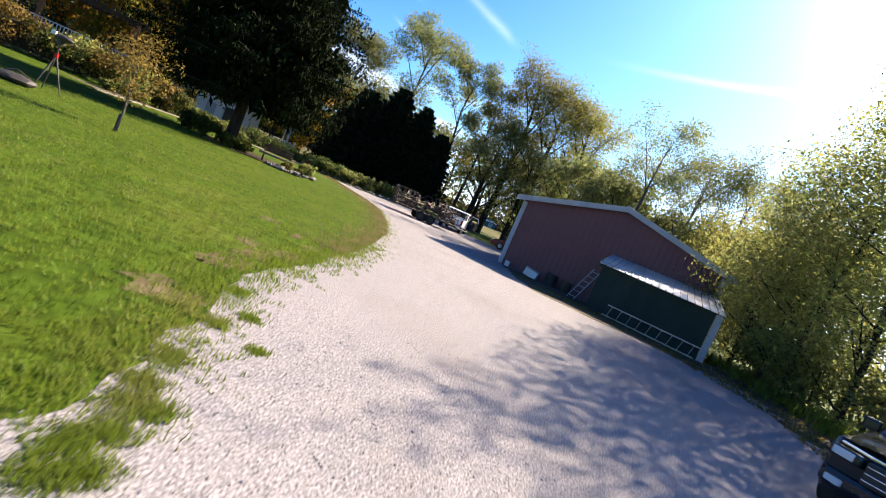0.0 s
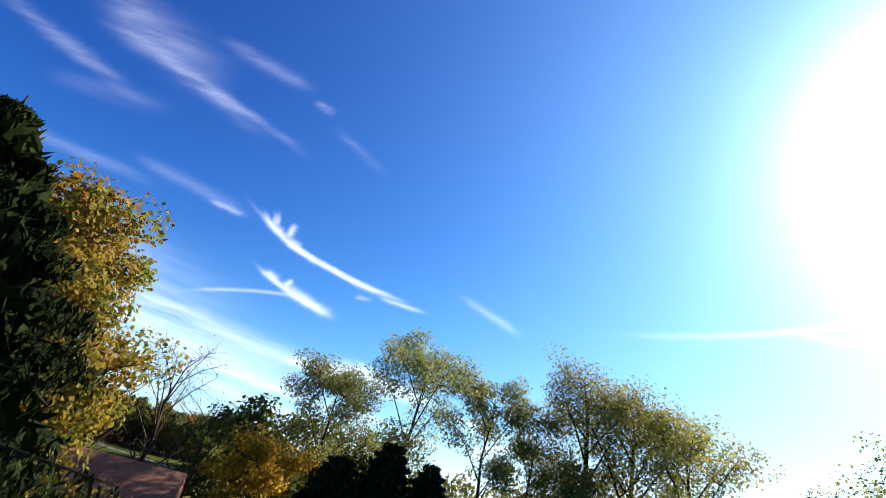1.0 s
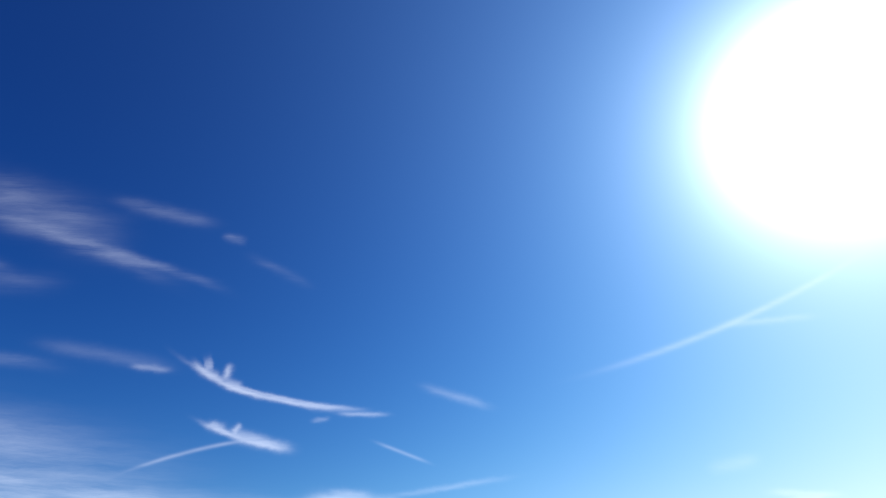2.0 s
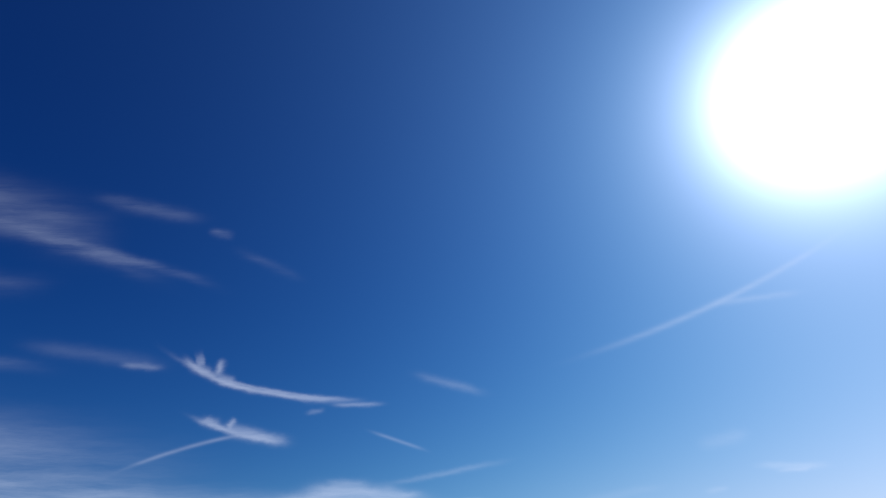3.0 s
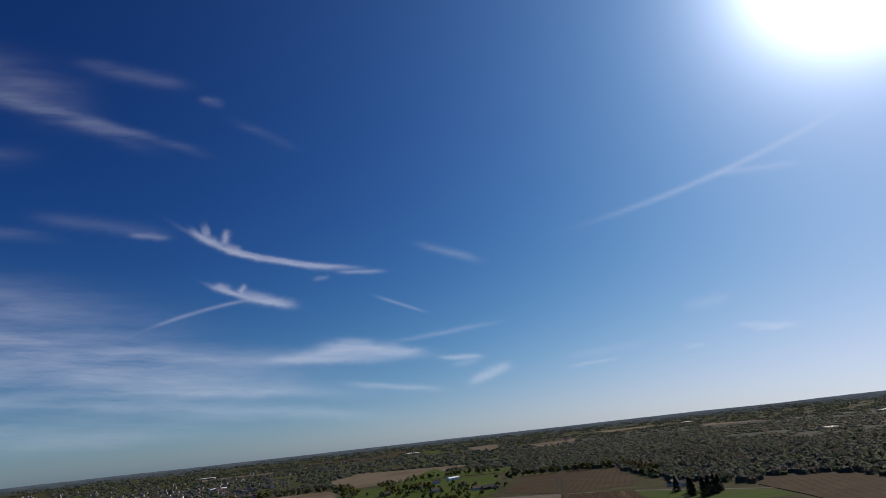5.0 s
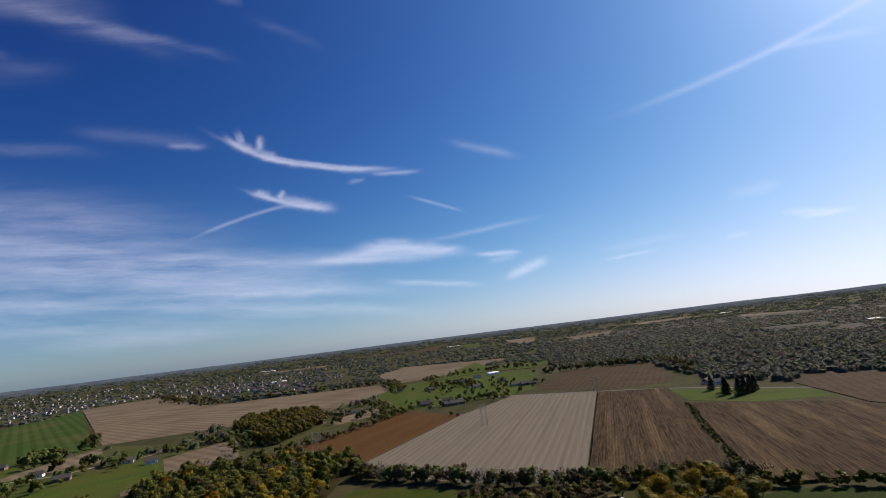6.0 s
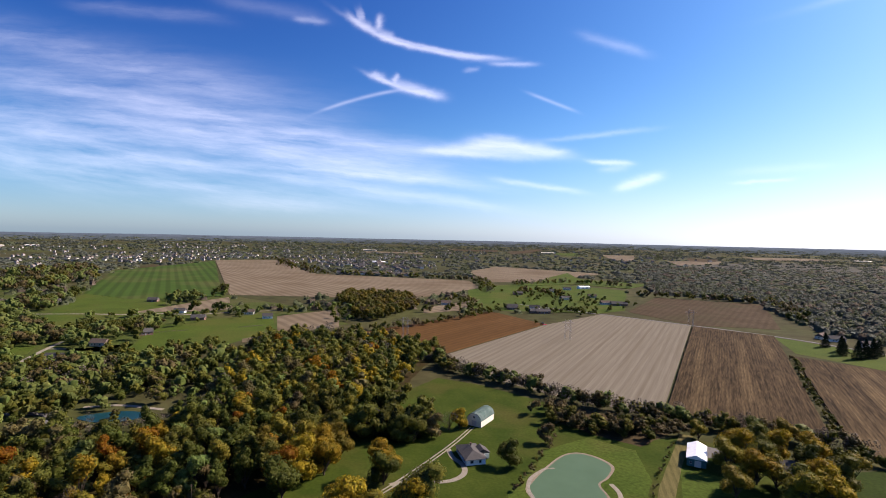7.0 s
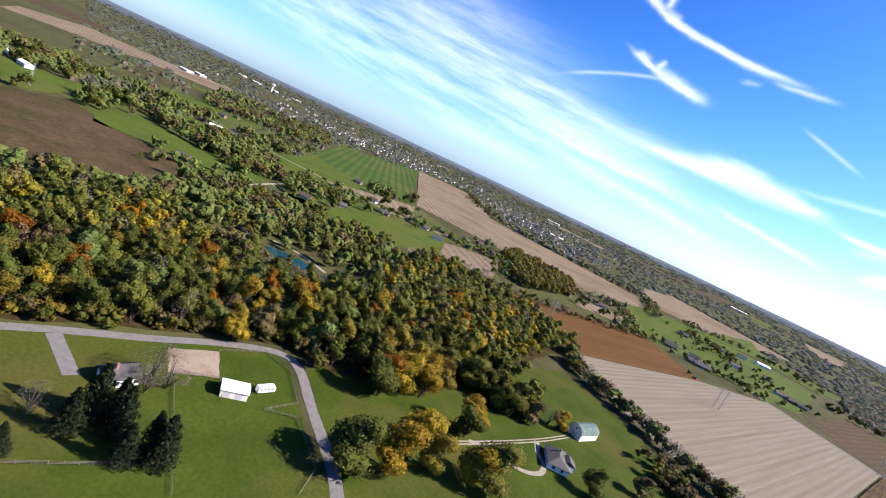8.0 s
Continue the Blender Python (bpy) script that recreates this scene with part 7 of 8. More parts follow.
# single trees round the farm lots
FINE = {}
for i, (key, leaf_mat) in enumerate((("green", L_GREEN), ("gold", L_GOLD), ("yellow", L_OCHRE), ("olive", L_OLIVE), ("brown", L_BROWN), ("rust", L_ORANGE), ("grey", L_GREY))):
    FINE[key] = round_tree(400 + i, 14.5, 6.2, 1900 if key != "grey" else 1100, 0.54 if key != "grey" else 0.34, 0.05, 0.3, 17, 1.6, 0 if key == "grey" else 2, 1.12), leaf_mat
LOT = [("green", -96.5, 180.5, 1.15), ("gold", -92.5, 197, 1.1), ("gold", -99, 213, 1.1), ("yellow", -89.5, 214, 0.85), ("gold", -103.5, 251, 0.95), ("green", -101.5, 247, 0.85), ("olive", -75, 231, 1.15), ("gold", -79, 227, 1.0),
       ("green", -132, 220, 1.0), ("gold", -135, 234, 1.05), ("rust", -138, 226, 0.95), ("gold", -134, 248, 1.05), ("yellow", -133, 260, 0.95), ("gold", -129, 243, 0.9), ("olive", -137, 286, 1.0), ("green", -117, 288, 0.8),
       ("brown", -104, 301, 0.75), ("gold", -96, 320, 0.62), ("green", -58, 287, 0.72), ("brown", -49, 321, 0.6), ("gold", 44, 318, 0.95), ("gold", 38, 338, 1.0), ("yellow", 34, 328, 0.9), ("gold", 66, 322, 0.9), ("yellow", 34, 300, 0.8),
       ("gold", 72, 352, 0.85), ("yellow", 64, 372, 0.85), ("gold", 70, 312, 0.85), ("olive", 50, 352, 0.9), ("yellow", 56, 300, 0.9), ("green", 52, 374, 0.8), ("yellow", 84, 340, 0.8), ("grey", -146, 134, 0.85), ("grey", -142, 138, 0.8), ("grey", -140, 131, 0.6),
       ("grey", -135, 103, 0.5), ("green", -140, 292, 0.95), ("olive", -124, 296, 0.9), ("grey", -100, 315, 0.6), ("olive", -110, 292, 0.8), ("gold", -172, 171, 0.7), ("olive", -146, 270, 1.0), ("yellow", 24, 362, 0.6), ("olive", 46, 330, 0.9), ("yellow", 51, 317, 0.85), ("gold", 58, 353, 0.8), ("olive", 77, 329, 0.9), ("olive", 61, 312, 0.8), ("green", 68, 340, 0.8)]
lot_proto = {}
for key, x, y, k in LOT:
    label = WORDS[key] + " broad tree on the mown grass"
    if key not in lot_proto:
        made, lm = FINE[key]
        lot_proto[key] = stand("lawn_tree", label, "tree", made, M_TRUNK_FAR, lm, at(x, y), "trees on the farm lots")
        lot_proto[key].scale = (k * 1.22, k * 1.22, k * 1.22)
    else:
        place(lot_proto[key], x, y, (x * 37) % 360, k * 1.22)
cp = stand("spruce_tree", "dark green spruce beside the house lot", "spruce", conifer(501, 17.5, 6.2, 2800, 1.2, 0.03, 0.25, 0.7, 16, 9, 0.68), M_TRUNK_FAR, M_CONIFER, at(-130, 116), "spruces of the house lot")
for x, y, k in [(-125, 109.5, 0.75), (-122.5, 121, 0.85), (-111.5, 119.5, 0.72), (-109.5, 128, 0.9), (-113, 126, 0.8), (-120, 96, 0.5), (-128, 121, 0.8),
                (-121, 290, 0.8), (-116, 294, 0.75), (-123, 296, 0.8), (-112, 297, 0.7), (-118, 300, 0.8), (-126, 287, 0.75), (0, 352, 0.4), (-8, 354, 0.4), (160, 692, 0.9), (165, 655, 1.0), (172, 640, 1.0), (180, 648, 1.0), (168, 672, 0.9), (188, 655, 1.0), (196, 668, 0.9)]:
    place(cp, x, y, (x * 53) % 360, k)

# hedges and tree belts as joined growth
light = {key: round_tree(600 + i, 9.0, 3.8, 130 if key != "grey" else 150, 0.85 if key != "grey" else 0.6, 0.03, 0.1, 6, 1.6, 0 if key == "grey" else 2, 1.3)[1] for i, key in enumerate(("green", "olive", "brown", "grey", "yellow", "sage"))}


def belt(name, line, step, wide, size, label, pool, seed):
    r, items_ = random.Random(seed), []
    pts = rounded(line, steps=10)
    total = 0.0
    for a, b in zip(pts, pts[1:]):
        total += math.dist(a, b)
        while total > step:
            total -= step
            x, y = a[0] + (b[0] - a[0]) * r.random() + r.gauss(0, wide), a[1] + (b[1] - a[1]) * r.random() + r.gauss(0, wide)
            key = r.choice(pool)
            V, F = light[key]
            items_.append((V, F, INDEX[key], x, y, r.uniform(0, 6.28), size * r.uniform(0.55, 1.25)))
    joined(name, items_, label, "hedge", LEAFMATS)


belt("hedgerow", [(-176, 470), (-150, 428), (-118, 420), (-81, 407), (-51, 394), (-23, 388), (12, 385), (50, 384), (96, 372)], 1.4, 2.2, 1.15, "brown and grey hedgerow along the stubble field", ("grey", "grey", "brown", "olive", "sage"), 1)
belt("wood_edge_shrubs", [(-184, 24), (-183, 96), (-179, 160), (-170, 195), (-151, 206)], 2.4, 2.2, 0.8, "dense shrubs along the foot of the wood", ("green", "olive", "green", "yellow", "brown"), 21)
belt("pond_thicket", [(-52, 372), (-46, 352), (-32, 350), (-14, 356), (4, 362), (12, 374)], 1.1, 4.5, 0.9, "dense dark thicket behind the pond", ("green", "brown", "olive", "brown"), 2)
belt("corn_hedge", [(116, 612), (106, 520), (98, 440), (94, 398)], 4.0, 1.2, 0.5, "dark hedge strip between the corn fields", ("green", "olive", "brown"), 3)
belt("east_hedge", [(76, 368), (104, 364), (150, 358), (200, 352)], 3.0, 1.5, 0.75, "dark green hedge beside the pasture", ("green", "olive", "green"), 4)
belt("meadow_hedge", [(-50, 262), (-48, 290), (-46, 320), (-48, 350)], 5.0, 1.2, 0.35, "low brown hedge beside the pond meadow", ("brown", "olive"), 5)
belt("tilled_belt", [(-300, 520), (-270, 560), (-236, 660), (-214, 752)], 4.0, 5.0, 1.0, "brown tree belt beside the tilled field", ("brown", "olive", "grey", "green"), 6)
belt("strip_hedge", [(2, 262), (4, 300), (12, 350)], 4.0, 0.6, 0.22, "thin weedy edge of the mown strip", ("brown", "olive"), 7)
belt("valley_belt", [(-372, 330), (-400, 318), (-440, 300), (-470, 250), (-440, 210)], 4.0, 9.0, 1.0, "loose belt of valley trees", ("green", "sage", "sage", "olive", "sage"), 8)
belt("pasture_belt", [(-362, 388), (-380, 410), (-400, 336), (-430, 344)], 4.0, 5.0, 0.9, "dark belt of trees below the pasture", ("green", "green", "olive"), 9)
belt("house_belt", [(-600, 430), (-560, 480), (-500, 530), (-470, 590), (-400, 640), (-340, 560)], 7.0, 12.0, 1.1, "garden trees among the western houses", ("green", "sage", "sage", "green"), 10)
belt("west_belt", [(-560, 330), (-520, 380), (-490, 440), (-520, 470)], 4.0, 14.0, 1.2, "thick garden trees round the western houses", ("green", "sage", "sage", "brown"), 11)
belt("field_belt", [(-830, 1135), (-660, 1180), (-420, 1210), (-330, 1060), (-300, 960)], 7.0, 7.0, 1.4, "brown tree belt along the beige field", ("brown", "olive", "green", "grey"), 12)
belt("beige_edge", [(-1340, 1580), (-1100, 1360), (-900, 1210), (-820, 1150)], 8.0, 14.0, 1.5, "brown wooded edge of the beige field", ("brown", "olive", "grey"), 13)
belt("road_trees", [(-330, 740), (-290, 830), (-250, 760), (-300, 690)], 8.0, 8.0, 1.1, "trees round the road houses", ("green", "brown", "olive"), 14)
belt("estate_trees", [(-220, 760), (-120, 830), (-80, 900), (-140, 1000), (-230, 1040), (-180, 900)], 6.0, 28.0, 0.9, "garden trees of the scattered estate", ("green", "sage", "green", "sage"), 15)
belt("estate_autumn_belt", [(-250, 1010), (-215, 1030), (-190, 1010), (-170, 985)], 4.0, 9.0, 1.3, "thick autumn trees between the estate's houses", ("olive", "yellow", "green", "brown"), 22)
belt("estate_dark_row", [(-146, 778), (-128, 790), (-112, 806), (-96, 796), (-84, 806)], 3.0, 4.0, 0.8, "dark green tree row along the estate", ("green",), 23)
belt("estate_far_belt", [(-300, 1150), (-250, 1240), (-208, 1300), (-156, 1290), (-109, 1280), (-60, 1250)], 5.0, 9.0, 1.2, "wooded belt behind the scattered estate", ("sage", "brown", "olive", "grey"), 24)
belt("brown_field_edge", [(-30, 1085), (80, 1090), (172, 1080), (184, 960), (178, 860)], 5.0, 6.0, 1.3, "dark wooded edge of the brown field", ("brown", "olive", "green"), 16)
belt("pond_scrub", [(-224, 230), (-250, 222), (-270, 226), (-248, 246), (-236, 262), (-250, 275)], 1.5, 7.0, 0.6, "thin bare scrub round the blue pond", ("grey", "brown", "grey", "olive"), 17)
belt("pond_wood", [(-312, 268), (-292, 290), (-265, 300), (-285, 330), (-335, 305), (-370, 335), (-330, 375), (-305, 410), (-320, 450)], 2.2, 11.0, 1.25, "mixed trees beyond the blue pond", ("green", "sage", "olive", "sage", "olive", "sage", "brown"), 18)
belt("road_side_trees", [(-345, 185), (-325, 215), (-318, 245), (-345, 262), (-390, 285), (-420, 250), (-380, 225)], 3.0, 9.0, 1.1, "loose trees along the valley road", ("sage", "sage", "olive", "grey", "green", "sage"), 19)
belt("house_grove", [(-152, 302), (-136, 290), (-120, 300), (-106, 306), (-124, 318), (-146, 326), (-150, 345)], 2.4, 4.0, 1.3, "dark dense trees round the hidden house", ("green", "green", "olive"), 20)
GROVE = [(-440, 690), (-500, 800), (-380, 812), (-318, 716), (-310, 590), (-352, 592), (-372, 650)]
items = []
for i in range(-52, -29):
    for j in range(58, 83):
        x, y = i * 10 + rw.uniform(-4, 4), j * 10 + rw.uniform(-4, 4)
        if inside(GROVE, x, y):
            key = rw.choice(("green", "olive", "olive", "brown", "yellow"))
            V, F = light[key]
            items.append((V, F, INDEX[key], x, y, rw.uniform(0, 6.28), rw.uniform(1.3, 1.9)))
joined("grove", items, "dense olive and brown grove between the fields", "wood", LEAFMATS)

# far woods and garden trees out to the skyline
rf_ = np.random.default_rng(9)


def clump(n, r, h, leaf, core=True):
    """A rough tree top of the far woods: loose sprays over an inner mass."""
    d = rf_.normal(size=(n, 3))
    d /= np.linalg.norm(d, axis=1)[:, None]
    d[:, 2] = np.abs(d[:, 2])
    V, F = leaf_quads(d * np.array([r, r, h]) * rf_.uniform(0.75, 1.1, (n, 1)) + np.array([0, 0, h * 0.1]), leaf, rf_, 0.0, 0.9, d, 3.0)
    if core:
        V2, F2 = lobe((0, 0, 0), (r * 0.85, h * 0.85), 2, rf_, 0.35, dome=True)
        V, F = np.concatenate([V, V2]), np.concatenate([F, F2 + len(V)])
    return V, F


SMALL = [clump(16, 6.6, 7.5, 2.2) for _ in range(6)]
LARGE = [clump(11, 12.0, 6.5, 4.2) for _ in range(6)]
SKYLINE = [clump(12, 18.0, 4.5, 9.0, False) for _ in range(6)]
WOODS_FAR = [(150, 1085), (178, 800), (250, 690), (420, 560), (900, 640), (1600, 1500), (900, 2300), (-100, 2200), (-30, 1290), (0, 1130)]
items, tries = [], 0
while len(items) < 8500 and tries < 90000:
    tries += 1
    a = rf_.uniform(-1.42, 0.78)
    d = 380 + 4400 * rf_.random() ** 1.25
    x, y = math.sin(a) * d, 60 + math.cos(a) * d
    dens = noise.noise(Vector((x / 260, y / 260, 0.3))) + 0.45 * noise.noise(Vector((x / 70, y / 70, 5.0)))
    deep = inside(WOODS_FAR, x, y)
    if d < 700 and not deep:
        continue
    if not deep and dens < (-0.05 if d < 1500 else -0.35) and rf_.random() > 0.12:
        continue
    if y < 480 and -190 < x < 240 or inside(WOOD, x, y) or any(inside(f, x, y) for f in FIELDS):
        continue
    if deep or -110 < x < 190 and y < 1085:
        continue
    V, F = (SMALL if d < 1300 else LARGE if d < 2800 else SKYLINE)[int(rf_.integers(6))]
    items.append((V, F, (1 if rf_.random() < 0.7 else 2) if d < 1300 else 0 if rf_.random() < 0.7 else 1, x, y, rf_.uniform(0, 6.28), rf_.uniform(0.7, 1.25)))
# the close canopy of the wide woods
for step, near_, far_, shapes_ in ((13.5, 560.0, 1400.0, SMALL), (23.0, 1400.0, 2900.0, LARGE)):
    n = int(3000 / step)
    for i in range(-n, n):
        for j in range(n):
            x, y = i * step + rf_.uniform(-0.45, 0.45) * step, j * step + rf_.uniform(-0.45, 0.45) * step
            if x < -120 or not near_ < math.hypot(x, y) < far_ or x > 0.85 * y or not inside(WOODS_FAR, x, y) or any(inside(f, x, y) for f in FIELDS):
                continue
            V, F = shapes_[int(rf_.integers(6))]
            u = rf_.random()
            items.append((V, F, 0 if u < 0.6 else 1 if u < 0.85 else 2, x, y, rf_.uniform(0, 6.28), rf_.uniform(0.75, 1.3)))
# trees scattered through the western valley
valley = []
valley_shape = {key: round_tree(640 + i, 8.8, 4.4, 110 if key != "grey" else 70, 0.95, 0.02, 0.1, 6, 2.0, 0 if key == "grey" else 2, 1.3)[1] for i, key in enumerate(("green", "olive", "brown", "grey", "sage"))}
while len(valley) < 620:
    x, y = rw.uniform(-900, -300), rw.uniform(60, 760)
    dens = noise.noise(Vector((x / 120, y / 120, 2.3))) + 0.6 * noise.noise(Vector((x / 40, y / 40, 7.0)))
    if dens < 0.0 or inside(WOOD, x, y) or y > 60 + 0.95 * -x or any(inside(f, x, y) for f in FIELDS) or (-305 < x < -228 and 205 < y < 275):
        continue
    key = rw.choice(("green", "sage", "sage", "sage", "sage", "green", "sage", "sage", "brown"))
    V, F = valley_shape[key]
    valley.append((V, F, INDEX[key], x, y, rw.uniform(0, 6.28), rw.uniform(1.0, 1.95)))
COPSES = [([(-470, 241), (-584, 281), (-657, 336), (-704, 383), (-638, 378), (-620, 401), (-510, 353), (-471, 294)], 9.5, ("green", "sage", "sage", "sage", "green", "sage", "sage", "brown"), 1.35),
          ([(-471, 334), (-589, 394), (-619, 462), (-563, 473), (-501, 449), (-499, 397), (-452, 339)], 9.0, ("green", "sage", "green", "sage", "sage"), 1.3),
          ([(-342, 200), (-406, 221), (-435, 259), (-416, 290), (-401, 304), (-377, 323), (-337, 358)], 9.0, ("sage", "olive", "green", "sage", "sage", "brown", "grey"), 1.15),
          ([(-971, 411), (-1240, 501), (-1457, 639), (-1389, 731), (-1392, 859), (-1381, 933), (-1011, 696), (-962, 552), (-993, 463)], 17.0, ("brown", "sage", "sage", "grey", "sage", "olive"), 1.9)]
for outline, step, pool, size in COPSES:
    xs, ys = [p[0] for p in outline], [p[1] for p in outline]
    for i in range(int((max(xs) - min(xs)) / step) + 1):
        for j in range(int((max(ys) - min(ys)) / step) + 1):
            x, y = min(xs) + (i + rw.uniform(-0.45, 0.45)) * step, min(ys) + (j + rw.uniform(-0.45, 0.45)) * step
            if not inside(outline, x, y) or inside(WOOD, x, y) or any(inside(f, x, y) for f in FIELDS) or rw.random() < 0.15:
                continue
            key = rw.choice(pool)
            V, F = valley_shape[key]
            valley.append((V, F, INDEX[key], x, y, rw.uniform(0, 6.28), size * rw.uniform(0.75, 1.2)))
joined("valley_trees", valley, "scattered garden and field trees of the valley", "wood", LEAFMATS)
joined("far_woods", items, "far brown and olive woods, greyed for haze, reaching to the skyline", "wood", [L_FAR_HAZED, L_FAR_HAZED_OLIVE, L_FAR_HAZED_BROWN])

# buildings
HW = [("f", -5, 1.6, 1.2, 1.2), ("f", -2, 1.6, 1.2, 1.2), ("f", 3.5, 1.6, 1.6, 1.2), ("r", 0, 1.6, 1.2, 1.2), ("l", 0, 1.6, 1.2, 1.2)]
gable_house("ranch_house", "low white ranch house with a grey hipped roof", pose(-77.6, 288, 0, 0, 0, -52), 16.5, 9.5, 2.9, 5.2, M_SIDING, M_GREYROOF, 0.6,
            [("f", -5, 1.6, 1.4, 1.2), ("f", -1.5, 1.6, 1.4, 1.2), ("r", -2, 1.6, 1.4, 1.2), ("r", 2, 1.6, 1.0, 1.2), ("f", 5, 1.6, 1.4, 1.2)], [("f", 1.8, 1.0, 2.05)], (-2, 0.5), hip=True)
t = thing("ranch_wing", "short side wing of the ranch house with a grey roof", "house", pose(-73.5, 291.5, 0, 0, 0, 38))
part("wall", slab(((0, 0, 1.45), (6, 6, 2.9))), M_SIDING, t)
part("roof", prism([(-3.5, 2.85), (3.5, 2.85), (0, 4.8)], -3.4, 3.4, "y"), M_GREYROOF, t)
part("window", slab(((3.02, 0, 1.6), (0.05, 1.6, 1.2))), M_GLASS, t)
# gambrel barn with a green roof
gb = thing("gambrel_barn", "cream barn with a rounded green steel roof", "barn", pose(-88.6, 334.0, 0, 0, 0, -8))
OUT = [(-4.4, 0), (4.4, 0), (4.4, 3.6), (3.6, 5.4), (2.0, 6.7), (0, 7.2), (-2.0, 6.7), (-3.6, 5.4), (-4.4, 3.6)]
part("wall", prism(OUT, -8.0, -7.8, "y"), M_CREAM, gb)
part("wall", prism(OUT, 7.8, 8.0, "y"), M_CREAM, gb)
for s in (-1, 1):
    part("wall", slab(((s * 4.3, 0, 1.8), (0.2, 15.6, 3.6))), M_CREAM, gb)
R0_ = [(4.7, 3.5), (3.75, 5.55), (2.1, 6.88), (0, 7.4), (-2.1, 6.88), (-3.75, 5.55), (-4.7, 3.5)]
roof = part("roof", prism(R0_ + [(x * 0.97, z - 0.14) for x, z in R0_[::-1]], -8.3, 8.3, "y"), M_GREENROOF, gb)
for k in range(20):
    for s in (-1, 1):
        for (x0, z0), (x1, z1) in zip(R0_[:3], R0_[1:4]):
            part("seam", rods(((s * x0, -7.9 + k * 0.83, z0 + 0.02), (s * x1, -7.9 + k * 0.83, z1 + 0.02), 0.03), sides=4), M_GREENROOF, roof)
part("door", slab(((0, -8.03, 1.6), (3.0, 0.06, 3.2)), bevel=0.01), M_TRIM, gb)
part("window", slab(((0, -8.03, 5.0), (1.0, 0.05, 1.0))), M_GLASS, gb)
# white-roofed barn beside the maples
gable_house("teal_barn", "teal-sided pole barn with a bright white roof", pose(21.5, 334.5, 0, 0, 0, 86), 19, 8.2, 3.8, 5.6, M_TEAL, M_WHITEROOF, 0.35, [("l", 2.4, 1.8, 0.9, 0.9)], [("l", -0.6, 2.8, 3.0)], category="barn")
gable_house("maple_house", "dark-roofed house half hidden under yellow maples", pose(61, 338, 0, 0, 0, 20), 15, 8, 3.0, 6.0, M_SIDING, M_GREYROOF, 0.4, HW, [("f", 0.8, 1.0, 2.05)], (2, 1))
gable_house("wood_house", "small grey-roofed house hidden among trees", pose(-140, 311, 0, 0, 0, -20), 10, 8, 3.0, 5.6, M_DARKWOOD, M_GREYROOF, 0.5, [("f", -2, 1.6, 1.2, 1.2), ("f", 2, 1.6, 1.2, 1.2)], [("f", 0, 1, 2.05)])
gable_house("lot_house", "white house with a dark roof behind bare trees", pose(-147.5, 125.5, 0, 0, 0, 100), 9, 8, 3.0, 5.6, M_SIDING, M_GREYROOF, 0.5, HW, [("f", 0.9, 1.0, 2.05)], (-2, -1))
gable_house("horse_shed", "white horse shed with a white roof", pose(-138, 158.8, 0, 0, 0, 66), 9.0, 6.6, 3.0, 3.9, M_CREAM, M_WHITEROOF, 0.3, (), [("f", -2.4, 2.2, 2.4), ("f", 1.6, 2.2, 2.4)], category="shed")
camper = thing("camper_trailer", "white camping trailer parked beside the horse shed", "trailer", pose(-138.2, 170.6, 0.05, 0, 0, 4))
part("body", prism([(-3.4, 0.5), (3.4, 0.5), (3.6, 1.2), (3.2, 2.6), (-3.3, 2.7), (-3.5, 1.4)], -1.15, 1.15, "x", 0.08), M_SIDING, camper)
for k in range(4):
    part("window", slab(((1.17, -2.4 + k * 1.5, 1.8), (0.04, 0.8, 0.6)), bevel=0.01), M_GLASS, camper)
part("stripe", slab(((1.165, 0, 1.2), (0.03, 6.4, 0.14))), M_METAL, camper)
part("roof_vent", slab(((0, 0.6, 2.76), (0.5, 0.5, 0.14)), bevel=0.03), M_METAL, camper)
part("tow_bar", rods(((0, 3.4, 0.5), (0, 4.7, 0.5), 0.06)), M_DARKMETAL, camper)
wheel_set(camper, [(s * 1.02, y) for s in (-1, 1) for y in (-0.4, 0.4)], 0.36, 0.2)


def rail_fence(name, label, line, z=0.05):
    t = thing(name, label, "fence")
    for (a, b) in zip(line, line[1:]):
        a, b = Vector((*a, z)), Vector((*b, z))
        n = max(1, round((b - a).length / 3.0))
        for k in range(n):
            p = a.lerp(b, k / n)
            part("post", slab(((p.x, p.y, 0.65 + z), (0.14, 0.14, 1.3))), M_PALEBARK, t)
        for h in (0.45, 0.8, 1.15):
            part("rail", rods((a + Vector((0, 0, h)), b + Vector((0, 0, h)), 0.05), sides=4), M_PALEBARK, t)
    return t


rail_fence("paddock_fence", "grey wooden rail fence round the paddock", [(-118, 90), (-113, 111), (-108, 131), (-98, 128)])
rail_fence("paddock_fence", "grey wooden rail fence round the paddock", [(-108, 131), (-130, 137), (-151, 143), (-146, 157), (-134, 153)])
rail_fence("paddock_fence", "grey wooden rail fence beside the lane", [(-164, 163), (-164, 182), (-150, 187), (-130, 180), (-128, 166)])
rail_fence("paddock_fence", "grey wooden rail fence beside the lane", [(-128, 166), (-122, 176), (-98, 170), (-90, 160)])
rail_fence("pasture_fence", "white rail fence dividing the pasture", [(-420, 480), (-404, 506)], 0.15)
rail_fence("pasture_fence", "white rail fence beside the pasture house", [(-470, 416), (-452, 442)], 0.15)
pole = thing("utility_pole", "wooden utility pole beside the lane", "pole", pose(-158, 200, 0))
part("mast", rods(((0, 0, 0), (0, 0, 9), 0.16, 0.11), sides=8), M_WOOD, pole)
part("crossarm", slab(((0, 0, 8.4), (2.0, 0.1, 0.12))), M_WOOD, pole)


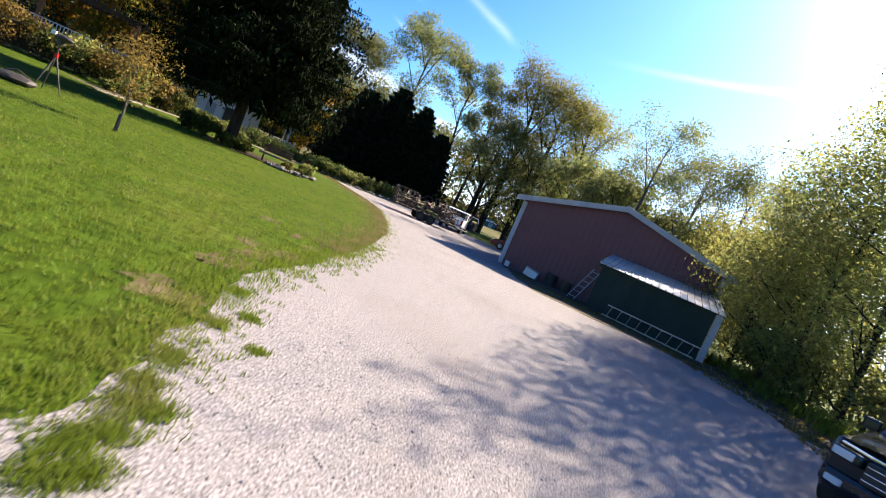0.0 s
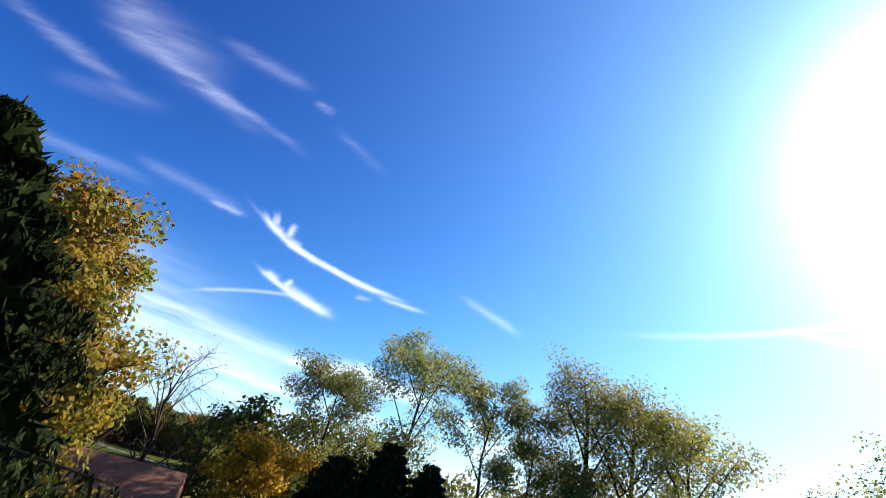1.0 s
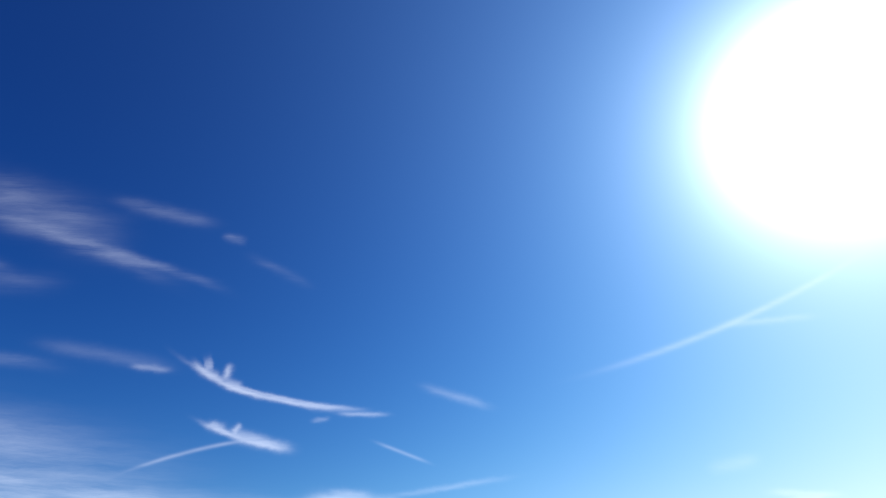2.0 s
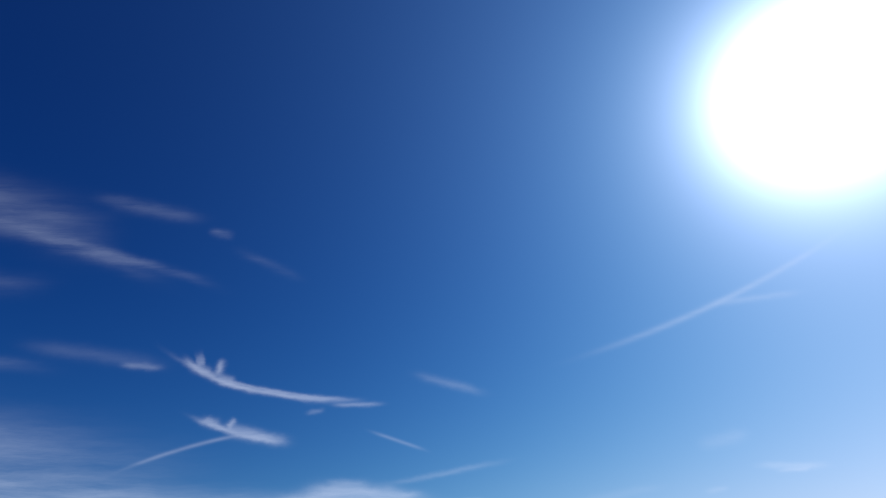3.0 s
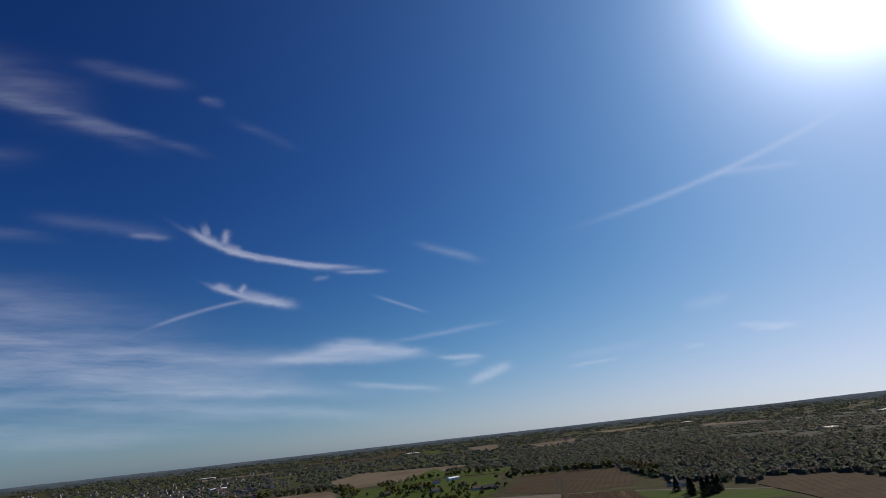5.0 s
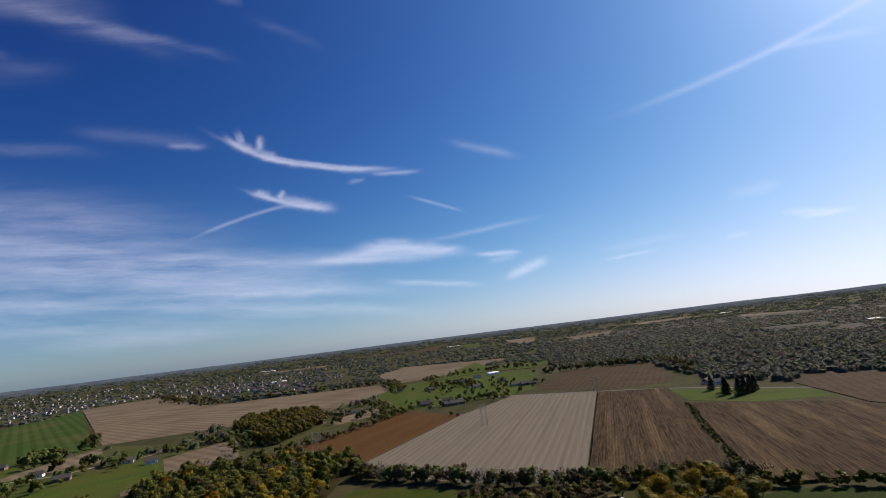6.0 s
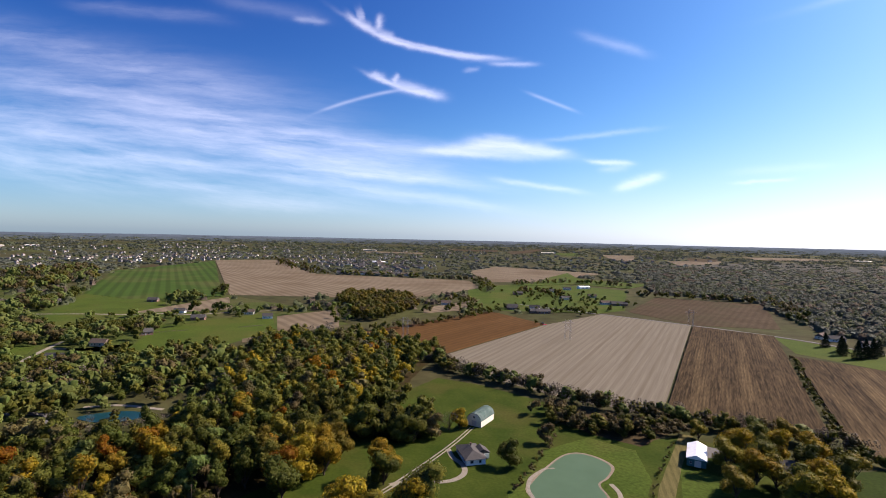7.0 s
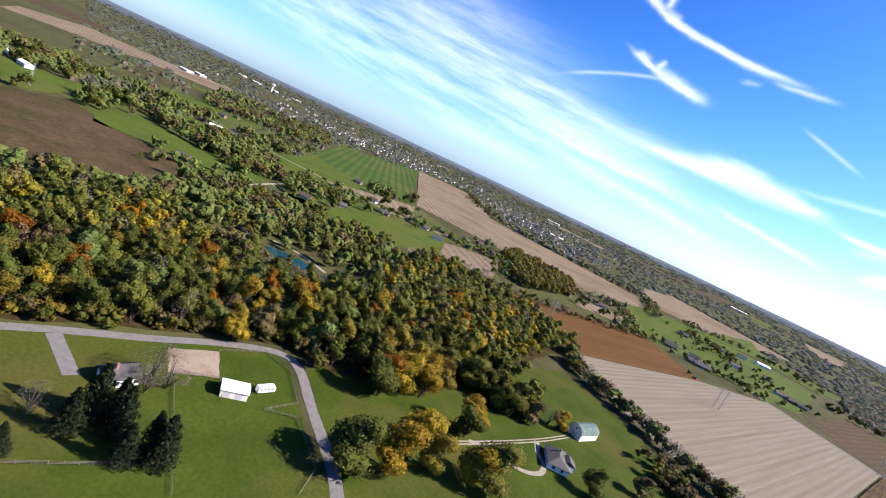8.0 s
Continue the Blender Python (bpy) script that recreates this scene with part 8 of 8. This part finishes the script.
def pylon(x, y, high, label):
    t = thing("power_pylon", label, "pylon", pose(x, y, land(x, y)))
    for s in (-1, 1):
        legs = []
        for u, v in ((-0.7, -0.7), (0.7, -0.7), (0.7, 0.7), (-0.7, 0.7)):
            legs.append(((s * 2.6 + u, v, 0), (s * 2.6 + u * 0.6, v * 0.6, high), 0.09))
        for k in range(8):
            z0, z1 = high * k / 8, high * (k + 1) / 8
            legs += [((s * 2.6 - 0.65, -0.65, z0), (s * 2.6 + 0.65, -0.65, z1), 0.05), ((s * 2.6 - 0.65, 0.65, z1), (s * 2.6 + 0.65, 0.65, z0), 0.05)]
        part("leg", rods(*legs, sides=4), M_METAL, t)
    part("crossarm", rods(((-6.5, 0, high * 0.86), (6.5, 0, high * 0.86), 0.16), ((-6.5, 0, high * 0.86), (0, 0, high), 0.08), ((6.5, 0, high * 0.86), (0, 0, high), 0.08), sides=4), M_METAL, t)
    part("brace", rods(((-2.6, 0, high * 0.4), (2.6, 0, high * 0.8), 0.07), ((2.6, 0, high * 0.4), (-2.6, 0, high * 0.8), 0.07), sides=4), M_METAL, t)
    return t


for x, y in ((-84, 597), (-236, 522), (39, 754), (-602, 136)):
    pylon(x, y, 21, "grey lattice power pylon standing in the field")
tr = thing("farm_tractor", "orange tractor with a harrow at the field's edge", "tractor", pose(-128, 676, 0.12, 0, 0, 60))
part("body", slab(((0, 0.9, 1.2), (1.1, 2.4, 0.9)), bevel=0.08), M_RUST, tr)
part("cab", slab(((0, -0.8, 1.9), (1.6, 1.5, 1.8)), bevel=0.1), M_CARGLASS, tr)
part("harrow", slab(((0, -3.6, 0.5), (5.0, 2.4, 0.5)), bevel=0.05), M_TAIL, tr)
wheel_set(tr, [(-1.0, -0.8), (1.0, -0.8)], 0.85, 0.5, M_TAIL)
wheel_set(tr, [(-0.85, 1.8), (0.85, 1.8)], 0.5, 0.35, M_TAIL)

# houses across the country
FARHOUSE = [(-480, 237, 40, 13, 0), (-459, 356, 20, 14, 1), (-470, 407, 60, 14, 2), (-706, 140, 20, 12, 3), (-731, 376, 30, 15, 0), (-824, 454, 30, 14, 1), (-776, 494, 40, 14, 0), (-435, 306, 30, 13, 2),
            (-498, 495, 35, 15, 2), (-482, 557, 30, 15, 1), (-438, 544, 40, 12, 0), (-681, 573, 25, 14, 2), (-325, 504, 20, 13, 0), (-327, 187, 30, 11, 1), (-762, 128, 25, 8, 3), (-733, 352, 60, 12, 3),
            (-560, 520, 30, 13, 0), (-1120, 520, 20, 16, 0), (-900, 420, 30, 13, 2), (-200, 796, 20, 18, 2), (-148, 770, 30, 20, 2), (-167, 802, 10, 15, 0), (-57, 921, 15, 24, 2), (180, 736, 20, 16, 0),
            (203, 716, 30, 18, 0), (170, 748, 60, 14, 1), (-974, 1710, 20, 34, 3), (-157, 766, 30, 17, 2), (-239, 975, 25, 17, 2), (-174, 1123, 15, 16, 0), (-147, 951, 35, 18, 0), (-78, 922, 30, 16, 1),
            (-196, 782, 20, 14, 2), (-147, 1169, 40, 18, 3), (-195, 1059, 25, 15, 0), (-110, 1010, 15, 15, 1), (-300, 780, 20, 15, 1)]
STYLE = [(M_SIDING, M_GREYROOF), (M_CREAM, M_TANROOF), (M_BRICK, M_GREYROOF), (M_WHITEROOF, M_WHITEROOF)]
far_proto = {}
for k, (wall_, roof_) in enumerate(STYLE):
    if k < 3:
        far_proto[k] = gable_house("country_house", ("white", "cream", "brick", "white")[k] + " country house among garden trees", pose(FARHOUSE[k][0], FARHOUSE[k][1], 0), 16, 9, 3.2, 6.4, wall_, roof_, 0.5, HW, [("f", 0.6, 1.0, 2.05)])
    else:
        far_proto[k] = gable_house("farm_shed", "long white farm shed with a pale roof", pose(-735, 140, 0), 22, 11, 4.0, 6.2, wall_, roof_, 0.3, (), [("f", -4, 4, 3.4), ("f", 4, 4, 3.4)], category="shed")
for n, (x, y, turn, w, k) in enumerate(FARHOUSE):
    m = pose(x, y, land(x, y) + 0.1, 0, 0, turn)
    if n < 4:
        far_proto[k].matrix_basis = m
        c = far_proto[k]
    else:
        c = copy_thing(far_proto[k], m)
    c.scale = (w / 16, w / 16, 1.0)
rt = random.Random(31)
town = {}
for k, (wall_, roof_) in enumerate(STYLE[:3]):
    t = thing("town_house", ("white", "cream", "brick")[k] + " town house far off among trees", "house", pose(-760 - 30 * k, 1500, 0.1), "houses of the far town")
    part("wall", slab(((0, 0, 2.6), (11, 8, 5.2))), (M_FARWALL, M_FARWALL, M_CREAM)[k], t)
    part("roof", prism([(-4.6, 5.1), (4.6, 5.1), (0, 8.2)], -6, 6, "x"), roof_, t)
    town[k] = t
for i in range(290):
    if i < 105:
        u, v = rt.random(), rt.random()
        x, y = -680 - 470 * u + rt.uniform(-30, 30), 1260 + 560 * (0.45 * u + 0.55 * v)
    elif i < 130:
        x, y = -780 + (i - 105) * 8.5, 1180 + (i - 105) * 2.3
    elif i < 240:
        x, y = rt.uniform(-1900, -1480), rt.uniform(1050, 1750)
    else:
        x, y = rt.uniform(-1500, 300), rt.uniform(1900, 3000)
    if any(inside(f, x, y) for f in FIELDS):
        y += 160
    c = copy_thing(town[rt.randrange(3)], pose(x, y, land(x, y) + 0.3, 0, 0, rt.choice((0, 90)) + rt.uniform(15, 40)))
    k = rt.uniform(0.85, 1.25) * (1.5 if 105 <= i < 130 else 1.0)
    c.scale = (k, k, 1.0)
for x, y, w in ((-1667, 580, 34), (-1730, 640, 26), (-2788, 1263, 60), (-2747, 1350, 40), (-2726, 1475, 55), (-2860, 1210, 40), (906, 3136, 70), (778, 1550, 36), (1320, 2190, 60), (-600, 3000, 80), (-1500, 2500, 70)):
    t = thing("warehouse", "long white warehouse near the skyline", "warehouse", pose(x, y, land(x, y), 0, 0, 20))
    part("wall", slab(((0, 0, 3), (w, 26, 6))), M_FARWALL, t)
    part("roof", prism([(-14, 5.9), (14, 5.9), (0, 7.6)], -w / 2 - 1, w / 2 + 1, "x"), M_CREAM, t)
def far_town():
    """Small gabled houses of the far suburbs in one mesh: white walls, grey roofs."""
    VV, FF, MM, r = [], [], [], random.Random(77)
    box = [(-5, -4, 0), (5, -4, 0), (5, 4, 0), (-5, 4, 0), (-5, -4, 5), (5, -4, 5), (5, 4, 5), (-5, 4, 5), (-5, 0, 8), (5, 0, 8)]
    faces = [((0, 1, 5, 4), 0), ((2, 3, 7, 6), 0), ((1, 2, 6, 5), 0), ((3, 0, 4, 7), 0), ((4, 5, 9, 8), 1), ((6, 7, 8, 9), 1), ((5, 6, 9, 9), 0), ((7, 4, 8, 8), 0)]
    for x0, x1, y0, y1, count in ((-1500, -700, 1350, 2250, 170), (-2700, -1650, 1250, 2400, 170), (-2300, -1500, 800, 1250, 30), (-1300, 200, 2250, 3300, 80)):
        for _ in range(count):
            x, y = r.uniform(x0, x1), r.uniform(y0, y1)
            if noise.noise(Vector((x / 170, y / 170, 9.0))) < -0.12 or any(inside(f, x, y) for f in FIELDS):
                continue
            a, k, base = r.choice((0.3, 1.87)) + r.uniform(-0.2, 0.2), r.uniform(0.65, 1.05), len(VV)
            c, s_ = math.cos(a) * k, math.sin(a) * k
            VV += [(x + u * c - v * s_, y + u * s_ + v * c, land(x, y) + z * 1.1 + 0.3) for u, v, z in box]
            FF += [tuple(base + i for i in f) for f, _ in faces]
            MM += [m_ for _, m_ in faces]
    me = bpy.data.meshes.new("far_town")
    me.from_pydata(VV, [], [f if f[2] != f[3] else f[:3] for f in FF])
    for m_ in (M_FARWALL, M_TANROOF):
        me.materials.append(m_)
    me.polygons.foreach_set("material_index", np.array(MM, np.int32))
    me.update()
    tagged(part("far_town", me, None), "white-walled houses of the far suburbs among trees", "town", kind="stuff")


far_town()
wt = thing("water_tower", "white water tower above the far town", "tower", pose(-2500, 1220, land(-2500, 1220)))
part("stem", rods(((0, 0, 0), (0, 0, 34), 4.2, 3.6), sides=20), M_SIDING, wt)
part("tank", ball((0, 0, 40), (9.5, 9.5, 7.0), 3), M_SIDING, wt, smooth=True)
